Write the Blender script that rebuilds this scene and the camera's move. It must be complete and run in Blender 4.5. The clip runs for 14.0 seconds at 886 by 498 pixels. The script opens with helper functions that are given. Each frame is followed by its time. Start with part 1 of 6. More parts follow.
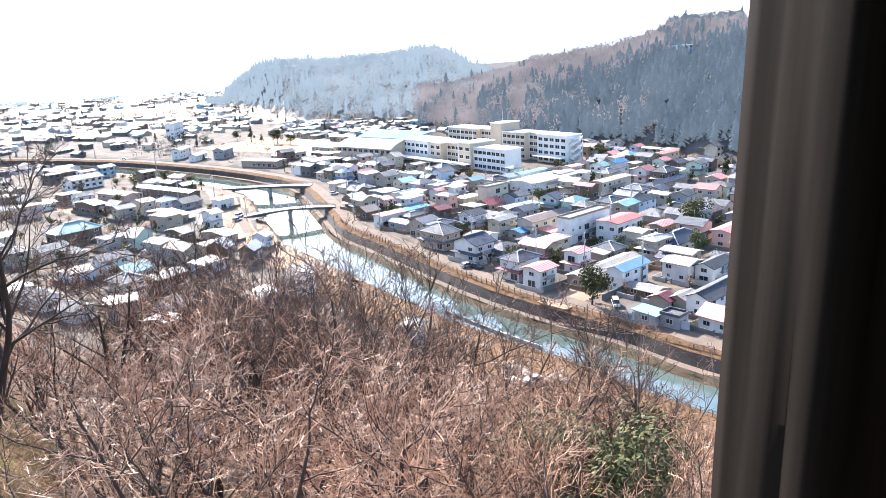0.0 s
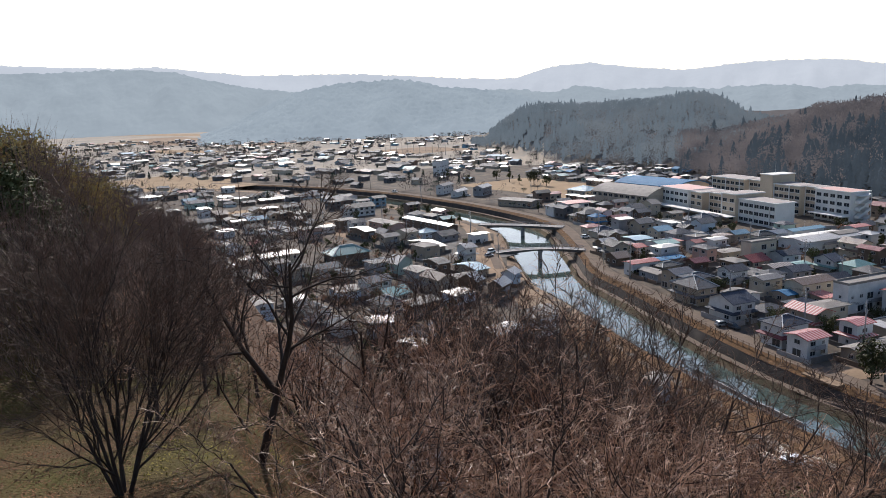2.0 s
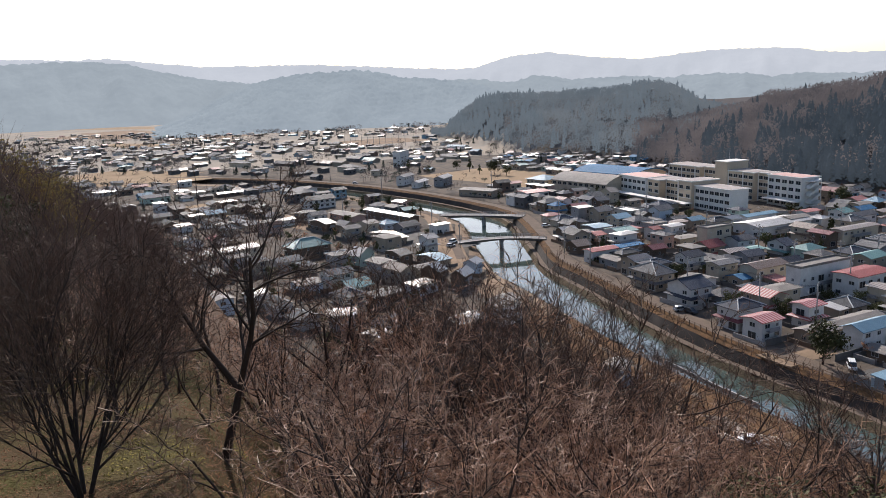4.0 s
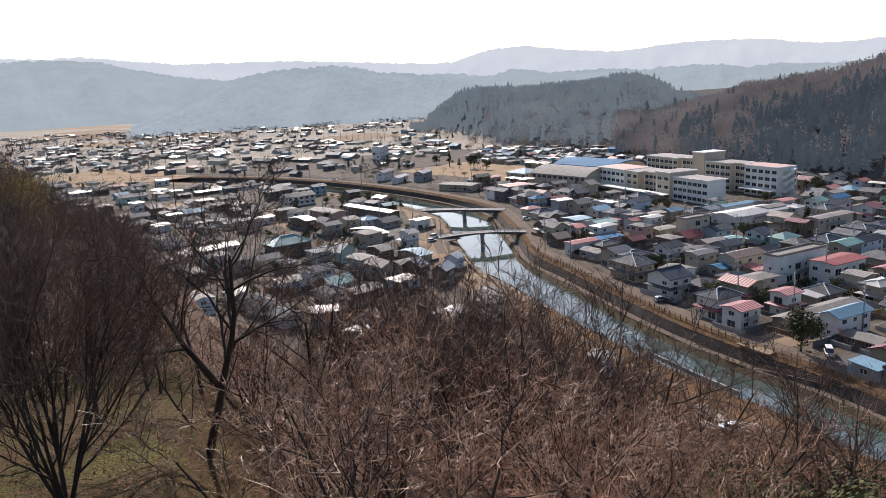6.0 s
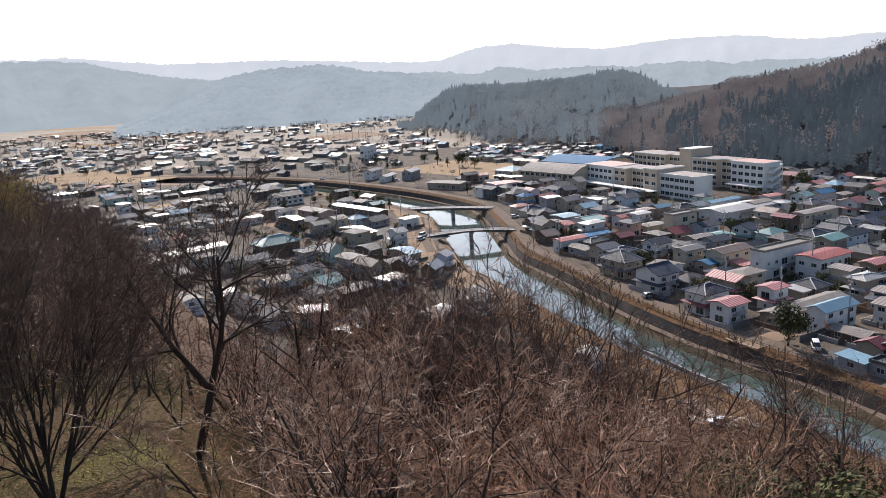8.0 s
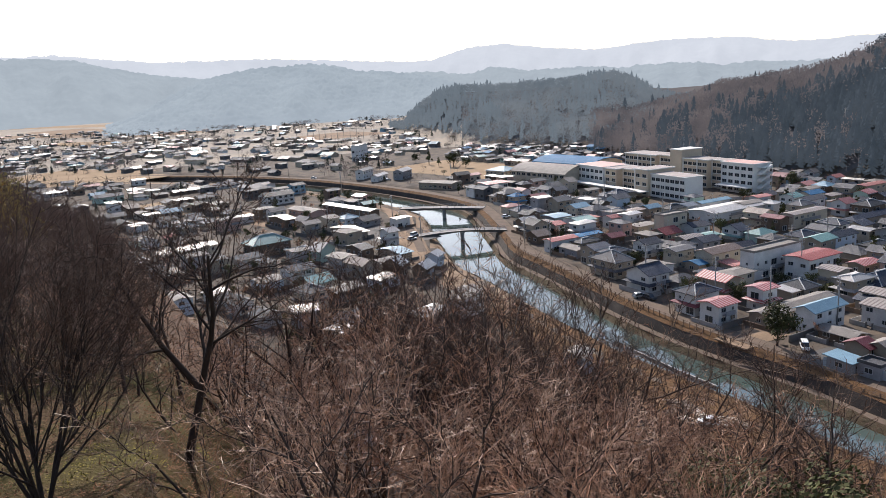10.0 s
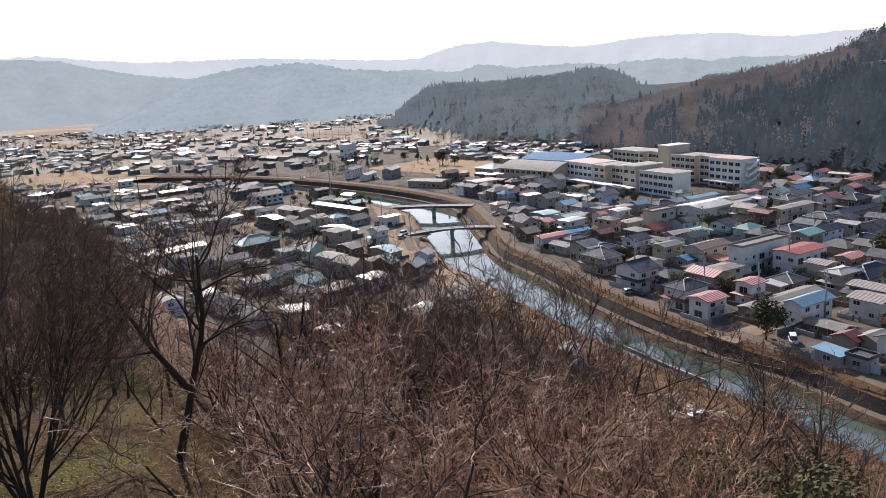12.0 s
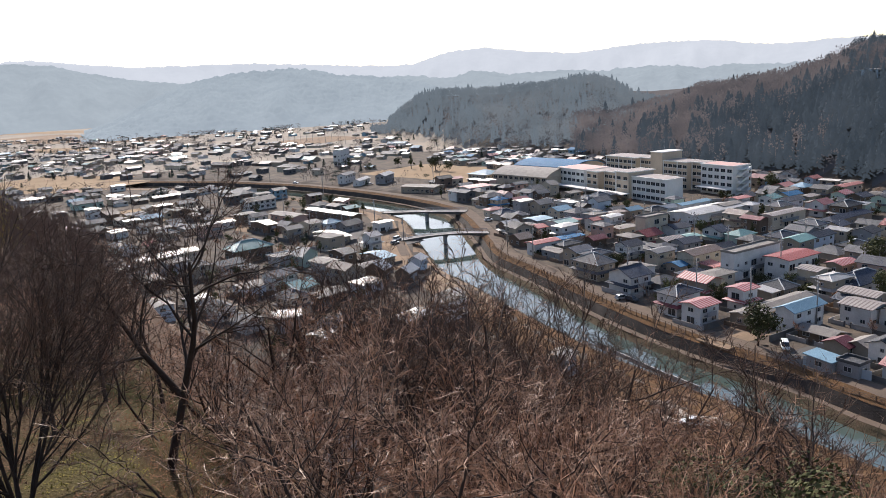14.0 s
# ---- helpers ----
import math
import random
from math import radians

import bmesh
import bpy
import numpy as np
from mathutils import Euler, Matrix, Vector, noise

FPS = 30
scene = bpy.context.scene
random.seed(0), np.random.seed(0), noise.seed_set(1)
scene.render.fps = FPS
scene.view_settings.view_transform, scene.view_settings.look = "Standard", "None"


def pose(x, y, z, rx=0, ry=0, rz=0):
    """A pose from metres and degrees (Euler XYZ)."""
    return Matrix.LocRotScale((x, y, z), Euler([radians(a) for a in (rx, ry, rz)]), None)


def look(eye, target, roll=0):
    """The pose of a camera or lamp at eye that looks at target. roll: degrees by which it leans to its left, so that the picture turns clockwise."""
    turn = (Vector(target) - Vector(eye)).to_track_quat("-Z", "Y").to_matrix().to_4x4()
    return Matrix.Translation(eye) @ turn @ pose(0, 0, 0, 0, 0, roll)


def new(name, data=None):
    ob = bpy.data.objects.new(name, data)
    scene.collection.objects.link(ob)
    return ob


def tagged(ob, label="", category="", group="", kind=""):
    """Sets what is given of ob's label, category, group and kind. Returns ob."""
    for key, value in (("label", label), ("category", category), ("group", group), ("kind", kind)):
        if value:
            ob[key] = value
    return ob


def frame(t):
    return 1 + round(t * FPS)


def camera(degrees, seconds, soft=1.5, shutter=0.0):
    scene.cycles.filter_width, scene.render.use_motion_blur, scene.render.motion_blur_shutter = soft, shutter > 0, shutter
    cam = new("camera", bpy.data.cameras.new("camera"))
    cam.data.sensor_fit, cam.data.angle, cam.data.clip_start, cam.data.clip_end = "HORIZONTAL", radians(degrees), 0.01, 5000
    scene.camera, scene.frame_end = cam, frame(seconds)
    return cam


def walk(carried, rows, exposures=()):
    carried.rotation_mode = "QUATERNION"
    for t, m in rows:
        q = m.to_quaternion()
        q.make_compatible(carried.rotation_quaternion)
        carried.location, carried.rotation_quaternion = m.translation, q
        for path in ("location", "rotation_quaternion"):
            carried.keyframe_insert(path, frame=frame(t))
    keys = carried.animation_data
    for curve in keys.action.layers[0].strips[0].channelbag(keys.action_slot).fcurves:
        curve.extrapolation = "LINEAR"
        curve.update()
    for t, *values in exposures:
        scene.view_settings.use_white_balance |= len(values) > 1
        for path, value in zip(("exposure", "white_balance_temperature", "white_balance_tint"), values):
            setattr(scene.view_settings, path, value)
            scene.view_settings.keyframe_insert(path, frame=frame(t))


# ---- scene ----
# Camera: carried by hand on a hilltop over a river town; it turns almost on the spot.
cam = camera(61.8, 14.0, soft=0.5)
EYE = 55.0
ROWS = [
    (0.0, 0.21, 74.86, 2.74, -13.08), (0.5, 0.02, 76.54, 2.95, -2.50), (1.0, -0.03, 77.93, 2.91, 4.16),
    (1.5, 0.0, 78.44, 2.41, 5.71), (2.0, 0.0, 78.95, 2.01, 6.58), (2.5, -0.01, 79.31, 1.96, 4.43),
    (3.0, -0.01, 78.96, 2.18, 4.13), (5.5, 0.0, 77.59, 2.95, 2.09), (6.0, 0.0, 77.64, 3.09, 1.84),
    (6.5, 0.0, 77.75, 3.18, 1.47), (7.0, 0.0, 77.87, 2.98, 1.26), (7.5, 0.0, 77.73, 3.08, 1.01),
    (8.0, 0.0, 77.46, 3.45, 0.88), (10.5, 0.0, 77.40, 3.16, -0.04), (11.0, 0.0, 77.42, 3.29, -0.36),
    (11.5, 0.0, 77.35, 3.45, -0.47), (12.0, 0.0, 77.21, 3.61, -0.66), (12.5, 0.0, 77.27, 3.51, -0.79),
    (13.0, 0.0, 77.34, 3.33, -1.07), (13.5, 0.0, 77.42, 3.27, -1.09), (14.0, 0.0, 77.62, 3.40, -1.16),
]
walk(cam, [(t, pose(x, 0, EYE, rx, ry, rz)) for t, x, rx, ry, rz in ROWS],
     exposures=[(t, e + 0.12, k, tint) for t, e, k, tint in ((0.0, 2.3, 6150, 13), (0.3, 1.85, 6150, 13), (0.6, 1.13, 6250, 13), (1.0, 0.65, 6300, 13), (1.5, 0.45, 6350, 13), (3.0, 0.3, 6550, 15), (5.5, 0.46, 6600, 15), (10.5, 0.56, 6600, 15), (14.0, 0.55, 6600, 15))])

# ---- light: low winter sun ahead and to the left, hazy white sky ----
SUN_AZ, SUN_EL = -14.0, 33.0
sun_dir = Vector((math.sin(radians(SUN_AZ)) * math.cos(radians(SUN_EL)), math.cos(radians(SUN_AZ)) * math.cos(radians(SUN_EL)), math.sin(radians(SUN_EL))))
world = bpy.data.worlds.new("sky")
scene.world = world
world.use_nodes = True
wn = world.node_tree
sky = wn.nodes.new("ShaderNodeTexSky")
sky.sky_type, sky.sun_disc = "NISHITA", False
sky.sun_elevation, sky.sun_rotation = radians(SUN_EL), radians(SUN_AZ % 360)
sky.altitude, sky.air_density, sky.dust_density, sky.ozone_density = 200, 1.0, 1.0, 1.5
wn.nodes["Background"].inputs[1].default_value = 0.115
wn.links.new(sky.outputs[0], wn.nodes["Background"].inputs[0])
lamp = bpy.data.lights.new("sun", "SUN")
lamp.energy, lamp.angle, lamp.color = 4.4, radians(1.0), (1.0, 0.95, 0.88)
new("sun", lamp).matrix_world = look((0, 0, 300), Vector((0, 0, 300)) - sun_dir)


# ---- materials ----
def mat(name, c1, c2=None, rough=0.8, metal=0.0, scale=0.6, fine=9.0, bump=0.0, bscale=12.0, rand=0.0, spec=0.5, wave=None, stripes=None):
    """A surface with two scales of variation between c1 and c2, optional relief, per-object variation and ribs."""
    m = bpy.data.materials.new(name)
    m.use_nodes = True
    nt = m.node_tree
    b = nt.nodes["Principled BSDF"]
    b.inputs["Roughness"].default_value, b.inputs["Metallic"].default_value = rough, metal
    b.inputs["Specular IOR Level"].default_value = spec
    if c2 is None:
        c2 = tuple(v * 0.78 for v in c1)
    tc = nt.nodes.new("ShaderNodeTexCoord")
    n1, n2 = nt.nodes.new("ShaderNodeTexNoise"), nt.nodes.new("ShaderNodeTexNoise")
    n1.inputs["Scale"].default_value, n1.inputs["Detail"].default_value = scale, 4
    n2.inputs["Scale"].default_value, n2.inputs["Detail"].default_value = fine, 3
    for n in (n1, n2):
        nt.links.new(tc.outputs["Object"], n.inputs["Vector"])
    add = nt.nodes.new("ShaderNodeMath")
    add.operation = "MULTIPLY_ADD"
    nt.links.new(n2.outputs[0], add.inputs[0])
    add.inputs[1].default_value = 0.5
    nt.links.new(n1.outputs[0], add.inputs[2])
    ramp = nt.nodes.new("ShaderNodeMapRange")
    ramp.inputs["From Min"].default_value, ramp.inputs["From Max"].default_value = 0.5, 1.0
    nt.links.new(add.outputs[0], ramp.inputs[0])
    mix = nt.nodes.new("ShaderNodeMix")
    mix.data_type = "RGBA"
    mix.inputs[6].default_value, mix.inputs[7].default_value = (*c1, 1), (*c2, 1)
    nt.links.new(ramp.outputs[0], mix.inputs[0])
    out = mix.outputs[2]
    if stripes:  # painted or weathered ribs: (axis, pitch, colour)
        axis, pitch, col = stripes
        sep = nt.nodes.new("ShaderNodeSeparateXYZ")
        nt.links.new(tc.outputs["Object"], sep.inputs[0])
        fr = nt.nodes.new("ShaderNodeMath")
        fr.operation = "PINGPONG"
        fr.inputs[1].default_value = pitch / 2
        nt.links.new(sep.outputs[axis], fr.inputs[0])
        gt = nt.nodes.new("ShaderNodeMath")
        gt.operation = "GREATER_THAN"
        gt.inputs[1].default_value = pitch * 0.30
        nt.links.new(fr.outputs[0], gt.inputs[0])
        mx = nt.nodes.new("ShaderNodeMix")
        mx.data_type = "RGBA"
        nt.links.new(gt.outputs[0], mx.inputs[0])
        nt.links.new(out, mx.inputs[6])
        mx.inputs[7].default_value = (*col, 1)
        out = mx.outputs[2]
    if rand:
        oi = nt.nodes.new("ShaderNodeObjectInfo")
        rr = nt.nodes.new("ShaderNodeMapRange")
        rr.inputs["To Min"].default_value, rr.inputs["To Max"].default_value = 1 - rand, 1 + rand
        nt.links.new(oi.outputs["Random"], rr.inputs[0])
        hs = nt.nodes.new("ShaderNodeHueSaturation")
        nt.links.new(rr.outputs[0], hs.inputs["Value"])
        nt.links.new(out, hs.inputs["Color"])
        out = hs.outputs[0]
    nt.links.new(out, b.inputs["Base Color"])
    if bump or wave:
        bp = nt.nodes.new("ShaderNodeBump")
        bp.inputs["Strength"].default_value = bump or 0.5
        if wave:  # (direction, scale): rows of tiles or ribs
            w = nt.nodes.new("ShaderNodeTexWave")
            w.bands_direction = wave[0]
            w.inputs["Scale"].default_value = wave[1]
            w.inputs["Distortion"].default_value = 0.6
            nt.links.new(tc.outputs["Object"], w.inputs["Vector"])
            nt.links.new(w.outputs[1], bp.inputs["Height"])
            bp.inputs["Distance"].default_value = 0.06
        else:
            n3 = nt.nodes.new("ShaderNodeTexNoise")
            n3.inputs["Scale"].default_value, n3.inputs["Detail"].default_value = bscale, 5
            nt.links.new(tc.outputs["Object"], n3.inputs["Vector"])
            nt.links.new(n3.outputs[0], bp.inputs["Height"])
            bp.inputs["Distance"].default_value = 0.15
        nt.links.new(bp.outputs[0], b.inputs["Normal"])
    return m


def haze_glow_mat(name, c1, c2, glow, scale=0.01, fine=0.06, far=0.0):
    """Far wooded hills: haze is put into colour and emission, a plain backdrop that glows."""
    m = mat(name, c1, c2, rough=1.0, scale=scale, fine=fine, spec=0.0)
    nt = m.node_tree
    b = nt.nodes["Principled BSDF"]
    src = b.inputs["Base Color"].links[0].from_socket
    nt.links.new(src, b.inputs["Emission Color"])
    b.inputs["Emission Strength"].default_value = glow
    if far:  # base colour dimmed, so the painted haze outshines the sunlit woods
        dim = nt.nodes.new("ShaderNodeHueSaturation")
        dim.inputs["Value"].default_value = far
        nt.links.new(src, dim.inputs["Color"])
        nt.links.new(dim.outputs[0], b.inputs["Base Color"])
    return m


M_LITTER = mat("leaf_litter", (0.15, 0.082, 0.048), (0.075, 0.046, 0.028), scale=0.25, fine=3.0, bump=0.8, bscale=3, spec=0.1)
M_LAWN = mat("winter_grass", (0.064, 0.054, 0.013), (0.058, 0.031, 0.016), scale=0.22, fine=5.0, bump=0.9, bscale=7, spec=0.05)
M_TOWN = mat("town_ground", (0.15, 0.115, 0.085), (0.055, 0.05, 0.045), scale=0.16, fine=1.1, rough=0.95, spec=0.1)
M_PLAIN = mat("valley_floor", (0.36, 0.30, 0.23), (0.23, 0.21, 0.18), scale=0.012, fine=0.09, rough=1.0, spec=0.1)
M_WOODFLOOR = mat("woodland_floor", (0.135, 0.125, 0.12), (0.10, 0.094, 0.092), scale=0.03, fine=0.3, rough=1.0, spec=0.0)
M_FIELD = mat("dry_field", (0.33, 0.235, 0.145), (0.25, 0.175, 0.105), scale=0.05, fine=0.8, rough=1.0, spec=0.1)
M_SANDY = mat("sandy_ground", (0.30, 0.21, 0.14), (0.19, 0.135, 0.09), scale=0.12, fine=1.2, rough=1.0, spec=0.1)
M_DRYGRASS = mat("dry_bank_grass", (0.165, 0.09, 0.042), (0.07, 0.043, 0.025), scale=0.5, fine=3.0, bump=0.9, bscale=3, rough=1.0, spec=0.1)
M_WEEDS = mat("bank_weeds", (0.135, 0.095, 0.06), (0.055, 0.05, 0.03), scale=0.35, fine=2.5, bump=1.0, bscale=2.5, rough=1.0, spec=0.1)
M_REVET = mat("stone_revetment", (0.075, 0.06, 0.05), (0.032, 0.027, 0.023), scale=0.3, fine=3.0, bump=0.8, bscale=3, rough=0.9, spec=0.2)
M_PATH = mat("packed_path", (0.17, 0.125, 0.095), (0.11, 0.085, 0.065), scale=0.3, fine=3.0, rough=0.95, spec=0.1)
M_ROAD = mat("road_asphalt", (0.11, 0.10, 0.09), (0.07, 0.065, 0.06), scale=0.2, fine=3.0, rough=0.9, spec=0.3)
M_CONC = mat("concrete", (0.34, 0.32, 0.30), (0.24, 0.225, 0.21), scale=0.4, fine=4.0, rough=0.85, spec=0.3)
M_DARKCONC = mat("stained_concrete", (0.15, 0.14, 0.13), (0.09, 0.085, 0.08), scale=0.4, fine=3.0, rough=0.9, spec=0.2)
M_WATER = mat("river_water", (0.075, 0.10, 0.088), (0.05, 0.075, 0.065), scale=0.05, fine=0.4, rough=0.05, bump=0.012, bscale=0.7, spec=0.85)
M_BARK = mat("bare_bark", (0.075, 0.052, 0.04), (0.036, 0.027, 0.022), scale=1.5, fine=14, rough=0.9, spec=0.2, rand=0.3)
M_TWIG = mat("bare_twigs", (0.47, 0.25, 0.14), (0.21, 0.11, 0.063), scale=0.8, fine=5, rough=0.55, spec=0.32, rand=0.35)
M_DARKTWIG = mat("dark_twigs", (0.15, 0.085, 0.055), (0.066, 0.04, 0.029), scale=0.8, fine=6, rough=0.75, spec=0.2)
M_TWIGGREY = mat("grey_twigs", (0.50, 0.285, 0.17), (0.24, 0.135, 0.08), scale=0.8, fine=5, rough=0.5, spec=0.4, rand=0.35)
M_CONIFER = mat("conifer_green", (0.065, 0.08, 0.06), (0.04, 0.052, 0.042), scale=0.08, fine=0.7, rough=1.0, spec=0.0)
M_EVERGREEN = mat("evergreen_leaves", (0.085, 0.085, 0.032), (0.04, 0.045, 0.02), scale=0.5, fine=4, rough=0.75, spec=0.12, rand=0.3)
M_BAMBOO = mat("bamboo_leaves", (0.42, 0.30, 0.10), (0.26, 0.19, 0.065), scale=0.2, fine=2, rough=0.7, spec=0.3)
M_FARTWIG = mat("far_bare_woods", (0.25, 0.20, 0.175), (0.16, 0.13, 0.12), scale=0.02, fine=0.25, rough=1.0, spec=0.0)
# Near-black base: shade that the shelter fails to cast is put into the colour.
M_POSTWOOD = mat("weathered_post_wood_shade", (0.016, 0.012, 0.0092), (0.0022, 0.0018, 0.0014), scale=12.0, fine=60, rough=0.95, spec=0.04)
grain = M_POSTWOOD.node_tree  # long grain: stretch the pattern along the post
stretch = grain.nodes.new("ShaderNodeMapping")
stretch.inputs["Scale"].default_value = (1.0, 1.0, 0.035)
grain.links.new(next(n for n in grain.nodes if n.bl_idname == "ShaderNodeTexCoord").outputs["Object"], stretch.inputs["Vector"])
for n in [n for n in grain.nodes if n.bl_idname == "ShaderNodeTexNoise"]:
    grain.links.new(stretch.outputs[0], n.inputs["Vector"])
M_FENCEWOOD = mat("brown_fence_wood", (0.19, 0.12, 0.075), (0.12, 0.08, 0.055), scale=1.0, fine=8, rough=0.85, rand=0.15)
M_POLE = mat("pole_concrete", (0.30, 0.28, 0.26), (0.2, 0.19, 0.18), rough=0.8)
M_GLASS = mat("window_glass", (0.035, 0.04, 0.045), (0.02, 0.025, 0.03), rough=0.12, spec=0.6)
M_ALU = mat("window_frame", (0.42, 0.42, 0.42), (0.33, 0.33, 0.33), rough=0.5)
M_TYRE = mat("tyre", (0.02, 0.02, 0.02), rough=0.9)
M_CARWHITE = mat("white_car_paint", (0.75, 0.75, 0.74), (0.68, 0.68, 0.67), rough=0.3, rand=0.05)
M_CARDARK = mat("dark_car_paint", (0.05, 0.055, 0.065), (0.04, 0.045, 0.05), rough=0.3)
M_CARSILVER = mat("silver_car_paint", (0.45, 0.46, 0.47), (0.4, 0.4, 0.41), rough=0.3, metal=0.4)

ROOFS = dict(
    slate=mat("slate_blue_tiles", (0.036, 0.047, 0.07), (0.024, 0.030, 0.045), rough=0.68, spec=0.35, wave=("X", 3.6), rand=0.25, scale=0.8),
    grey=mat("grey_roof_tiles", (0.105, 0.105, 0.11), (0.07, 0.07, 0.074), rough=0.7, spec=0.35, wave=("X", 3.6), rand=0.25, scale=0.8),
    black=mat("black_roof_tiles", (0.04, 0.042, 0.046), (0.028, 0.03, 0.033), rough=0.68, spec=0.35, wave=("X", 3.6), rand=0.2, scale=0.8),
    tin=mat("pale_tin_roof", (0.42, 0.41, 0.39), (0.30, 0.28, 0.26), rough=0.42, metal=0.55, wave=("X", 2.2), rand=0.2, scale=0.4),
    dulltin=mat("dull_tin_roof", (0.23, 0.205, 0.18), (0.16, 0.14, 0.12), rough=0.8, metal=0.0, wave=("X", 2.2), rand=0.2, scale=0.4),
    red=mat("red_metal_roof", (0.30, 0.065, 0.06), (0.22, 0.05, 0.045), rough=0.62, spec=0.4, wave=("X", 2.2), rand=0.2, scale=0.6),
    pink=mat("faded_red_roof", (0.42, 0.17, 0.15), (0.34, 0.13, 0.115), rough=0.6, wave=("X", 2.2), rand=0.15, scale=0.6),
    redstripe=mat("red_ribbed_roof", (0.32, 0.06, 0.055), (0.25, 0.05, 0.045), rough=0.5, stripes=(0, 0.9, (0.42, 0.28, 0.26)), scale=0.6),
    tinstripe=mat("rusty_ribbed_roof", (0.34, 0.30, 0.26), (0.26, 0.22, 0.19), rough=0.5, stripes=(0, 0.9, (0.16, 0.12, 0.10)), scale=0.6),
    blue=mat("bright_blue_roof", (0.022, 0.15, 0.29), (0.016, 0.115, 0.235), rough=0.8, spec=0.4, wave=("X", 2.2), rand=0.1, scale=0.5),
    paleblue=mat("pale_blue_roof", (0.17, 0.30, 0.38), (0.13, 0.24, 0.31), rough=0.62, spec=0.4, wave=("X", 2.2), rand=0.12, scale=0.5),
    teal=mat("green_metal_roof", (0.15, 0.29, 0.27), (0.12, 0.23, 0.215), rough=0.55, wave=("X", 2.2), rand=0.15, scale=0.5),
    brown=mat("brown_metal_roof", (0.13, 0.085, 0.065), (0.09, 0.06, 0.045), rough=0.55, wave=("X", 2.2), rand=0.2, scale=0.5),
    maroon=mat("maroon_metal_roof", (0.17, 0.035, 0.045), (0.13, 0.028, 0.034), rough=0.62, spec=0.4, wave=("X", 2.2), rand=0.15, scale=0.5),
)
WALLS = dict(
    white=mat("white_plaster", (0.60, 0.59, 0.57), (0.44, 0.43, 0.41), rough=0.85, scale=0.4, fine=3, rand=0.05),
    cream=mat("cream_siding", (0.46, 0.40, 0.31), (0.36, 0.31, 0.24), rough=0.85, scale=0.4, fine=3, rand=0.08),
    beige=mat("beige_siding", (0.33, 0.275, 0.21), (0.24, 0.2, 0.155), rough=0.85, scale=0.4, fine=3, rand=0.1),
    grey=mat("grey_siding", (0.28, 0.28, 0.29), (0.2, 0.2, 0.205), rough=0.85, scale=0.4, fine=3, rand=0.1),
    brown=mat("brown_boards", (0.14, 0.095, 0.065), (0.085, 0.06, 0.042), rough=0.85, scale=0.6, fine=4, rand=0.15),
    pinkish=mat("pinkish_plaster", (0.50, 0.33, 0.27), (0.42, 0.27, 0.22), rough=0.85, scale=0.4, fine=3),
    paleblue=mat("pale_blue_siding", (0.52, 0.58, 0.63), (0.43, 0.48, 0.53), rough=0.85, scale=0.4, fine=3),
    green=mat("pale_green_siding", (0.40, 0.50, 0.42), (0.33, 0.41, 0.35), rough=0.85, scale=0.4, fine=3),
)


# ---- mesh helpers ----
def mesh_of(name, verts, faces, mats, idx=None, smooth=False):
    me = bpy.data.meshes.new(name)
    me.from_pydata(verts, [], faces)
    for m in mats:
        me.materials.append(m)
    if idx is not None:
        me.polygons.foreach_set("material_index", idx)
    if smooth:
        me.polygons.foreach_set("use_smooth", [True] * len(me.polygons))
    me.update()
    return me


def part(name, data, parent=None, label="", at=None):
    ob = new(name, data)
    if parent is not None:
        ob.parent = parent
    if at is not None:
        ob.matrix_basis = at
    if label:
        ob["label"] = label
    return ob


class Shape:
    """Collects boxes, prisms and strips into one mesh with several materials."""

    def __init__(self):
        self.v, self.f, self.i = [], [], []

    def add(self, verts, faces, k=0):
        n = len(self.v)
        self.v += [tuple(p) for p in verts]
        self.f += [tuple(q + n for q in f) for f in faces]
        self.i += [k] * len(faces)
        return self

    def box(self, x0, x1, y0, y1, z0, z1, k=0):
        return self.add([(x0, y0, z0), (x1, y0, z0), (x1, y1, z0), (x0, y1, z0), (x0, y0, z1), (x1, y0, z1), (x1, y1, z1), (x0, y1, z1)],
                        [(0, 3, 2, 1), (4, 5, 6, 7), (0, 1, 5, 4), (1, 2, 6, 5), (2, 3, 7, 6), (3, 0, 4, 7)], k)

    def loft(self, rings, k=0, caps=True):
        m = len(rings[0])
        verts = [p for r in rings for p in r]
        faces = [(a * m + j, a * m + (j + 1) % m, (a + 1) * m + (j + 1) % m, (a + 1) * m + j) for a in range(len(rings) - 1) for j in range(m)]
        if caps:
            faces += [tuple(range(m - 1, -1, -1)), tuple((len(rings) - 1) * m + j for j in range(m))]
        return self.add(verts, faces, k)

    def tube(self, pts, radii, sides=5, k=0, caps=False):
        rings = []
        for n, p in enumerate(pts):
            d = (pts[min(n + 1, len(pts) - 1)] - pts[max(n - 1, 0)])
            if d.length < 1e-6:
                d = Vector((0, 0, 1))
            d.normalize()
            u = d.cross(Vector((0.31, 0.95, 0.07))).normalized()
            w = d.cross(u)
            r = radii[n]
            rings.append([p + (u * math.cos(6.2832 * j / sides) + w * math.sin(6.2832 * j / sides)) * r for j in range(sides)])
        return self.loft(rings, k, caps)

    def done(self, name, *mats, smooth=False):
        return mesh_of(name, self.v, self.f, mats, self.i, smooth)


def smooth01(a, b, x):
    t = np.clip((np.asarray(x, float) - a) / (b - a), 0, 1)
    return t * t * (3 - 2 * t)


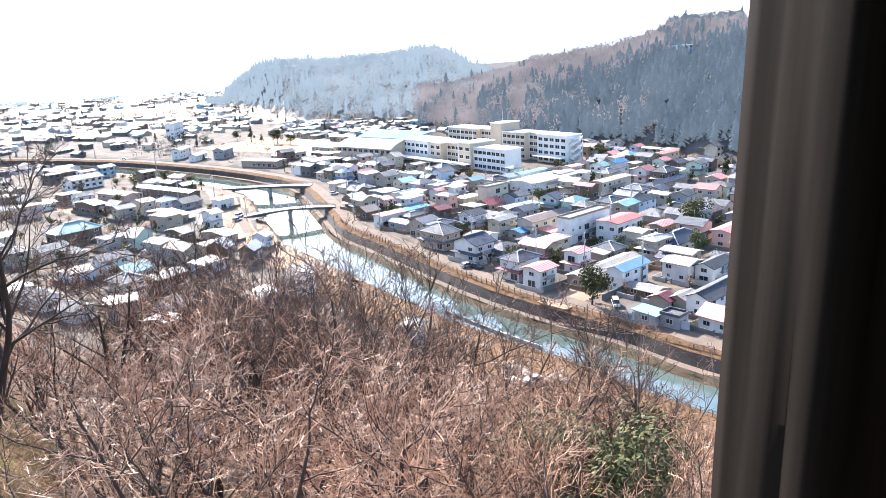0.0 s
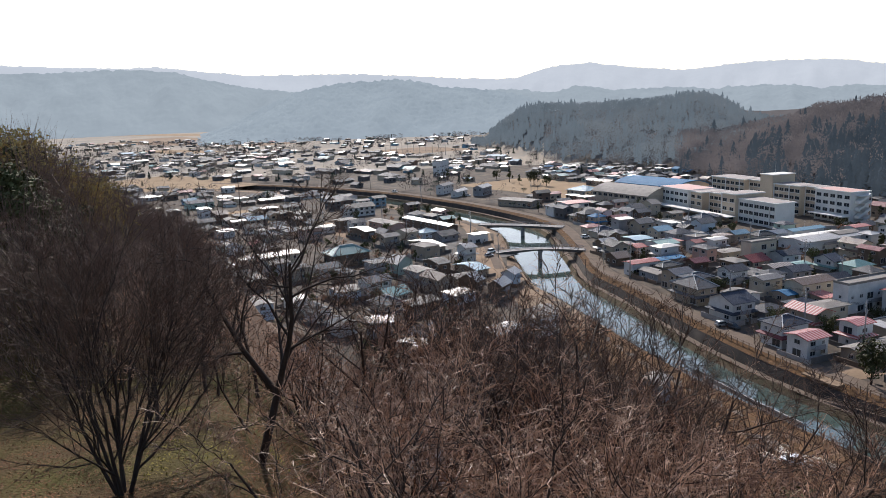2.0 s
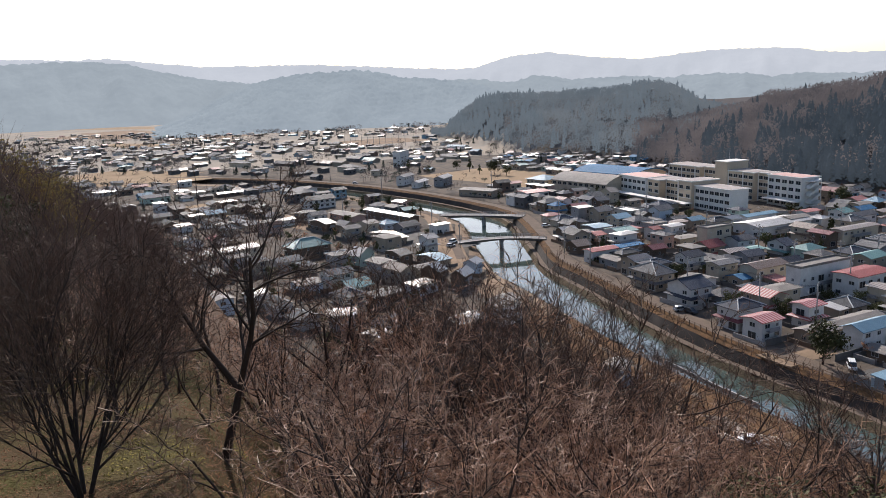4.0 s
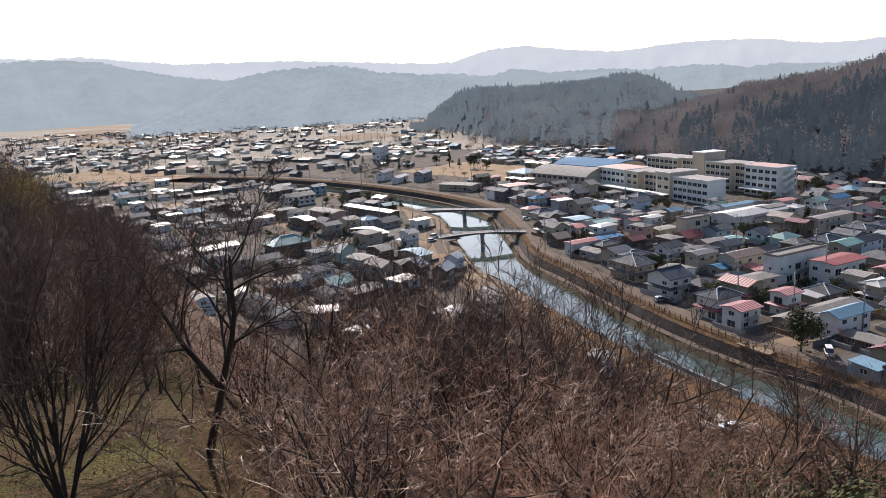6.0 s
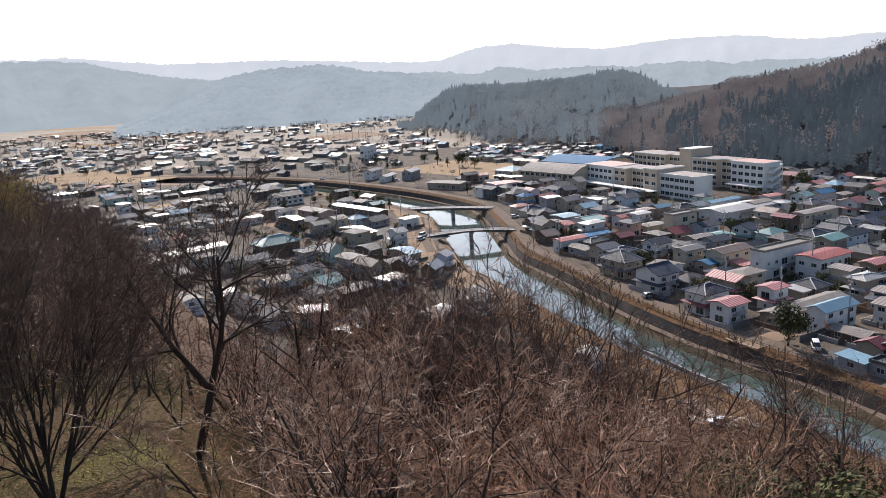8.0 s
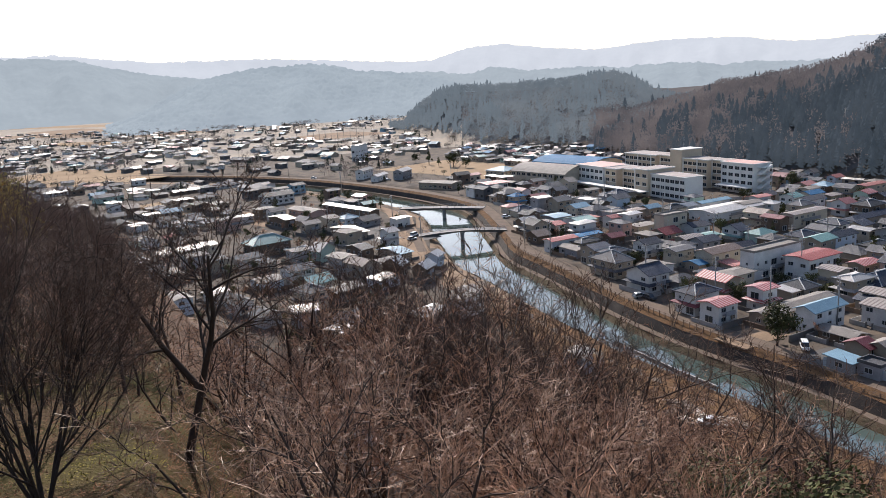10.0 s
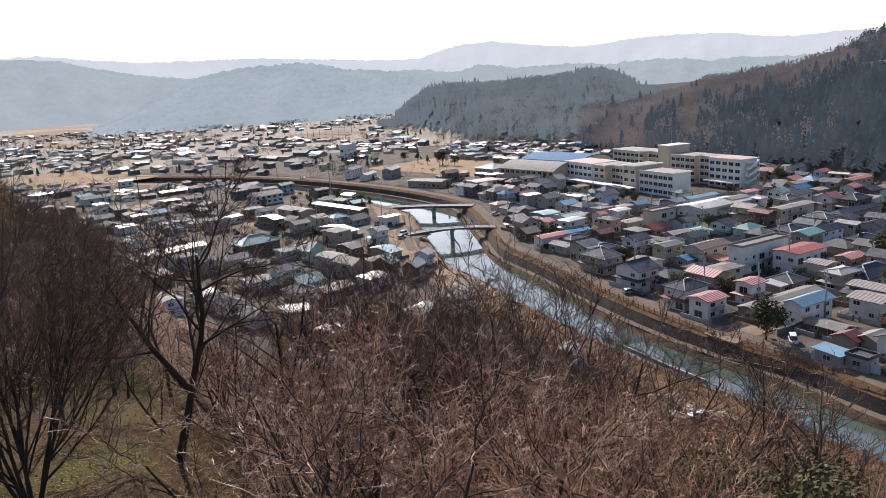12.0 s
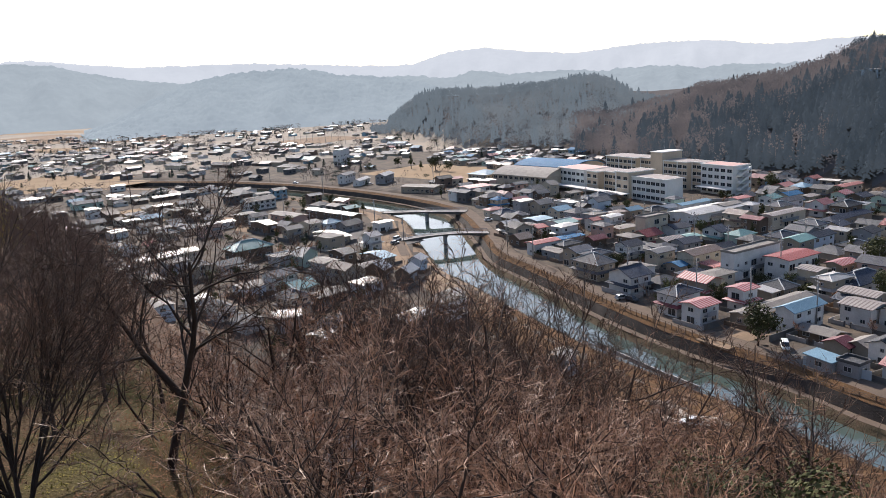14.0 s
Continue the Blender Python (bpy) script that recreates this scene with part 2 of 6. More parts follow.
# ---- plan of the valley ----
# Top edge of the dike on the town side, from downstream to upstream.
DIKE = [(150, 20), (110, 58), (84, 94), (72, 114), (66, 128), (58, 142), (51, 155), (43, 174), (34, 201), (28, 219), (21, 240), (18, 272), (12, 325), (3, 352), (-23, 394), (-59, 438), (-95, 474), (-160, 520), (-260, 560), (-420, 590)]


def curve_points(ctrl, step):
    out = []
    for i in range(len(ctrl) - 1):
        p0, p1, p2, p3 = (np.array(ctrl[max(0, min(len(ctrl) - 1, j))], float) for j in (i - 1, i, i + 1, i + 2))
        n = max(2, int(np.linalg.norm(p2 - p1) / step))
        for a in range(n):
            t = a / n
            out.append(0.5 * (2 * p1 + (p2 - p0) * t + (2 * p0 - 5 * p1 + 4 * p2 - p3) * t * t + (3 * p1 - p0 - 3 * p2 + p3) * t ** 3))
    out.append(np.array(ctrl[-1], float))
    return np.array(out)


RIV = curve_points(DIKE, 4.0)
RT_ = np.gradient(RIV, axis=0)
RT_ /= np.linalg.norm(RT_, axis=1)[:, None]
RN = np.stack([RT_[:, 1], -RT_[:, 0]], 1)  # towards the town side


def dike_offset(x, y):
    """Signed distance from the dike's top edge; positive on the town side."""
    x, y = np.atleast_1d(x).astype(float), np.atleast_1d(y).astype(float)
    best, sign = np.full(x.shape, 1e9), np.ones(x.shape)
    for p, n in zip(RIV[::2], RN[::2]):
        dx, dy = x - p[0], y - p[1]
        d = np.hypot(dx, dy)
        near = d < best
        best = np.where(near, d, best)
        sign = np.where(near, np.sign(dx * n[0] + dy * n[1]), sign)
    return best * sign


# The lookout hill: how far the ground lies below the eye, by scaled distance; hills by bearing.
DROP_R = (0, 1.4, 3, 7, 14, 25, 40, 60, 80, 100, 118)
DROP_Z = (1.6, 1.7, 3.1, 6.8, 13.5, 20.5, 27, 34, 42.5, 50, 58)
SPUR_R = (0, 1.4, 3, 7, 12, 20, 27, 33, 45, 60, 80, 110, 150, 210)
SPUR_Z = (1.6, 1.7, 3.1, 6.5, 9.0, 11.5, 12.9, 13.8, 16, 16.5, 15.5, 18, 32, 60)
STRETCH_AZ = (-180, -60, -38, -22, -15, 0, 15, 25, 35, 70, 180)
STRETCH_K = (0.8, 0.8, 0.85, 0.85, 0.88, 1.0, 1.12, 1.25, 1.32, 1.3, 0.8)
# Wooded hill across the town: bearing, elevation of its ground skyline, distance of foot and of crest.
HILL_A = ((10, -5.0, 545, 600), (12.3, -4.2, 520, 600), (14.4, -3.4, 490, 590), (16.4, -2.9, 470, 580), (18.4, -2.6, 440, 560), (19.9, -2.0, 430, 550), (21.8, -1.9, 415, 540), (23.6, -1.5, 405, 530), (25.3, -1.4, 398, 520), (27, -1.0, 385, 510), (28.3, -0.5, 375, 500), (30, 0.0, 365, 490), (34, 0.1, 345, 470), (45, -0.5, 320, 450), (60, -1, 300, 430))
HILL_B = ((-4.5, -3.6, 960, 1000), (-3.5, -3.4, 930, 985), (-3, -2.6, 915, 990), (-1.8, -1.7, 870, 980), (-0.5, -0.9, 800, 960), (1.5, -0.7, 680, 900), (3.6, -0.8, 640, 880), (5.7, -0.8, 610, 850), (7.8, -0.7, 590, 830), (9.9, -0.6, 575, 810), (11, -0.35, 565, 800), (12.4, -0.35, 555, 800), (14, -0.9, 550, 790), (15.2, -1.8, 560, 780), (18, -2.6, 560, 770), (24, -3, 560, 760))


def ridge(table, az, r):
    t = np.array(table)
    el, foot, crest = (np.interp(az, t[:, 0], t[:, k]) for k in (1, 2, 3))
    top = EYE + crest * np.tan(np.radians(el))
    rise = np.where(r < foot, 0, np.where(r < crest, np.maximum((r - foot) / (crest - foot), 0) ** 0.75, 1 - 0.5 * smooth01(0, 1, (r - crest) / 500)))
    inside = smooth01(t[0, 0] - 1.5, t[0, 0], az) * (1 - smooth01(t[-1, 0], t[-1, 0] + 3, az))
    return np.maximum(top, 0) * rise * inside


def near_edge(y):
    """Offset of the water's near edge from the dike's top: the river widens upstream."""
    return np.interp(y, (110, 170, 230, 290), (-16.5, -17.0, -20.0, -24.0))


def ground_z(x, y, carve=False):
    x, y = np.atleast_1d(x).astype(float), np.atleast_1d(y).astype(float)
    r, az = np.hypot(x, y), np.degrees(np.arctan2(x, y))
    d = dike_offset(x, y)
    low = np.where(d < -12, -2.0 * (1 - smooth01(150, 215, y)), 0.0)
    bumps = np.array([noise.noise(Vector((a / 14, b / 14, 3.0))) for a, b in zip(x.ravel(), y.ravel())]).reshape(x.shape)
    req = r * np.interp(az, STRETCH_AZ, STRETCH_K)
    side = 1 - smooth01(-27, -14, az)
    spur = np.interp(r, SPUR_R, SPUR_Z) - 10 * (1 - smooth01(-38, -27, az)) * smooth01(35, 75, r) * (1 - smooth01(105, 190, r))
    near = EYE - np.interp(req, DROP_R, DROP_Z) * (1 - side) - spur * side + bumps * np.clip((r - 12) / 25, 0, 1) * 1.2
    near = np.where(np.minimum(req, r * 0.56) > 118, -50, near)
    z = np.maximum(low, near)
    z = np.where(d > -16, np.minimum(z, low), z)
    far = np.maximum(ridge(HILL_A, az, r), ridge(HILL_B, az, r))
    z = z + far * (1 + 0.05 * bumps)
    if carve:
        z = np.where((d > near_edge(y) - 5.0) & (d < 2.5), np.minimum(z, -9.0), z)
    return z


def gz(x, y):
    return float(ground_z(x, y)[0])


# ---- ground: one sheet to the horizon ----
def build_ground():
    az = np.concatenate([np.arange(-180, -48, 4.0), np.arange(-48, 48, 0.5), np.arange(48, 180, 4.0)])
    rad = [0.0, 1.5]
    while rad[-1] < 4700:
        rad.append(rad[-1] * 1.028 + 0.35)
    rad = np.array(rad[1:])
    A, R = np.meshgrid(np.radians(az), rad)
    X, Y = R * np.sin(A), R * np.cos(A)
    Z = ground_z(X.ravel(), Y.ravel(), carve=True).reshape(X.shape)
    n, m = X.shape
    verts = [(0, 0, EYE - 1.6)] + list(zip(X.ravel().tolist(), Y.ravel().tolist(), Z.ravel().tolist()))
    faces = [(0, 1 + (j + 1) % m, 1 + j) for j in range(m)]
    idx = [1] * m
    D = dike_offset(X.ravel(), Y.ravel()).reshape(X.shape)
    AZ = np.degrees(A)
    for i in range(n - 1):
        for j in range(m):
            k = (j + 1) % m
            faces.append((1 + i * m + j, 1 + i * m + k, 1 + (i + 1) * m + k, 1 + (i + 1) * m + j))
            r, z, a = R[i, j], Z[i, j], AZ[i, j]
            if z > 3 and r < 260:
                q = 1 if (a < -17 and r < 62) else 0
            elif z > 2:
                q = 3
            elif r < 130 and D[i, j] < -24:
                q = 0
            elif r > 640:
                q = 4
            else:
                q = 2
            idx.append(q)
    me = mesh_of("ground", verts, faces, (M_LITTER, M_LAWN, M_TOWN, M_WOODFLOOR, M_PLAIN), idx, smooth=True)
    return tagged(new("ground", me), "brown hillside falling to a flat valley floor", "ground", kind="structure")


build_ground()


def strip(name, o1, z1, o2, z2, material, label, category, lo=0, hi=None, rough=0.0, steps=1, meet=False):
    """A long band beside the dike's edge, between two offsets."""
    s = slice(lo, hi)
    P, N = RIV[s], RN[s]
    verts, faces = [], []
    for i, (p, n) in enumerate(zip(P, N)):
        for a in range(steps + 1):
            t = a / steps
            a1, a2 = (v + float(near_edge(p[1])) + 24.0 if v < -20 else v for v in (o1, o2))
            o, z = a1 + (a2 - a1) * t, z1 + (z2 - z1) * t
            wob = noise.noise(Vector((p[0] / 5 + a * 3.1, p[1] / 5, o))) * rough
            if meet == 2 or meet and a == steps:  # meets the flat beyond
                wob, z = 0, gz(p[0] + n[0] * o, p[1] + n[1] * o) + (0.07 if meet == 2 else 0.09)
            verts.append((p[0] + n[0] * (o + wob), p[1] + n[1] * (o + wob), z + wob * 0.6))
    w = steps + 1
    for i in range(len(P) - 1):
        for a in range(steps):
            faces.append((i * w + a, i * w + a + 1, (i + 1) * w + a + 1, (i + 1) * w + a))
    me = mesh_of(name, verts, faces, (material,), smooth=steps > 1)
    return tagged(new(name, me), label, category, kind="structure")


WATER_Z = -4.2
strip("river_water", -4.8, WATER_Z, -26.0, WATER_Z, M_WATER, "smooth greenish river reflecting the pale sky", "water")
strip("dike_road", 5.0, 0.05, 0.5, 0.06, M_PATH, "pale packed road along the top of the dike", "road")
strip("grass_verge", 0.5, 0.06, -1.7, -0.75, M_DRYGRASS, "dry orange-brown grass on the dike's shoulder", "bank", rough=0.25, steps=3)
strip("revetment", -1.7, -0.75, -2.8, -2.95, M_REVET, "dark stone-faced slope of the dike", "wall", rough=0.12, steps=3)
strip("river_path", -2.8, -2.95, -4.5, -3.0, M_PATH, "pale path on the berm beside the river", "path")
strip("bank_weeds", -4.5, -3.0, -6.3, -4.7, M_WEEDS, "weedy brown slope down to the water", "bank", rough=0.7, steps=4)
strip("near_bank", -23.4, -4.7, -25.6, -2.3, M_WEEDS, "weedy near bank of the river", "bank", rough=0.5, steps=4)
strip("near_verge", -25.6, -2.3, -33.0, -2.0, M_DRYGRASS, "strip of dry grass and leaves along the near bank", "bank", lo=0, hi=49, rough=0.15, steps=4, meet=True)
strip("near_levee", -25.6, -2.3, -32.0, 0.0, M_SANDY, "bare sandy levee on the near bank", "bank", lo=48, rough=0.15, steps=3, meet=True)
strip("near_flat", -31.5, 0, -40.0, 0, M_DRYGRASS, "flat of dry grass behind the near bank", "bank", lo=0, hi=52, steps=2, meet=2)
strip("levee_top", -31.5, 0, -41.0, 0, M_SANDY, "bare sandy top of the near levee", "bank", lo=48, steps=2, meet=2)
strip("levee_track", -32.4, 0.14, -35.6, 0.15, M_PATH, "pale track on the near levee", "path", lo=62)


# ---- far hills: backdrop of wooded ridges, haze painted into colour and glow ----
def far_range(name, sky_line, foot, crest, material, label, jag, seed, depth=300, rows=36, crown=14.0):
    """A long wooded ridge: bearing and elevation of its skyline, at one distance, rough with tree crowns."""
    t = np.array(sky_line)
    az = np.arange(t[0, 0], t[-1, 0] + 0.01, 0.08)
    el = np.interp(az, t[:, 0], t[:, 1])
    k = np.array([0.25, 0.5, 0.25])
    for _ in range(5):
        el = np.convolve(np.pad(el, 1, mode="edge"), k, "valid")
    verts, faces = [], []
    for a, e in zip(az, el):
        top = EYE + crest * math.tan(radians(e))
        for i in range(rows + 3):
            s = min(i / rows, 1.0)
            r = foot + (crest - foot) * s + (depth * (i - rows) / 2 if i > rows else 0)
            gully = noise.noise(Vector((a * 0.30 + seed, s * 0.8, seed))) + 0.6 * noise.noise(Vector((a * 0.85 + seed, s * 1.6, seed + 3)))
            fold = gully * math.sin(math.pi * s)
            r *= 1 + 0.035 * fold
            z = top * s ** (0.85 + 0.32 * fold) - (top * 0.4 * (i - rows) / 2 if i > rows else 0)
            x, y = r * math.sin(radians(a)), r * math.cos(radians(a))
            if i <= rows:
                z += jag * (noise.noise(Vector((x / crown, y / crown, seed))) + 0.6 * noise.noise(Vector((x / crown * 2.3, y / crown * 2.3, seed + 4)))) * min(1, s * 6)
            verts.append((x, y, z))
    w = rows + 3
    for i in range(len(az) - 1):
        for j in range(w - 1):
            faces.append((i * w + j, (i + 1) * w + j, (i + 1) * w + j + 1, i * w + j + 1))
    me = mesh_of(name, verts, faces, (material,), smooth=True)
    return tagged(new(name, me), label, "hills", kind="structure")


# Bluish tints and emission imitate bright air before each ridge.
M_HAZE1 = haze_glow_mat("haze_glow_woods_near", (0.262, 0.311, 0.344), (0.224, 0.27, 0.304), 0.84, 0.012, 0.06, far=0.24)
M_HAZE2 = haze_glow_mat("haze_glow_woods_mid", (0.278, 0.328, 0.362), (0.246, 0.292, 0.326), 0.88, 0.009, 0.045, far=0.14)
M_HAZE3 = haze_glow_mat("haze_glow_mountains", (0.43, 0.47, 0.515), (0.40, 0.44, 0.487), 0.92, 0.003, 0.02, far=0.1)
far_range("backdrop_mountains", ((-42, 3.4), (-35.8, 3.45), (-32, 3.3), (-29.2, 3.2), (-27.4, 3.3), (-25.2, 3.05), (-20.7, 2.56), (-14.9, 2.51), (-13, 2.48), (-9.3, 2.21), (-6, 1.98), (-2.7, 1.74), (-1, 1.8), (1.6, 2.5), (4.2, 2.67), (7.9, 2.14), (11.2, 1.84), (14, 2.08), (16.8, 2.23), (19.1, 2.14), (21, 2.07), (23.2, 1.67), (25.3, 1.5), (28.6, 1.6), (34, 1.5), (42, 1.5)), 3700, 4400, M_HAZE3, "pale blue mountain range far off, haze in its colour and glow", 6, 1, rows=18, crown=45.0)
far_range("backdrop_ridge", ((-4, 1.0), (-1, 0.94), (1.5, 0.58), (3.2, 0.97), (4.1, 1.0), (5.8, 0.65), (8.3, 0.65), (10.4, 0.68), (13.2, 0.42), (14.8, 0.56), (18.3, 0.52), (19.9, 0.14), (21.4, 0.35), (25.3, 0.16), (27, 0.26), (34, 0.3), (42, 0.2)), 1900, 2500, M_HAZE2, "blue-grey wooded ridge, haze in its colour and glow", 6, 2, crown=26.0)
far_range("backdrop_left_range", ((-44, 2.9), (-35.8, 2.95), (-33.2, 3.0), (-30.8, 3.1), (-27.9, 3.1), (-27.3, 3.0), (-25.6, 2.82), (-24.3, 2.43), (-22.6, 2.04), (-20.4, 1.62), (-17.8, 1.32), (-15.1, 1.2), (-11, 0.9)), 2300, 3000, M_HAZE2, "wooded range beyond the fields, haze in its colour and glow", 6, 3, crown=26.0)
far_range("backdrop_middle_hill", ((-25, -1.9), (-22.5, -0.9), (-20, 0.3), (-17.8, 1.2), (-15.8, 1.6), (-14.2, 1.83), (-11.8, 1.9), (-10.2, 2.0), (-8.5, 1.8), (-6.5, 1.27), (-4.8, 1.21), (-3.6, 0.97), (-1.9, 0.79), (-0.2, 0.35), (1.5, -0.25), (4, -0.8)), 1330, 1800, M_HAZE1, "wooded hill behind the town, haze in its colour and glow", 5, 4, rows=60, crown=12.0)


# ---- woods on the near hills across the town ----
def tri_mesh(name, V, T, idx, mats):
    """A mesh of plain triangles from arrays."""
    me = bpy.data.meshes.new(name)
    me.vertices.add(len(V))
    me.vertices.foreach_set("co", np.asarray(V, np.float32).ravel())
    me.loops.add(3 * len(T))
    me.loops.foreach_set("vertex_index", np.asarray(T, np.int32).ravel())
    me.polygons.add(len(T))
    me.polygons.foreach_set("loop_start", np.arange(0, 3 * len(T), 3, dtype=np.int32))
    for m in mats:
        me.materials.append(m)
    me.polygons.foreach_set("material_index", np.asarray(idx, np.int32))
    me.update(calc_edges=True)
    return me


def conifer_form(rng, boughs=60):
    """A far conifer one metre tall: drooping boughs set round the stem, ragged at the edge."""
    v = []
    for i in range(boughs):
        z = 0.08 + 0.86 * (i / boughs) ** 0.9
        q = 0.23 * (1 - z) ** 0.75 * rng.uniform(0.6, 1.2) + 0.012
        a = i * 2.4 + rng.uniform(-0.5, 0.5)
        b = 0.34 + 0.2 * z
        droop = z - rng.uniform(0.0, 0.05)
        v += [(0, 0, z + rng.uniform(0.06, 0.12)), (q * math.cos(a - b), q * math.sin(a - b), droop), (q * 1.12 * math.cos(a + b), q * 1.12 * math.sin(a + b), droop - 0.02)]
    return np.array(v)


def bare_form(rng, sprays=58):
    """A far leafless tree one metre tall: a stem and a round haze of small twig sprays."""
    v = [(0.012, 0, 0), (-0.012, 0.008, 0), (0, 0, 0.7), (0, 0.013, 0), (0, -0.013, 0), (0.02, 0, 0.7)]
    for i in range(sprays):
        d = Vector((rng.gauss(0, 1), rng.gauss(0, 1), rng.gauss(0.2, 0.9))).normalized()
        p = Vector((0, 0, 0.58)) + Vector((d.x * 0.36, d.y * 0.36, d.z * 0.40)) * rng.uniform(0.35, 1.0) ** 0.6
        u = (d * 0.7 + Vector((rng.gauss(0, 0.5), rng.gauss(0, 0.5), 0.5))).normalized() * rng.uniform(0.05, 0.12)
        w = u.orthogonal().normalized() * rng.uniform(0.018, 0.038)
        w.rotate(Matrix.Rotation(rng.uniform(0, 6.28), 3, u.normalized()))
        v += [tuple(p - w), tuple(p + w), tuple(p + u)]
    return np.array(v)


def pine_form(rng, tufts=150):
    """A far umbrella pine one metre tall: a bare stem under a flat dark crown."""
    v = [(0.016, 0, 0), (-0.016, 0.01, 0), (0, 0, 0.8), (0, 0.016, 0), (0, -0.016, 0), (0.02, 0, 0.8)]
    for i in range(tufts):
        a, q = rng.uniform(0, 6.283), 0.34 * math.sqrt(rng.random())
        p = Vector((q * math.cos(a), q * math.sin(a), 0.93 - 0.9 * q * q - rng.uniform(0, 0.24)))
        u = Vector((rng.gauss(0, 1), rng.gauss(0, 1), rng.gauss(0.2, 0.5))).normalized() * rng.uniform(0.05, 0.08)
        w = u.orthogonal().normalized() * rng.uniform(0.02, 0.04)
        v += [tuple(p - w), tuple(p + w), tuple(p + u)]
    return np.array(v)


rng_f = random.Random(3)
CONIFER_FORMS = [conifer_form(rng_f) for _ in range(8)]
BARE_FORMS = [bare_form(rng_f) for _ in range(10)]
PINE_FORMS = [pine_form(rng_f) for _ in range(4)]


def stand(name, trees, mats, label, category="woods"):
    """Many far trees as one mesh. trees: (form, x, y, z, height, width, material index)."""
    V, idx = [], []
    rng = random.Random(len(trees))
    for form, x, y, z, h, w, k in trees:
        a = rng.uniform(0, 6.283)
        c, s = math.cos(a) * w, math.sin(a) * w
        V.append(np.stack([x + form[:, 0] * c - form[:, 1] * s, y + form[:, 0] * s + form[:, 1] * c, z + form[:, 2] * h], 1))
        idx.append(np.full(len(form) // 3, k))
    V = np.concatenate(V)
    me = tri_mesh(name, V, np.arange(len(V)).reshape(-1, 3), np.concatenate(idx), mats)
    return tagged(new(name, me), label, category, kind="stuff")


def woods(name, count, seed, place, conifer_share, mats, label, size=(9, 15)):
    rng = random.Random(seed)
    pts, trees = [], []
    while len(pts) < count:
        p = place(rng)
        if p:
            pts.append(p)
    zs = ground_z([p[0] for p in pts], [p[1] for p in pts])
    for (x, y, a), z in zip(pts, zs):
        h = rng.uniform(*size)
        if rng.random() < conifer_share(a, rng, z):
            h *= rng.uniform(0.75, 1.2)
            trees.append((rng.choice(CONIFER_FORMS), x, y, z - 0.5, h, h * rng.uniform(0.8, 1.15), 0))
        else:
            trees.append((rng.choice(BARE_FORMS), x, y, z - 1.0, h * 0.9, h * rng.uniform(0.85, 1.25), 1))
    return stand(name, trees, mats, label)


def on_hill(table, lo, hi, back=30):
    t = np.array(table)

    def place(rng):
        a = rng.uniform(lo, hi)
        foot, crest = np.interp(a, t[:, 0], t[:, 2]), np.interp(a, t[:, 0], t[:, 3])
        r = foot + (crest - foot + back) * rng.random() ** 0.9 + 4
        return r * math.sin(radians(a)), r * math.cos(radians(a)), a
    return place


def patchy(x0):
    """Conifers in soft clumps, thick on the lower slope and towards the right; bare woods above."""
    t = np.array(HILL_A)

    def share(a, rng, z):
        crest = EYE + np.interp(a, t[:, 0], t[:, 3]) * math.tan(radians(np.interp(a, t[:, 0], t[:, 1])))
        rel, u = z / max(crest, 1.0), a * 8.0
        cover = smooth01(np.interp(a, (20, 30), (0.86, 1.0)), np.interp(a, (20, 30), (0.5, 0.72)), rel)
        clump = noise.noise(Vector((u / 16 + z / 90, z / 26, x0))) + 0.5 * noise.noise(Vector((u / 6, z / 11, x0 + 5)))
        return float(np.clip(0.66 + 0.9 * clump + 0.07 * (a - 20), 0.05, 0.97) * cover + 0.03)
    return share


def crest_pines():
    rng = random.Random(21)
    trees = []
    for i in range(34):
        a = rng.uniform(28.9, 34.0)
        r = 490 + rng.uniform(-8, 18)
        x, y = r * math.sin(radians(a)), r * math.cos(radians(a))
        h = rng.uniform(12, 16)
        trees.append((rng.choice(PINE_FORMS), x, y, gz(x, y) - 0.5, h, h * rng.uniform(0.8, 1.1), 0))
    stand("crest_pines", trees, (M_CONIFER_GLOW,), "clump of dark flat-topped pines on the crest", "pines")


# These woods and pines also carry haze in bluish colour and a weak glow.
M_CONIFER_GLOW = haze_glow_mat("hill_conifers_haze_glow", (0.058, 0.073, 0.088), (0.034, 0.046, 0.058), 0.62, 0.05, 0.25, far=0.5)
M_FARTWIG_GLOW = haze_glow_mat("hill_bare_woods_haze_glow", (0.16, 0.14, 0.138), (0.05, 0.052, 0.06), 0.62, 0.022, 0.11, far=0.6)
M_CONIFER_HAZE = haze_glow_mat("haze_glow_conifers", (0.11, 0.137, 0.158), (0.09, 0.114, 0.134), 0.88, 0.02, 0.1, far=0.25)
M_FARTWIG_HAZE = haze_glow_mat("haze_glow_bare_woods", (0.128, 0.148, 0.164), (0.076, 0.098, 0.116), 0.86, 0.013, 0.07, far=0.3)
woods("hillside_woods", 4200, 11, on_hill(HILL_A, 11, 42), patchy(2.0), (M_CONIFER_GLOW, M_FARTWIG_GLOW), "dark conifers and bare brown trees on a steep hill")
woods("backdrop_woods", 3900, 12, on_hill(HILL_B, -4.4, 18, 60), lambda a, rng, z: 0.06 + 0.6 * (a < 1.0) * (a > -1.2) + 0.45 * (noise.noise(Vector((a * 0.5, z * 0.04, 7))) > 0.17), (M_CONIFER_HAZE, M_FARTWIG_HAZE), "bare woods with patches of conifers, haze in their colour and glow", (8, 13))
crest_pines()


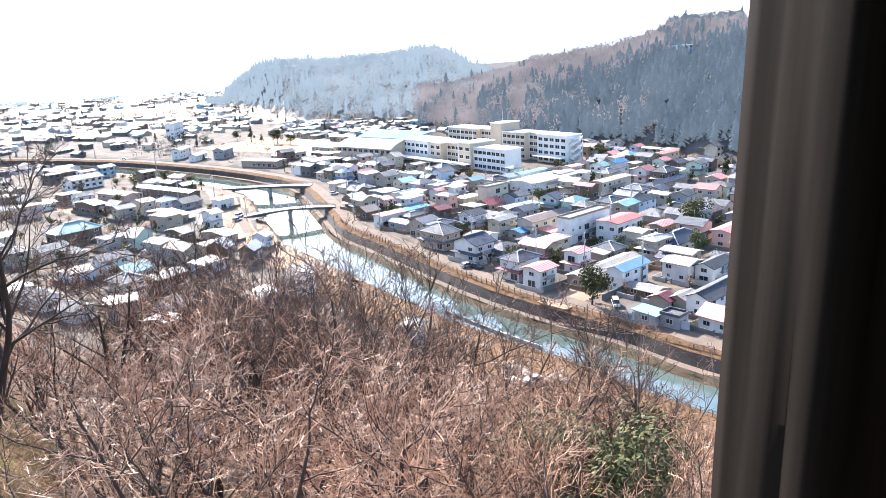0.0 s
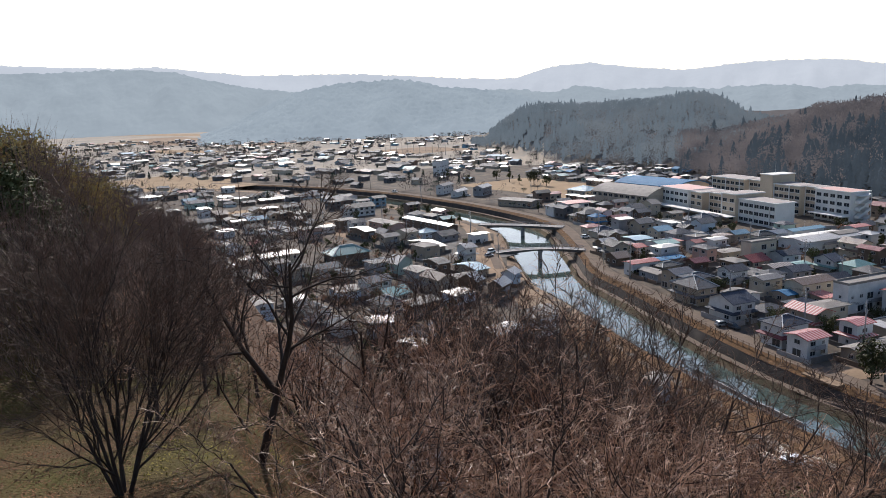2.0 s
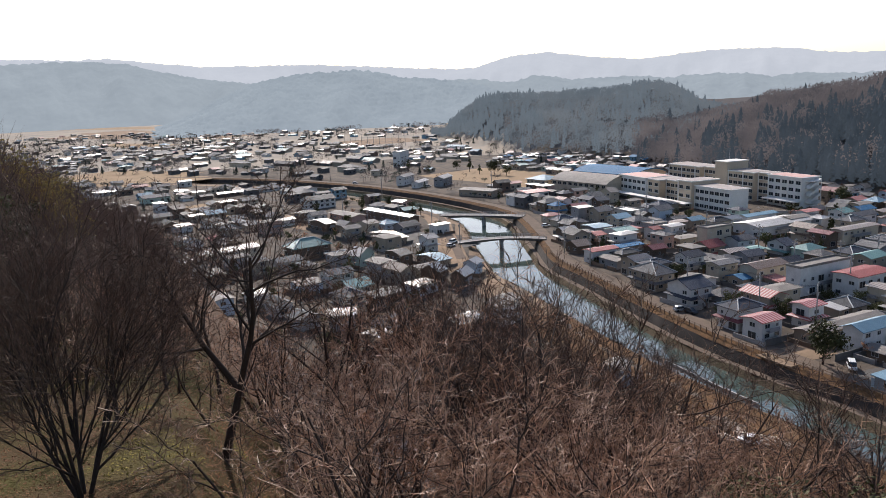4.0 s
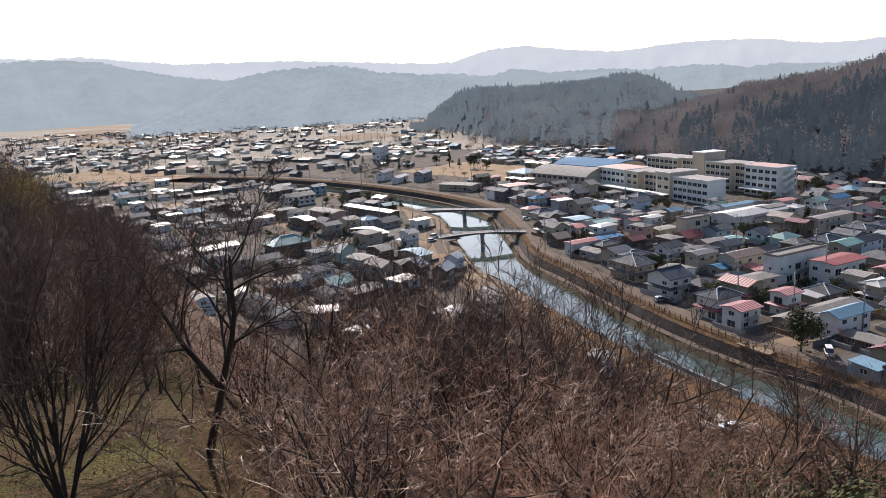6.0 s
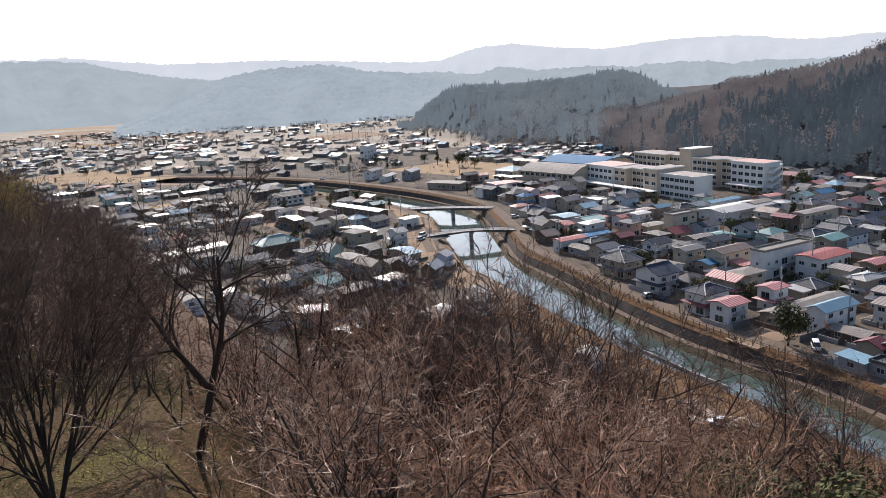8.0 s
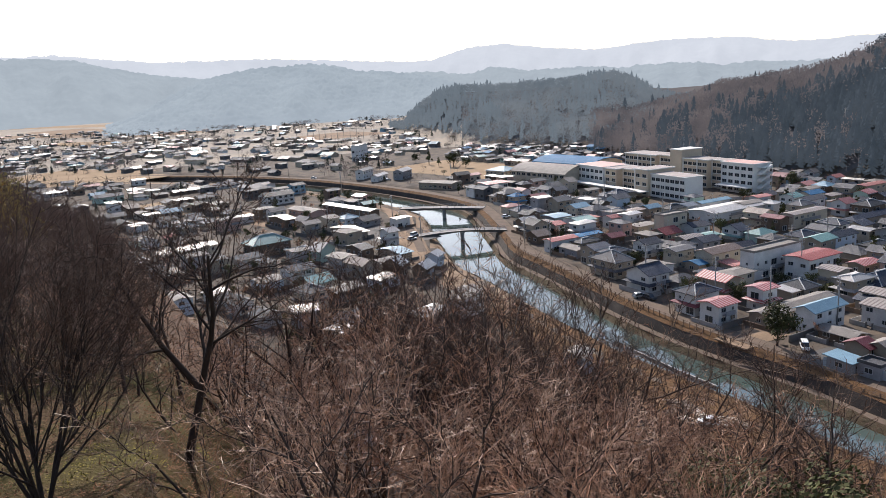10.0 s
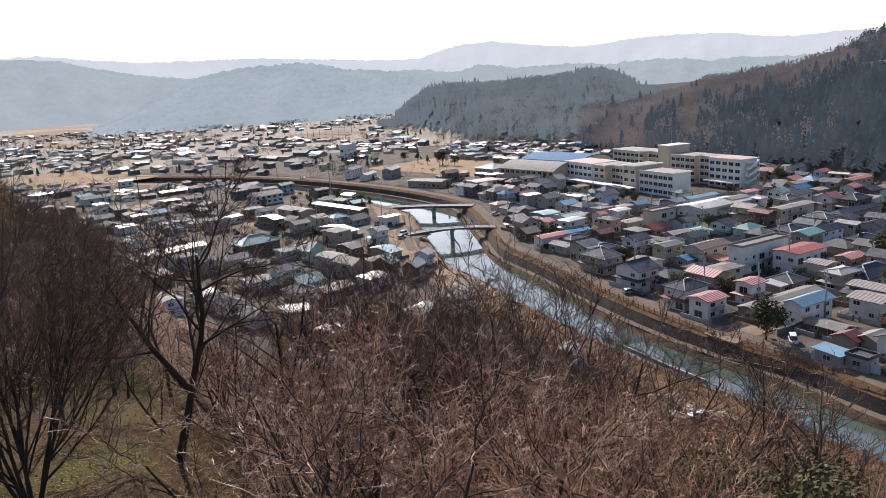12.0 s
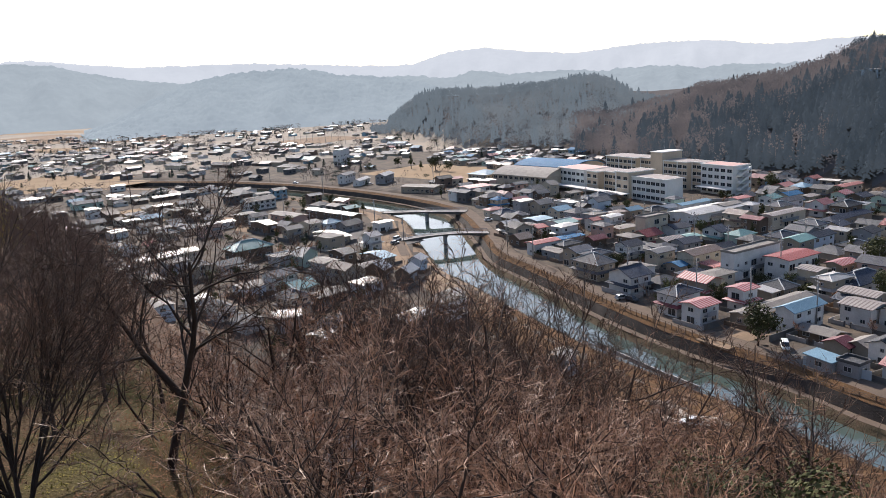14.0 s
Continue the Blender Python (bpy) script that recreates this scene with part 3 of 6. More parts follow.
# ---- foreground trees ----
def bare_tree(seed, height, spread, limbs, fan, twig, low=0.25, stems=1, up=0.3, rad=None, crook=1.0, reach=1.0, narrow=1.0, tilt=None, spurs=(4, 5), dark=False, fork=None):
    """Two meshes, trunk with limbs and the twigs. fan: branches on a limb and boughs on a branch; spurs: twigs on each of these; twig: thickness."""
    rng = random.Random(seed)
    wood, fine, leader = Shape(), Shape(), []
    rad = rad or height * 0.015

    def spur(p, d, length):
        """A stiff fine twig: a three-sided spike."""
        d = (d + Vector((rng.gauss(0, 0.3), rng.gauss(0, 0.3), rng.gauss(0.1, 0.25)))).normalized()
        u = d.orthogonal().normalized() * twig
        w = d.cross(u) * 0.87
        fine.add([p + u, p - u * 0.5 + w, p - u * 0.5 - w, p + d * length], [(0, 1, 3), (1, 2, 3), (2, 0, 3)])

    def grow(p, d, length, r, level, start=None):
        n = (8, 6, 4, 2)[level]
        pts, rr = [p.copy()], [r]
        tip = r * (0.22 if level else 0.3)
        zig = d.orthogonal().normalized()
        zig.rotate(Matrix.Rotation(rng.uniform(0, 6.283), 3, d))
        for i in range(n):
            j = (0.05, 0.11, 0.15, 0.17)[level] * crook
            kink = (0.03, 0.13, 0.2, 0.24)[level] * crook * (1 if i % 2 else -1)
            d = (d + zig * kink + Vector((rng.gauss(0, j), rng.gauss(0, j), rng.gauss(0, j * 0.7) + up * (0.02, 0.12, 0.14, 0.10)[level]))).normalized()
            p = p + d * (length / n)
            pts.append(p.copy())
            rr.append(r + (tip - r) * (i + 1) / n)
        if level == 0 and not leader:
            leader.append(pts)
        tgt = wood if level < 3 else fine
        tgt.tube(pts, [max(q, twig * (2.2, 1.8, 1.5, 1.15)[level]) for q in rr], (7, 4, 3, 3)[level])

        def child(s, wide):
            f = min(s * n, n - 0.001)
            i = int(f)
            axis = (pts[i + 1] - pts[i]).normalized()
            side = axis.orthogonal().normalized()
            side.rotate(Matrix.Rotation(rng.uniform(0, 6.283), 3, axis))
            ang = rng.uniform(0.6, 1.1) * wide
            return pts[i].lerp(pts[i + 1], f - i), (axis * math.cos(ang) + side * math.sin(ang)).normalized(), rr[i]

        if level < 3:
            kids = limbs if level == 0 else fan[level - 1]
            lo = (low if start is None else start, 0.22, 0.15)[level]
            for c in range(kids):
                s = lo + (1 - lo) * (c + rng.random()) / kids
                q, nd, rq = child(s, (spread if level == 0 else 0.9) * narrow)
                ratio = (rng.uniform(0.5, 0.8) * reach, rng.uniform(0.38, 0.62), rng.uniform(0.4, 0.65))[level]
                grow(q, nd, length * ratio * (1.2 - 0.55 * s), rq * rng.uniform(0.45, 0.7), level + 1)
        if level >= 2:
            for c in range(spurs[level - 2]):
                q, nd, rq = child(0.1 + 0.9 * (c + rng.random()) / spurs[level - 2], 1.05 * narrow)
                spur(q, nd, height * rng.uniform(0.018, 0.052))

    lean = tilt if tilt is not None else (0.06 if stems == 1 else 0.38)
    for s in range(stems):
        a = 6.283 * s / stems + rng.random()
        grow(Vector((0.12 * math.cos(a), 0.12 * math.sin(a), -0.3)) if stems > 1 else Vector((0, 0, -0.3)),
             Vector((lean * math.cos(a), lean * math.sin(a), 1)).normalized(), height * rng.uniform(0.62, 0.78), rad / stems ** 0.4, 0)
    if fork:  # a second leader: height where it leaves, direction, length, first limb
        grow(leader[0][fork[0]], Vector(fork[1]).normalized(), height * fork[2], rad * 0.72, 0, fork[3])
    k = 10.0 / sorted(p[2] for p in fine.v)[int(len(fine.v) * 0.992)]  # every kind stands ten metres tall
    for sh in (wood, fine):
        sh.v = [(p[0] * k, p[1] * k, p[2] * k) for p in sh.v]
    return wood.done("trunk", M_BARK, smooth=True), fine.done("crown", M_DARKTWIG if dark else (M_TWIG if seed % 3 else M_TWIGGREY))


TREE_KINDS = [bare_tree(21, 10.5, 0.95, 10, (6, 5), 0.0072, low=0.18, crook=1.5, spurs=(4, 4)), bare_tree(22, 9.5, 1.05, 9, (6, 5), 0.0072, low=0.15, crook=1.5, spurs=(4, 4)), bare_tree(23, 10.0, 0.95, 6, (6, 5), 0.0072, low=0.2, stems=2, crook=1.5, spurs=(4, 4)),
              bare_tree(24, 9.0, 1.0, 5, (6, 5), 0.0072, low=0.15, stems=3, tilt=0.5, crook=1.5, spurs=(4, 4))]
VASE_KIND = bare_tree(31, 12.5, 0.7, 10, (8, 5), 0.0068, low=0.14, stems=7, tilt=0.33, up=0.36, rad=0.2, crook=0.9, narrow=0.72, reach=1.05, spurs=(5, 5), dark=True)
FORK_KIND = bare_tree(36, 12.0, 1.05, 12, (7, 4), 0.0095, low=0.45, rad=0.18, up=0.16, crook=1.3, reach=0.8, spurs=(4, 5), dark=True, tilt=0.03, fork=(3, (-0.75, 0.0, 1.0), 0.5, 0.3))
SLIM_KINDS = [bare_tree(41 + i, 9.5, 0.9, 8, (5, 4), 0.0104, low=0.2, crook=1.4, spurs=(3, 4)) for i in range(4)]
OPEN_KINDS = [bare_tree(61, 12.0, 0.75, 9, (6, 4), 0.0085, low=0.28, up=0.42, rad=0.17, narrow=0.9, crook=1.2, spurs=(3, 3), dark=True), bare_tree(62, 12.0, 0.8, 6, (6, 4), 0.0085, low=0.25, stems=2, up=0.42, rad=0.16, narrow=0.9, crook=1.2, spurs=(3, 3), dark=True), bare_tree(64, 12.0, 0.7, 8, (6, 4), 0.0085, low=0.3, up=0.4, rad=0.15, narrow=0.9, crook=1.2, spurs=(3, 3))]


def plant(kind, x, y, turn, size, lean=0.0, name="bare_tree", label="leafless brown tree with dense fine twigs on the slope", group="bare trees on the slope"):
    root = new(name)
    root.matrix_basis = Matrix.Translation((x, y, gz(x, y) - 0.1)) @ Matrix.Rotation(lean, 4, "Y") @ Matrix.Rotation(turn, 4, "Z") @ Matrix.Diagonal((size, size, size, 1))
    part("trunk", kind[0], root)
    tagged(part("crown", kind[1], root), kind="stuff")
    return tagged(root, label, "tree", group)


def plant_to(kind, bearing, far, top, turn, **words):
    """A tree at a bearing and distance, as tall as the elevation of its top asks."""
    x, y = far * math.sin(radians(bearing)), far * math.cos(radians(bearing))
    return plant(kind, x, y, turn, (EYE + far * math.tan(radians(top)) - gz(x, y)) / 10.0, **words)


plant_to(FORK_KIND, -22.4, 32.9, -3.6, 0.3, lean=0.17, label="tall dark leafless tree with a forked spreading crown")
plant_to(VASE_KIND, -32.6, 26.5, -4.6, 0.4, label="dark bare tree with many upright fanning stems")
for k, (bearing, far, top) in enumerate(((3.6, 44, -13.4), (6.2, 38, -12.6), (-9.3, 60, -11.9), (-7.2, 46, -13.8), (-3.0, 62, -13.6), (-0.5, 55, -14.1), (12.0, 36, -18), (14.7, 33, -19.2), (22.6, 40, -21.4), (29, 36, -19.5), (-15.0, 55, -10.6), (-22.2, 50, -9.0), (-26, 42, -9.0), (8.6, 47, -15.5), (-11.2, 62, -14.5), (-5.5, 72, -12.8), (1.2, 68, -13.6), (-1.8, 40, -14.8), (4.8, 60, -13.4), (9.8, 42, -16.2), (16.8, 52, -21.4), (25.5, 44, -21.8), (15.8, 60, -19.2), (11, 58, -17.8), (13.2, 48, -18.8), (30.4, 52, -21.5), (31.5, 45, -23.0), (-8.2, 70, -12.4), (-6.4, 58, -12.6), (-4.2, 50, -13.6), (0.4, 75, -13.0), (2.4, 58, -13.4), (-13.8, 60, -10.8))):
    plant_to(OPEN_KINDS[k % 3], bearing, far, top, k * 1.3, label="slender dark bare tree with ascending limbs")


def scatter_trees():
    rng = random.Random(5)
    spots = []
    for r0, r1, count, kinds, tall in ((8, 20, 7, TREE_KINDS, (7, 9.5)), (20, 40, 22, TREE_KINDS, (8.5, 12.5)), (40, 62, 27, SLIM_KINDS + TREE_KINDS[:2], (11, 16)), (62, 102, 40, SLIM_KINDS, (13, 20)), (102, 158, 26, SLIM_KINDS, (6, 10)), (38, 86, 6, SLIM_KINDS, (8, 12))):
        tries, made = 0, 0
        while made < count and tries < 4000:
            tries += 1
            a, r = rng.uniform(-34 if (r0, r1) != (38, 86) else 11, 34), math.sqrt(rng.uniform(r0 * r0, r1 * r1))
            x, y = r * math.sin(radians(a)), r * math.cos(radians(a))
            z = gz(x, y)
            if z < -2.2 or float(dike_offset(x, y)[0]) > -24 or any(math.hypot(x - p, y - q) < 2.6 + r * 0.035 for p, q in spots):
                continue
            if a < -17 and r < 35 or math.hypot(x + 14.6, y - 22.8) < 5 or math.hypot(x + 11.6, y - 30.8) < 5 or 18 < a < 31 and 12 < r < 34 or -9.5 < a < -4.5 and 17 < r < 58:
                continue
            # crowns stay under the wood's edge line
            top = EYE - r * math.tan(radians(np.interp(a, (-36, -28, -20, -12.6, -8, -4, 3, 7, 10, 14, 20, 27, 33), (8, 11, 15.5, 18.5, 19, 19, 19, 19.5, 21, 23, 25, 27, 29))))
            if 11 < a and 45 < r and rng.random() < 0.6:
                continue
            h = min(rng.uniform(*tall), (top - z) * rng.uniform(0.86, 1.0))
            if h < 4.5:
                continue
            spots.append((x, y))
            made += 1
            plant(rng.choice(kinds), x, y, rng.uniform(0, 6.28), h / 10.0)


scatter_trees()


def slope_brush():
    """Thickets and saplings that hide the hillside between the trees."""
    rng = random.Random(15)
    s = Shape()
    pts = []
    for i in range(1300):
        a, r = rng.uniform(-30, 36), math.sqrt(rng.uniform(64, 105 * 105))
        if not (a < -15 and r < 45):
            pts.append((r * math.sin(radians(a)), r * math.cos(radians(a)), r))
    zs = ground_z([p[0] for p in pts], [p[1] for p in pts])
    for (x, y, r), z in zip(pts, zs):
        if z < 0.3:
            continue
        for k in range(16):
            b = Vector((x + rng.gauss(0, 0.5), y + rng.gauss(0, 0.5), z - 0.1))
            d = Vector((rng.gauss(0, 0.6), rng.gauss(0, 0.6), 1)).normalized() * rng.uniform(0.5, 1.5)
            u = d.orthogonal().normalized() * 0.011
            w = d.cross(u).normalized() * 0.011
            s.add([b + u, b - u * 0.5 + w, b - u * 0.5 - w, b + d], [(0, 1, 3), (1, 2, 3), (2, 0, 3)])
    tagged(new("brushwood", s.done("brushwood", M_DARKTWIG)), "tangled brown brushwood between the trees", "brush", kind="stuff")


slope_brush()


def spur_woods():
    """The shoulder of the hill: bare trees, dark evergreens and a yellowish bamboo grove on its crest."""
    rng = random.Random(9)
    s = Shape()
    made = 0
    while made < 420:
        a, r = min(-23.5, -25 - abs(rng.gauss(0, 13))), rng.uniform(46, 125)
        x, y = r * math.sin(radians(a)), r * math.cos(radians(a))
        z = gz(x, y)
        if z < 8:
            continue
        made += 1
        h = rng.uniform(5.5, 9) * (0.55 + 0.45 * min(1, (-23 - a) / 6))
        for k in range(46):
            b = Vector((x + rng.gauss(0, 0.7), y + rng.gauss(0, 0.7), z + h * rng.uniform(0, 0.55)))
            d = Vector((rng.gauss(0, 0.32), rng.gauss(0, 0.32), 1)).normalized() * h * rng.uniform(0.25, 0.5)
            u = d.orthogonal().normalized() * 0.03
            w = d.cross(u).normalized() * 0.03
            s.add([b + u, b - u * 0.5 + w, b - u * 0.5 - w, b + d], [(0, 1, 3), (1, 2, 3), (2, 0, 3)])
    tagged(new("spur_woods", s.done("spur_woods", mat("spur_twigs", (0.20, 0.13, 0.095), (0.11, 0.075, 0.058), scale=0.4, fine=4, rough=0.8, spec=0.15))), "bare upright trees on the hill's shoulder", "woods", kind="stuff")
    g = Shape()
    for i in range(150):
        a, r = rng.uniform(-46, -31.0), rng.uniform(70, 100)
        x, y = r * math.sin(radians(a)), r * math.cos(radians(a))
        z, h = gz(x, y), rng.uniform(4.0, 6.5)
        for k in range(110):
            p = Vector((x + rng.gauss(0, 1.0), y + rng.gauss(0, 1.0), z + h * rng.uniform(0.35, 1.0)))
            d = Vector((rng.gauss(0, 1), rng.gauss(0, 1), rng.gauss(0, 0.6))).normalized()
            u, w = d * 0.30, d.orthogonal().normalized() * 0.13
            g.add([p - w, p + w, p + u], [(0, 1, 2)])
    tagged(new("bamboo_grove", g.done("bamboo_grove", M_BAMBOO)), "yellow-green bamboo grove on the crest", "bamboo", kind="stuff")


spur_woods()


def lawn_tufts():
    """Rough grass and leaf litter on the mown slope."""
    rng = random.Random(4)
    pts = []
    for i in range(14000):
        a, r = rng.uniform(-44, -13), math.sqrt(rng.uniform(100, 55 * 55))
        pts.append((r * math.sin(radians(a)), r * math.cos(radians(a))))
    zs = ground_z([p[0] for p in pts], [p[1] for p in pts])
    s = Shape()
    for (x, y), z in zip(pts, zs):
        for k in range(4):
            b = Vector((x + rng.gauss(0, 0.12), y + rng.gauss(0, 0.12), z - 0.02))
            d = Vector((rng.gauss(0, 0.8), rng.gauss(0, 0.8), 0.3)).normalized() * rng.uniform(0.06, 0.17)
            u = Vector((-d.y, d.x, 0.0)).normalized() * 0.035
            s.add([b + u, b - u, b + d], [(0, 1, 2)], 0 if noise.noise(Vector((x / 4, y / 4, 0))) > 0.22 + 0.04 * (-x - 12) else 1)
    ob = new("grass_tufts", s.done("grass_tufts", mat("rough_grass", (0.30, 0.235, 0.05), (0.15, 0.12, 0.03), scale=0.5, fine=5, spec=0.1), mat("fallen_leaves", (0.24, 0.115, 0.055), (0.10, 0.05, 0.028), scale=0.5, fine=5, spec=0.1)))
    tagged(ob, "rough yellowish winter grass with brown leaves", "grass", kind="stuff")


lawn_tufts()


# ---- houses ----
def window_mesh(w, h):
    """One piece: a frame with two recessed panes, a few centimetres proud of the wall."""
    f, s = 0.07, Shape()
    xs, zs = (-w / 2, -w / 2 + f, -0.03, 0.03, w / 2 - f, w / 2), (0, f, h - f, h)
    v = [(x, -0.05, z) for z in zs for x in xs]
    faces, idx = [], []
    for j in range(3):
        for i in range(5):
            q = (j * 6 + i, j * 6 + i + 1, (j + 1) * 6 + i + 1, (j + 1) * 6 + i)
            if j == 1 and i in (1, 3):
                n = len(v)
                v += [(v[p][0], -0.005, v[p][2]) for p in q]
                faces += [(q[a], q[(a + 1) % 4], n + (a + 1) % 4, n + a) for a in range(4)] + [(n, n + 1, n + 2, n + 3)]
                idx += [0, 0, 0, 0, 1]
            else:
                faces.append(q)
                idx.append(0)
    n, rim = len(v), (0, 5, 23, 18)
    v += [(v[p][0], 0.06, v[p][2]) for p in rim]
    faces += [(rim[(a + 1) % 4], rim[a], n + a, n + (a + 1) % 4) for a in range(4)]
    idx += [0] * 4
    return mesh_of("window", v, faces, (M_ALU, M_GLASS), idx)


WINDOWS = [window_mesh(1.5, 1.0), window_mesh(0.75, 0.8), window_mesh(2.2, 1.7), window_mesh(1.1, 0.95)]


def roof_shape(L, W, h, style, pitch, eave, thick=0.16):
    """Roof over a box L by W, its eaves at height h."""
    s = Shape()
    a, b = L / 2 + eave, W / 2 + eave
    rise = b * pitch
    z0 = h - eave * pitch
    if style == "flat":
        s.box(-L / 2 - 0.12, L / 2 + 0.12, -W / 2 - 0.12, W / 2 + 0.12, h, h + 0.15)
        for x0, x1, y0, y1 in ((-L / 2 - 0.12, L / 2 + 0.12, -W / 2 - 0.12, -W / 2 + 0.1), (-L / 2 - 0.12, L / 2 + 0.12, W / 2 - 0.1, W / 2 + 0.12),
                               (-L / 2 - 0.12, -L / 2 + 0.1, -W / 2 + 0.1, W / 2 - 0.1), (L / 2 - 0.1, L / 2 + 0.12, -W / 2 + 0.1, W / 2 - 0.1)):
            s.box(x0, x1, y0, y1, h + 0.15, h + 0.6)
        return s
    if style == "shed":
        up = 2 * b * pitch * 0.5
        s.add([(-a, -b, h), (a, -b, h), (a, b, h + up), (-a, b, h + up), (-a, -b, h + thick), (a, -b, h + thick), (a, b, h + up + thick), (-a, b, h + up + thick)],
              [(0, 3, 2, 1), (4, 5, 6, 7), (0, 1, 5, 4), (1, 2, 6, 5), (2, 3, 7, 6), (3, 0, 4, 7)])
        return s
    i = 0.0 if style == "gable" else min(b, a - 0.3)
    lo = [(-a, -b, z0), (a, -b, z0), (a, b, z0), (-a, b, z0)]
    top = [(-a + i, 0, z0 + rise), (a - i, 0, z0 + rise)]
    up = [(x, y, z + thick) for x, y, z in lo + top]
    s.add(lo + top + up, [(0, 4, 5, 1), (2, 5, 4, 3), (6, 7, 11, 10), (8, 9, 10, 11), (0, 1, 7, 6), (2, 3, 9, 8)])
    n = len(s.v) - 12
    if style == "gable":
        s.add(lo + top + up, [(0, 6, 10, 4), (3, 4, 10, 9), (1, 5, 11, 7), (2, 8, 11, 5)])
    else:
        s.add(lo + top + up, [(0, 3, 4), (1, 5, 2), (6, 10, 9), (7, 8, 11), (0, 6, 9, 3), (1, 2, 8, 7)])
    return s


def house(x, y, turn, L, W, h=5.6, roof="slate", wall="white", style="gable", pitch=0.42, eave=0.55, skirt="", windows=2, ridge_cap=False, base=None, label="", name="house", group="houses of the town"):
    """A house at (x, y), its length L along the bearing turn. skirt: roof of a lower lean-to ring; windows: rows."""
    root = new(name)
    z = gz(x, y) if base is None else base
    root.matrix_basis = pose(x, y, z, 0, 0, turn)
    s = Shape().box(-L / 2, L / 2, -W / 2, W / 2, -0.3, h)
    if style == "gable":
        s.add([(-L / 2, -W / 2, h), (-L / 2, W / 2, h), (-L / 2, 0, h + W / 2 * pitch), (L / 2, -W / 2, h), (L / 2, W / 2, h), (L / 2, 0, h + W / 2 * pitch)], [(0, 2, 1), (3, 4, 5)])
    elif style == "shed":
        u = (W / 2 + eave) * pitch
        s.add([(-L / 2, -W / 2, h), (-L / 2, W / 2, h), (-L / 2, W / 2, h + u), (L / 2, -W / 2, h), (L / 2, W / 2, h), (L / 2, W / 2, h + u)], [(0, 2, 1), (3, 4, 5), (1, 2, 5, 4)])
    part("wall", s.done("wall", WALLS[wall]), root)
    roof_ob = part("roof", roof_shape(L, W, h, style, pitch, eave).done("roof", ROOFS[roof]), root)
    if ridge_cap and style != "flat":
        zr = h + W / 2 * pitch + 0.12
        i = 0 if style == "gable" else min(W / 2 + eave, L / 2 + eave - 0.3)
        e = L / 2 + eave - i
        c = Shape().box(-e, e, -0.16, 0.16, zr, zr + 0.24)
        if style == "hip":
            for sx in (-1, 1):
                for sy in (-1, 1):
                    c.tube([Vector((sx * e, 0, zr + 0.1)), Vector((sx * (L / 2 + eave), sy * (W / 2 + eave), h - eave * pitch + 0.2))], [0.14, 0.14], 4)
        part("ridge_tiles", c.done("ridge_tiles", ROOFS["grey"] if ridge_cap != "pale" else WALLS["white"]), roof_ob)
    if skirt:
        hm, o = h * 0.5, 0.95
        c = Shape()
        rin = [(-L / 2, -W / 2, hm + 0.35), (L / 2, -W / 2, hm + 0.35), (L / 2, W / 2, hm + 0.35), (-L / 2, W / 2, hm + 0.35)]
        rout = [(-L / 2 - o, -W / 2 - o, hm - 0.05), (L / 2 + o, -W / 2 - o, hm - 0.05), (L / 2 + o, W / 2 + o, hm - 0.05), (-L / 2 - o, W / 2 + o, hm - 0.05)]
        rlow = [(p[0], p[1], p[2] - 0.14) for p in rout]
        c.loft([rin, rout, rlow, [(p[0], p[1], hm - 0.1) for p in rin]], caps=False)
        part("lower_roof", c.done("lower_roof", ROOFS[skirt]), root)
    if windows:
        rng = random.Random(int(x * 7 + y * 13))
        rows = [0.9] if h < 4.2 else ([0.9, h * 0.5 + 0.75] if h < 7.5 else [0.9 + 2.9 * i for i in range(int(h / 2.9))])
        for side in range(4):
            span, off = (L, W / 2) if side % 2 == 0 else (W, L / 2)
            n = max(1, int(span / 3.0))
            if windows == 1 and side in (1, 2):
                n = 0
            for zr in rows:
                for i in range(n):
                    if rng.random() < 0.18:
                        continue
                    px = (i + 0.5) * span / n - span / 2
                    me = rng.choice(WINDOWS if span / n > 2.9 else WINDOWS[1:2] + WINDOWS[3:])
                    if me is WINDOWS[2] and zr + 1.9 > h - 0.1:
                        me = WINDOWS[0]
                    m = pose(0, 0, 0, 0, 0, 90 * side) @ pose(px, -off - 0.02, zr - (0.6 if me is WINDOWS[2] else 0))
                    part("window", me, root, at=m)
    if not label:
        tint = {"slate": "slate-blue tiled", "grey": "grey tiled", "black": "black tiled", "tin": "pale tin", "dulltin": "dull tin", "red": "red metal", "pink": "faded red", "redstripe": "red ribbed", "tinstripe": "rusty ribbed", "blue": "bright blue", "paleblue": "pale blue", "teal": "green metal", "brown": "brown metal", "maroon": "maroon metal"}[roof]
        wl = {"paleblue": "pale blue", "green": "pale green"}.get(wall, wall)
        label = "%s-walled %s with a %s roof" % (wl, "shed" if h < 3.2 else "house", tint)
    taken.append((x, y, max(L, W) / 2 * 0.75 + min(L, W) * 0.12))
    return tagged(root, label, "house" if name != "shed" else "shed", group)


taken = []  # x, y, radius of what already stands
GRID = -60.0


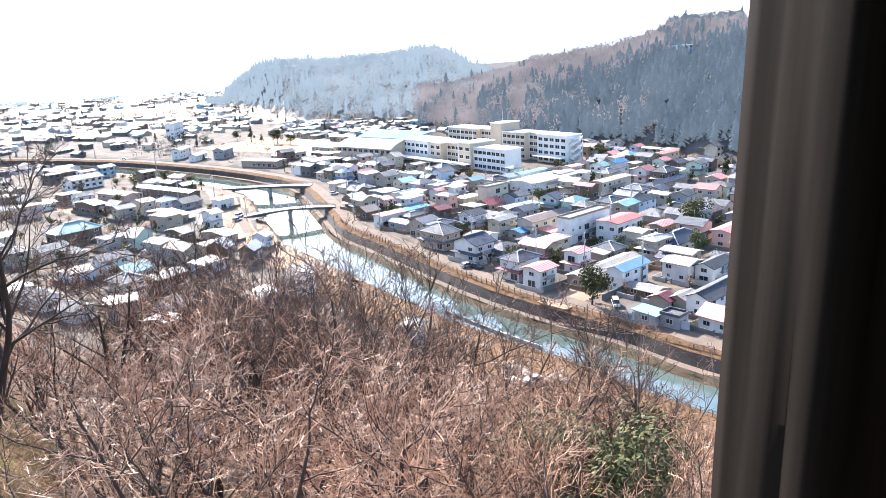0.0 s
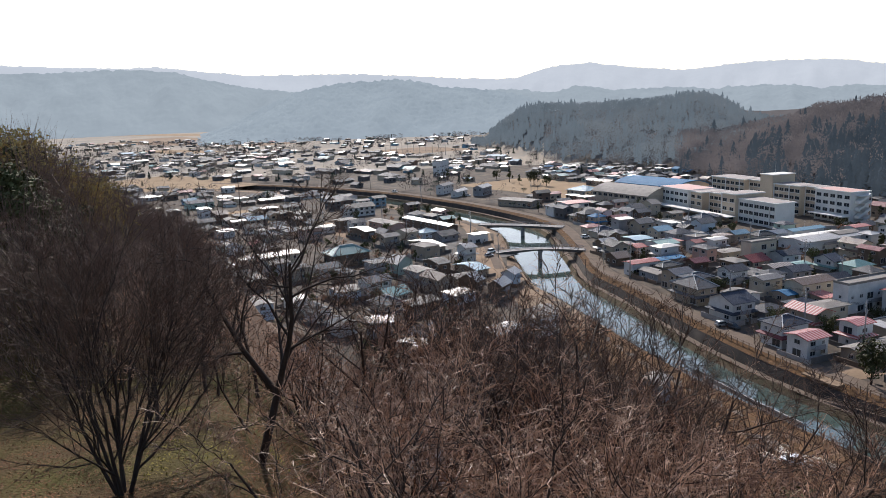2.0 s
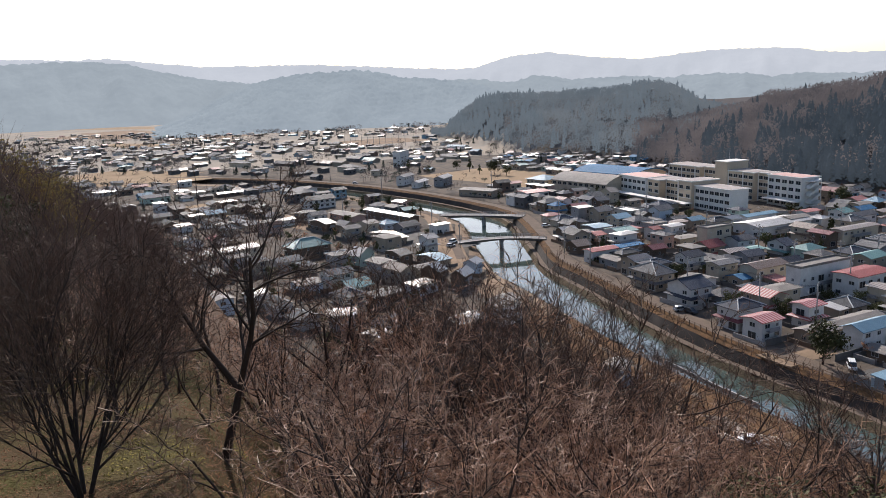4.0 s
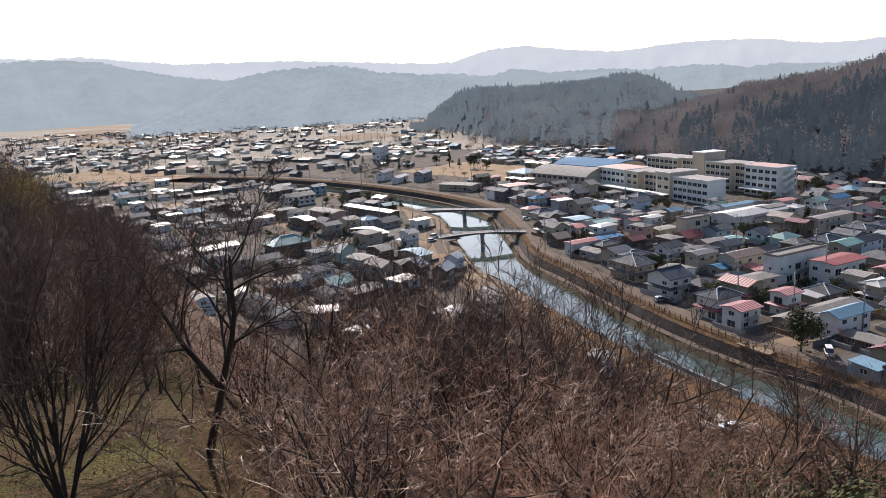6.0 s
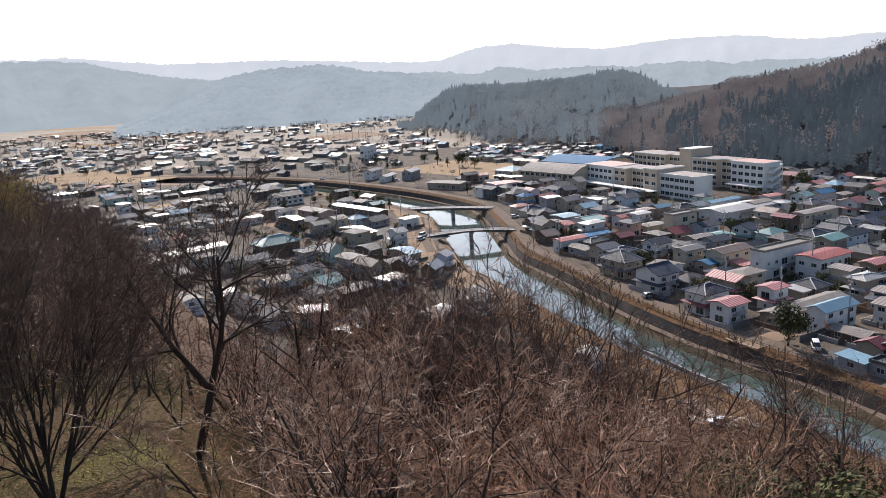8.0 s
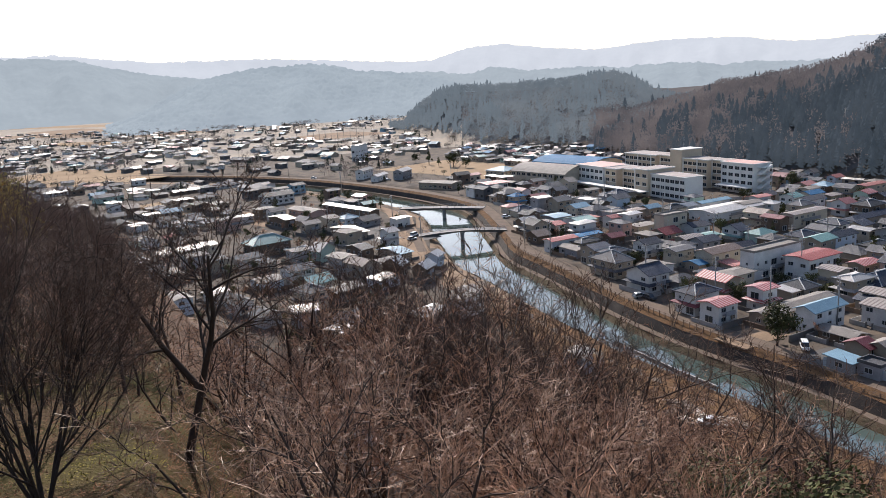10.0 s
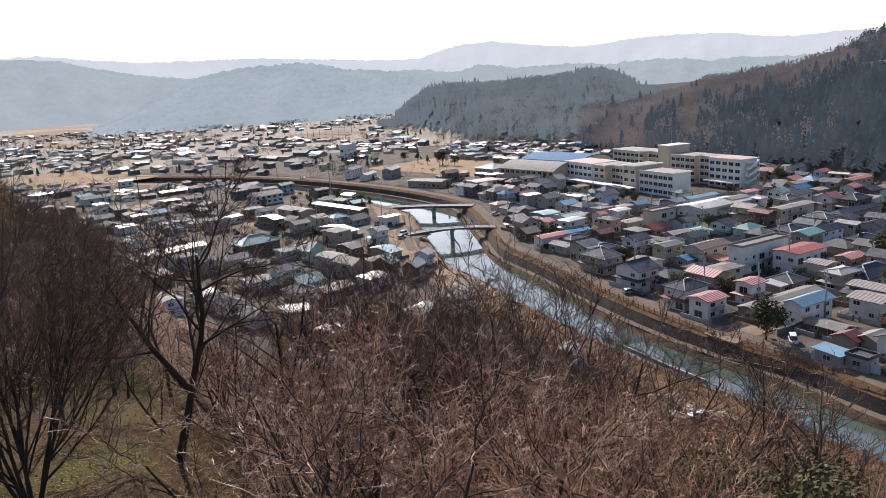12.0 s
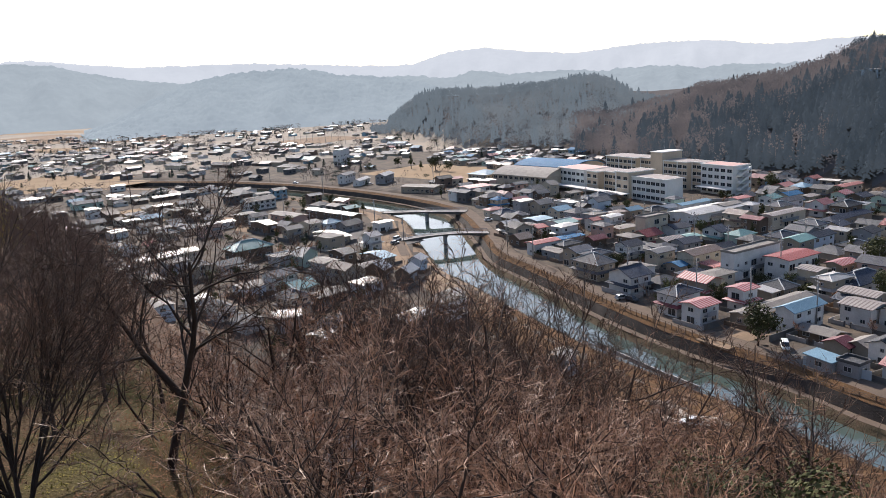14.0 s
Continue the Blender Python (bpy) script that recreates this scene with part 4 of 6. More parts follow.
# houses that stand out, street by street
house(49.3, 185.2, 30, 7.0, 8.0, 5.2, 'slate', 'white', 'gable', skirt='slate', ridge_cap=True, label='white two-storey house with a slate-blue gable roof')
house(55.6, 166.0, 30, 7.7, 6.0, 5.2, 'slate', 'white', 'hip', skirt='maroon', ridge_cap='pale', label='white house with a slate hip roof and maroon lower eaves')
house(57.7, 157.7, 30, 6.0, 5.2, 4.6, 'redstripe', 'white', 'gable', pitch=0.22, label='white two-storey house with a red ribbed roof')
house(43.7, 202.2, 30, 6.4, 10.1, 4.8, 'grey', 'beige', 'hip', skirt='grey', ridge_cap='pale')
house(42.0, 216.5, 30, 6.4, 6.2, 5.0, 'slate', 'beige', 'gable', pitch=0.3)
house(34.4, 235.8, 30, 9.9, 4.3, 3.9, 'red', 'white', 'gable', pitch=0.2)
house(37.1, 227.5, -60, 8.8, 4.3, 2.6, 'dulltin', 'grey', 'gable', pitch=0.2)
house(64.1, 207.7, 30, 7.2, 4.7, 5.2, 'grey', 'cream', 'gable', pitch=0.22)
house(67.9, 201.3, 30, 5.9, 5.1, 2.6, 'blue', 'beige', 'gable', pitch=0.25)
house(74.0, 203.5, 30, 11.6, 5.8, 5.3, 'brown', 'cream', 'gable', pitch=0.3)
house(67.0, 189.7, 30, 7.0, 4.3, 3.1, 'slate', 'pinkish', 'hip')
house(75.3, 197.2, 30, 4.3, 4.3, 2.6, 'pink', 'beige', 'shed', pitch=0.2)
house(84.9, 194.7, 30, 19.1, 4.3, 7.5, 'dulltin', 'white', 'flat', label='white flat-roofed concrete block')
house(93.5, 189.5, 30, 12.5, 7.0, 6.1, 'red', 'white', 'gable', pitch=0.12, label='white workshop block with a low red metal roof')
house(93.6, 178.6, -60, 5.3, 4.6, 5.0, 'tinstripe', 'cream', 'gable', pitch=0.15)
house(103.2, 174.5, 30, 13.0, 7.3, 3.1, 'slate', 'white', 'hip', ridge_cap='pale', pitch=0.5)
house(108.0, 191.2, 30, 6.9, 4.3, 2.8, 'redstripe', 'beige', 'gable', pitch=0.25)
house(76.7, 150.8, 30, 10.4, 4.3, 4.8, 'paleblue', 'white', 'gable', label='white two-storey house with a pale blue metal roof')
house(74.9, 159.1, 30, 23.4, 4.8, 2.6, 'dulltin', 'beige', 'gable', pitch=0.25, label='long low shed with a dull tin roof')
house(70.1, 164.6, 30, 4.9, 4.3, 5.5, 'redstripe', 'white', 'gable', skirt='redstripe', pitch=0.2)
house(79.9, 171.7, 30, 5.2, 4.3, 2.4, 'tin', 'beige', 'shed', pitch=0.12)
house(82.9, 173.7, 30, 5.1, 6.4, 2.8, 'grey', 'beige', 'hip', ridge_cap='pale')
house(76.7, 141.9, -60, 7.2, 4.3, 2.1, 'dulltin', 'brown', 'gable', pitch=0.25)
house(90.3, 150.4, -60, 6.6, 6.1, 4.4, 'tinstripe', 'white', 'gable', pitch=0.2)
house(92.7, 158.8, -60, 6.2, 4.3, 2.8, 'slate', 'beige', 'gable', pitch=0.35)
house(69.8, 127.5, 30, 3.5, 4.7, 2.3, 'paleblue', 'grey', 'shed', pitch=0.12, name='shed')
house(73.3, 124.1, -60, 4.1, 3.5, 2.5, 'grey', 'grey', 'flat', name='shed')
house(88.7, 131.5, 30, 20.6, 5.0, 4.2, 'black', 'white', 'gable', label='white plastered storehouse with a black tiled roof', ridge_cap=True)
house(96.6, 147.1, 30, 9.3, 4.3, 4.2, 'black', 'white', 'gable')
house(76.3, 133.9, 30, 3.0, 4.7, 2.4, 'maroon', 'beige', 'gable', name='shed')
house(80.3, 132.4, 30, 5.0, 4.3, 2.6, 'dulltin', 'beige', 'gable')
house(95.2, 159.1, -60, 7.9, 4.9, 4.2, 'tinstripe', 'beige', 'gable', pitch=0.2)
house(119.9, 173.6, 30, 16.3, 5.0, 4.8, 'pink', 'pinkish', 'gable', pitch=0.2)
house(124.0, 197.9, 30, 6.8, 4.3, 4.6, 'tin', 'grey', 'gable')
house(58.8, 268.2, 30, 6.2, 4.9, 4.1, 'red', 'white', 'gable', pitch=0.25)
house(49.7, 274.5, 30, 8.7, 5.0, 3.1, 'pink', 'cream', 'hip', pitch=0.2)
house(39.8, 283.0, 30, 7.5, 8.0, 2.8, 'paleblue', 'grey', 'gable', pitch=0.1)
house(36.7, 264.7, 30, 4.3, 6.6, 3.3, 'red', 'white', 'gable', pitch=0.2)
house(45.5, 264.2, 30, 7.8, 8.6, 4.6, 'teal', 'white', 'gable', pitch=0.2, ridge_cap='pale')
house(45.1, 247.9, 30, 9.5, 4.3, 2.4, 'blue', 'beige', 'gable', pitch=0.15)
house(58.1, 219.0, 30, 6.3, 5.3, 5.0, 'slate', 'white', 'gable', skirt='slate')
house(52.7, 240.5, 30, 5.6, 4.3, 2.9, 'maroon', 'brown', 'gable')
house(49.0, 219.0, 30, 7.2, 5.6, 2.6, 'black', 'brown', 'hip')
house(72.2, 243.0, 30, 10.7, 4.3, 8.7, 'dulltin', 'cream', 'flat', label='cream flat-roofed three-storey apartment block')
house(69.1, 281.2, 30, 7.9, 4.3, 3.7, 'brown', 'beige', 'gable', pitch=0.1)
house(66.1, 256.5, 30, 8.5, 5.0, 2.8, 'dulltin', 'cream', 'gable', pitch=0.1)
house(26.1, 334.4, 30, 9.8, 6.2, 5.2, 'grey', 'brown', 'hip')
house(37.6, 313.3, 30, 6.8, 5.4, 5.5, 'tin', 'grey', 'gable', pitch=0.15)
house(44.5, 305.6, 30, 6.7, 6.5, 5.2, 'grey', 'beige', 'gable')
house(55.6, 304.5, 30, 6.8, 10.7, 5.0, 'tin', 'white', 'flat')
house(20.4, 368.2, 30, 12.2, 9.4, 5.5, 'pink', 'white', 'gable', pitch=0.1, eave=0.9)
house(57.0, 361.6, 30, 4.8, 7.9, 5.2, 'dulltin', 'cream', 'gable')
house(48.1, 353.1, 30, 6.1, 7.9, 4.6, 'grey', 'white', 'gable')
house(26.7, 267.8, 30, 5.8, 4.8, 4.6, 'tin', 'brown', 'gable', skirt='tin')
house(28.9, 250.1, 30, 5.4, 6.4, 2.8, 'brown', 'brown', 'gable')
house(91.0, 235.7, 30, 4.3, 7.0, 4.2, 'slate', 'white', 'gable', skirt='teal')
house(81.5, 233.3, 30, 4.7, 4.3, 3.3, 'teal', 'grey', 'gable', pitch=0.15)
house(96.9, 230.4, 30, 7.4, 5.7, 3.7, 'teal', 'green', 'hip')
house(102.4, 274.6, 30, 26.6, 11.9, 4.0, 'tin', 'white', 'gable', pitch=0.12, label='long white workshop with a pale tin roof')
house(109.4, 248.8, -60, 7.4, 4.6, 4.6, 'maroon', 'brown', 'gable', pitch=0.3)
house(103.2, 292.7, 30, 16.3, 4.3, 3.7, 'paleblue', 'white', 'gable', pitch=0.25)
house(89.6, 283.9, 30, 8.4, 4.3, 3.9, 'tin', 'white', 'gable')
house(112.1, 279.4, 30, 10.2, 5.1, 4.6, 'dulltin', 'cream', 'gable', pitch=0.2)
house(123.2, 294.8, 30, 7.8, 4.3, 4.1, 'pink', 'white', 'gable', pitch=0.2)
house(135.5, 278.4, 30, 10.9, 4.7, 5.0, 'grey', 'white', 'gable')
house(122.2, 254.4, 30, 18.4, 4.3, 5.0, 'tinstripe', 'cream', 'gable', pitch=0.15)
house(105.2, 220.1, 30, 7.4, 6.0, 4.6, 'slate', 'cream', 'hip', ridge_cap='pale')
house(115.2, 217.7, 30, 10.2, 4.3, 4.6, 'slate', 'paleblue', 'gable')
house(146.6, 258.9, 30, 9.3, 6.5, 5.5, 'black', 'brown', 'hip', skirt='tin', ridge_cap='pale', label='dark two-tiered tiled house with pale eaves')
house(171.9, 303.3, 30, 14.4, 4.3, 5.2, 'pink', 'cream', 'gable', pitch=0.2, label='cream two-storey building with a salmon roof')
house(172.6, 333.1, 30, 5.7, 4.3, 4.6, 'pink', 'paleblue', 'gable')
house(142.1, 250.2, 30, 23.9, 4.3, 3.2, 'slate', 'beige', 'hip')
house(237.0, 392.2, 30, 27.0, 10.7, 4.2, 'tin', 'paleblue', 'gable', pitch=0.12, label='pale blue long hall at the foot of the hill')
house(219.8, 342.5, 30, 13.4, 4.3, 5.1, 'dulltin', 'cream', 'flat')
house(-45.1, 323.1, -48, 35.6, 4.8, 4.2, 'tin', 'brown', 'gable', pitch=0.2, label='long brown hall with a pale tin roof')
house(-21.4, 291.2, 42, 6.8, 4.3, 3.9, 'tin', 'white', 'gable', pitch=0.1)
house(-23.2, 258.8, 42, 4.3, 5.3, 5.0, 'tin', 'white', 'gable', skirt='tin')
house(-30.9, 233.9, 42, 4.3, 9.1, 5.0, 'black', 'brown', 'gable', pitch=0.2, label='black-boarded house with a dark roof')
house(-71.9, 305.6, 42, 4.3, 13.9, 4.0, 'tin', 'brown', 'gable', pitch=0.12)
house(-50.5, 293.1, 42, 5.3, 8.5, 5.2, 'dulltin', 'cream', 'gable', pitch=0.2)
house(-19.8, 236.7, 42, 4.7, 12.2, 2.6, 'paleblue', 'beige', 'gable', pitch=0.15)
house(-18.1, 213.6, 65, 4.3, 6.0, 4.0, 'tin', 'brown', 'gable', pitch=0.6)
house(-9.4, 208.3, 65, 5.7, 4.4, 4.0, 'tin', 'brown', 'gable', pitch=0.6)
house(-6.5, 222.0, 65, 4.3, 4.3, 4.0, 'tin', 'paleblue', 'gable', pitch=0.5)
house(-43.9, 239.0, -30, 4.3, 8.0, 4.1, 'tin', 'green', 'gable', pitch=0.5)
house(-38.2, 175.2, 12, 6.4, 5.8, 4.2, 'tin', 'grey', 'hip', pitch=0.2, label='house with a steep roof glaring in the sun')
house(-27.5, 162.9, 55, 4.3, 6.3, 2.8, 'tin', 'beige', 'gable', pitch=0.15)
house(-9.6, 62.0, 20, 3.4, 2.6, 2.3, 'tin', 'white', 'gable', pitch=0.7, eave=0.2, windows=0, name='shed', label='small white shed with a shining tin roof in the woods')
house(-56.3, 285.5, 42, 6.5, 4.5, 4.6, 'dulltin', 'beige', 'gable')
house(-40.3, 278.6, 42, 4.3, 18.7, 2.6, 'tin', 'beige', 'gable', pitch=0.1)
house(2.3, 186.5, 50, 5.4, 5.9, 2.9, 'dulltin', 'grey', 'gable', pitch=0.3)
house(23.6, 141.2, 55, 4.9, 4.3, 2.8, 'dulltin', 'grey', 'gable', pitch=0.3)
house(-54.1, 462.5, 70, 14.6, 5.2, 5.3, 'grey', 'white', 'gable')
house(-43.5, 447.0, 70, 14.7, 4.3, 3.3, 'tin', 'white', 'gable')
house(-29.5, 450.3, 70, 14.4, 6.0, 5.0, 'tin', 'grey', 'gable')
house(-6.1, 398.8, -35, 21.9, 9.7, 3.3, 'dulltin', 'beige', 'gable', pitch=0.1)
house(-71.0, 585.6, 75, 18.8, 6.3, 11.5, 'tin', 'white', 'flat', label='tall white block among low houses')


# ---- school ----
def slab(root, name, x0, x1, y0, y1, z0, z1, material, label=""):
    return part(name, Shape().box(x0, x1, y0, y1, z0, z1).done(name, material), root, label)


M_SCHOOLWHITE = mat("school_white_wall", (0.70, 0.68, 0.64), (0.58, 0.56, 0.52), rough=0.85, scale=0.15, fine=1.5)
M_SCHOOLBEIGE = mat("school_beige_wall", (0.56, 0.45, 0.33), (0.46, 0.37, 0.27), rough=0.85, scale=0.15, fine=1.5)
M_SCHOOLROOF = mat("school_roof", (0.33, 0.28, 0.25), (0.26, 0.22, 0.20), rough=0.8, scale=0.2, fine=1)
M_SCHOOLPINK = mat("school_pink_roof", (0.55, 0.33, 0.28), (0.48, 0.28, 0.24), rough=0.7, scale=0.2, fine=1)
SCHOOL_WIN = window_mesh(2.6, 1.55)


def school_block(root, x0, x1, y0, y1, h, floors, wall, roof, bays_front, blank_side=True):
    """One wing: x along the front, y into the depth; windows on both long sides, columns between bays."""
    slab(root, "wall", x0, x1, y0, y1, -0.3, h, wall)
    slab(root, "roof", x0 - 0.5, x1 + 0.5, y0 - 0.5, y1 + 0.5, h, h + 0.45, M_SCHOOLWHITE)
    slab(root, "roof_surface", x0 + 0.2, x1 - 0.2, y0 + 0.2, y1 - 0.2, h + 0.45, h + 0.5, roof)
    step = (x1 - x0) / bays_front
    fl = (h - 0.6) / floors
    for i in range(bays_front + 1):
        if i % 3 == 0:
            xc = min(max(x0 + i * step, x0 + 0.25), x1 - 0.25)
            slab(root, "column", xc - 0.25, xc + 0.25, y0 - 0.3, y0, -0.3, h, M_SCHOOLWHITE)
    for f in range(floors):
        for i in range(bays_front):
            xc = x0 + (i + 0.5) * step
            part("window", SCHOOL_WIN, root, at=pose(xc, y0 - 0.03, 0.95 + f * fl))
            part("window", SCHOOL_WIN, root, at=pose(xc, y1 + 0.03, 0.95 + f * fl, 0, 0, 180))
        slab(root, "ledge", x0 + 0.3, x1 - 0.3, y0 - 0.18, y0 - 0.002, 0.72 + f * fl, 0.86 + f * fl, M_SCHOOLWHITE)


def school():
    root = new("school_building")
    root.matrix_basis = pose(100.2, 311.7, 0, 0, 0, -65)  # origin: near corner of the front wing, x along the front
    # front wing: white end blocks, beige recess and a taller stair block
    school_block(root, -24, -2.5, 0.0, 10, 10.0, 3, M_SCHOOLWHITE, M_SCHOOLROOF, 7)
    school_block(root, -33, -24, -2.0, 13, 11.8, 3, M_SCHOOLBEIGE, M_SCHOOLROOF, 2)
    school_block(root, -49, -33, 4.0, 14, 10.0, 3, M_SCHOOLBEIGE, M_SCHOOLROOF, 5)
    school_block(root, -58, -49, 0.0, 14, 10.0, 3, M_SCHOOLBEIGE, M_SCHOOLROOF, 2)
    school_block(root, -80, -58, -1.0, 14, 10.3, 3, M_SCHOOLWHITE, M_SCHOOLPINK, 6)
    slab(root, "canopy", -82, -22, -8, -3.0, 2.6, 2.9, M_SCHOOLWHITE)
    # rear wing, one storey higher, with the stair tower
    school_block(root, -15, 3.5, 33, 43, 13.0, 4, M_SCHOOLWHITE, M_SCHOOLPINK, 5)
    school_block(root, -24, -15, 36, 43, 13.0, 4, M_SCHOOLBEIGE, M_SCHOOLROOF, 3)
    school_block(root, -40, -24, 33, 43, 13.0, 4, M_SCHOOLBEIGE, M_SCHOOLROOF, 5)
    school_block(root, -60, -48, 36, 45, 13.0, 4, M_SCHOOLBEIGE, M_SCHOOLROOF, 4)
    school_block(root, -84, -60, 33, 45, 13.0, 4, M_SCHOOLBEIGE, M_SCHOOLROOF, 7)
    slab(root, "stair_tower", -48, -40, 32, 45, -0.3, 17, M_SCHOOLBEIGE)
    slab(root, "roof", -48.3, -39.7, 31.7, 45.3, 17, 17.35, M_SCHOOLWHITE)
    for f in range(4):  # outside stairs on the end wall
        slab(root, "stair_landing", 3.6, 6.5, 35, 41, 2.4 + 3.1 * f, 2.6 + 3.1 * f, M_SCHOOLWHITE)
        part("stair_flight", Shape().add([(3.8, 35, 2.5 + 3.1 * f - 3), (6.3, 35, 2.5 + 3.1 * f - 3), (6.3, 41, 2.5 + 3.1 * f), (3.8, 41, 2.5 + 3.1 * f), (3.8, 35, 3.5 + 3.1 * f - 3), (6.3, 35, 3.5 + 3.1 * f - 3), (6.3, 41, 3.5 + 3.1 * f), (3.8, 41, 3.5 + 3.1 * f)], [(0, 3, 2, 1), (4, 5, 6, 7), (0, 1, 5, 4), (1, 2, 6, 5), (2, 3, 7, 6), (3, 0, 4, 7)]).done("stair_flight", M_SCHOOLWHITE), root)
    for px in (3.8, 6.3):
        slab(root, "stair_post", px - 0.12, px + 0.12, 40.8, 41.1, 0, 13, M_SCHOOLWHITE)
    slab(root, "porch", -15, 3.5, 29, 32.9, 3.0, 3.4, M_SCHOOLWHITE)
    slab(root, "link_corridor", -40, -34, 14.2, 32.8, 0, 4.2, M_SCHOOLWHITE)
    part("aerial", Shape().tube([Vector((-45, 38, 17.3)), Vector((-45, 38, 23))], [0.07, 0.04], 5).done("aerial", M_ALU), root)
    for sx in (-70, -45, -12):
        for sy in (6, 36):
            taken.append((100 + sx * math.cos(radians(-65)) - sy * math.sin(radians(-65)), 312 + sx * math.sin(radians(-65)) + sy * math.cos(radians(-65)), 20))
    return tagged(root, "white and beige school block of three and four storeys", "school")


school()


def hall(x, y, turn, L, W, h, roof, wall, label, arch=0.28):
    """A gymnasium with a low curved roof along its length."""
    root = new("gymnasium")
    root.matrix_basis = pose(x, y, 0, 0, 0, turn)
    part("wall", Shape().box(-L / 2, L / 2, -W / 2, W / 2, -0.3, h).done("wall", wall), root)
    n, rings = 9, []
    s = Shape()
    prof = [(-W / 2 - 0.6 + (W + 1.2) * i / n, h + W * arch * (1 - ((2 * i / n - 1) ** 2))) for i in range(n + 1)]
    for sx in (-L / 2 - 0.5, L / 2 + 0.5):
        rings.append([(sx, py, pz) for py, pz in prof] + [(sx, py, pz - 0.35) for py, pz in reversed(prof)])
    s.loft(rings)
    part("roof", s.done("roof", roof), root)
    for sx in (-L / 2 + 0.02, L / 2 - 0.32):
        ring = [(py * 0.97, pz - 0.3) for py, pz in prof] + [(W / 2 * 0.97, h - 0.5), (-W / 2 * 0.97, h - 0.5)]
        part("gable_wall", Shape().loft([[(sx, a, b) for a, b in ring], [(sx + 0.3, a, b) for a, b in ring]]).done("gable_wall", wall), root)
    for side in (0, 180):
        for i in range(int(L / 4)):
            part("window", SCHOOL_WIN, root, at=pose(0, 0, 0, 0, 0, side) @ pose((i + 0.5) * 4 - L / 2, -W / 2 - 0.03, h - 2.2))
    taken.append((x, y, max(L, W) * 0.5))
    return tagged(root, label, "hall")


hall(54, 398, -52, 40, 22, 6.5, ROOFS["dulltin"], WALLS["cream"], "school gymnasium with a curved grey roof", 0.16)
hall(72, 424, -52, 44, 26, 8.0, ROOFS["blue"], WALLS["cream"], "large gymnasium with a low bright blue roof", 0.10)
house(30, 424, -50, 15, 13, 5.2, "paleblue", "cream", "hip", pitch=0.3, label="cream hall with a pale blue pyramid roof", name="hall")


# ---- fields, yards and lots: sheets laid on the valley floor ----
def sheet(name, x0, y0, turn, L, W, material, label, category="field", lift=0.05):
    rng = random.Random(int(x0 + y0))
    edge = [(-1 + 2 * i / 6, -1) for i in range(6)] + [(1, -1 + 2 * i / 6) for i in range(6)] + [(1 - 2 * i / 6, 1) for i in range(6)] + [(-1, 1 - 2 * i / 6) for i in range(6)]
    verts = [(ex * L / 2 * rng.uniform(0.96, 1.02), ey * W / 2 * rng.uniform(0.93, 1.03), 0) for ex, ey in edge]
    low = [(x, y, -0.25) for x, y, z in verts]
    m = len(verts)
    faces = [tuple(range(m))] + [(j, j + m, (j + 1) % m + m, (j + 1) % m) for j in range(m)]
    ob = new(name, mesh_of(name, verts + low, faces, (material,)))
    ob.matrix_basis = pose(x0, y0, gz(x0, y0) + lift, 0, 0, turn)
    return tagged(ob, label, category, kind="structure")


sheet("school_ground", 8, 486, -50, 110, 62, M_FIELD, "tan earthen school sports ground")
sheet("ball_field", -140, 920, -55, 110, 105, M_SANDY, "tan baseball ground beyond the houses")
sheet("far_field", -640, 1340, -33, 560, 120, M_SANDY, "long pale dry rice fields")
sheet("far_field_strip", -820, 1830, -31, 760, 110, M_FIELD, "brown dry rice fields")
sheet("near_field", -285, 560, -35, 150, 70, M_FIELD, "brown dry field beside the houses")
sheet("orange_field", -150, 385, -40, 40, 22, M_FIELD, "orange-brown bare plot")
sheet("parking_lot", -26, 277, -48, 42, 20, M_ROAD, "grey asphalt yard with parked cars", "road")
sheet("sandy_yard", 61, 147, 30, 14, 8, M_SANDY, "sandy yard behind the dike road", "yard")
sheet("terrace_plot", -90, 330, -45, 50, 18, M_SANDY, "bare sandy plot among the houses")
sheet("dark_yard", 73, 133, 30, 16, 11, M_ROAD, "dark asphalt yard with a parked van", "yard", lift=0.08)
for (fx, fy) in ((8, 486), (25, 455), (-12, 515), (-140, 920), (-110, 880), (-170, 960), (-285, 560), (-330, 590), (-240, 530), (-26, 277), (61, 147), (73, 133)):
    taken.append((fx, fy, {8: 30, -140: 55, -110: 40, -170: 40}.get(fx, 26 if fx < -200 or fx in (25, -12) else 10)))


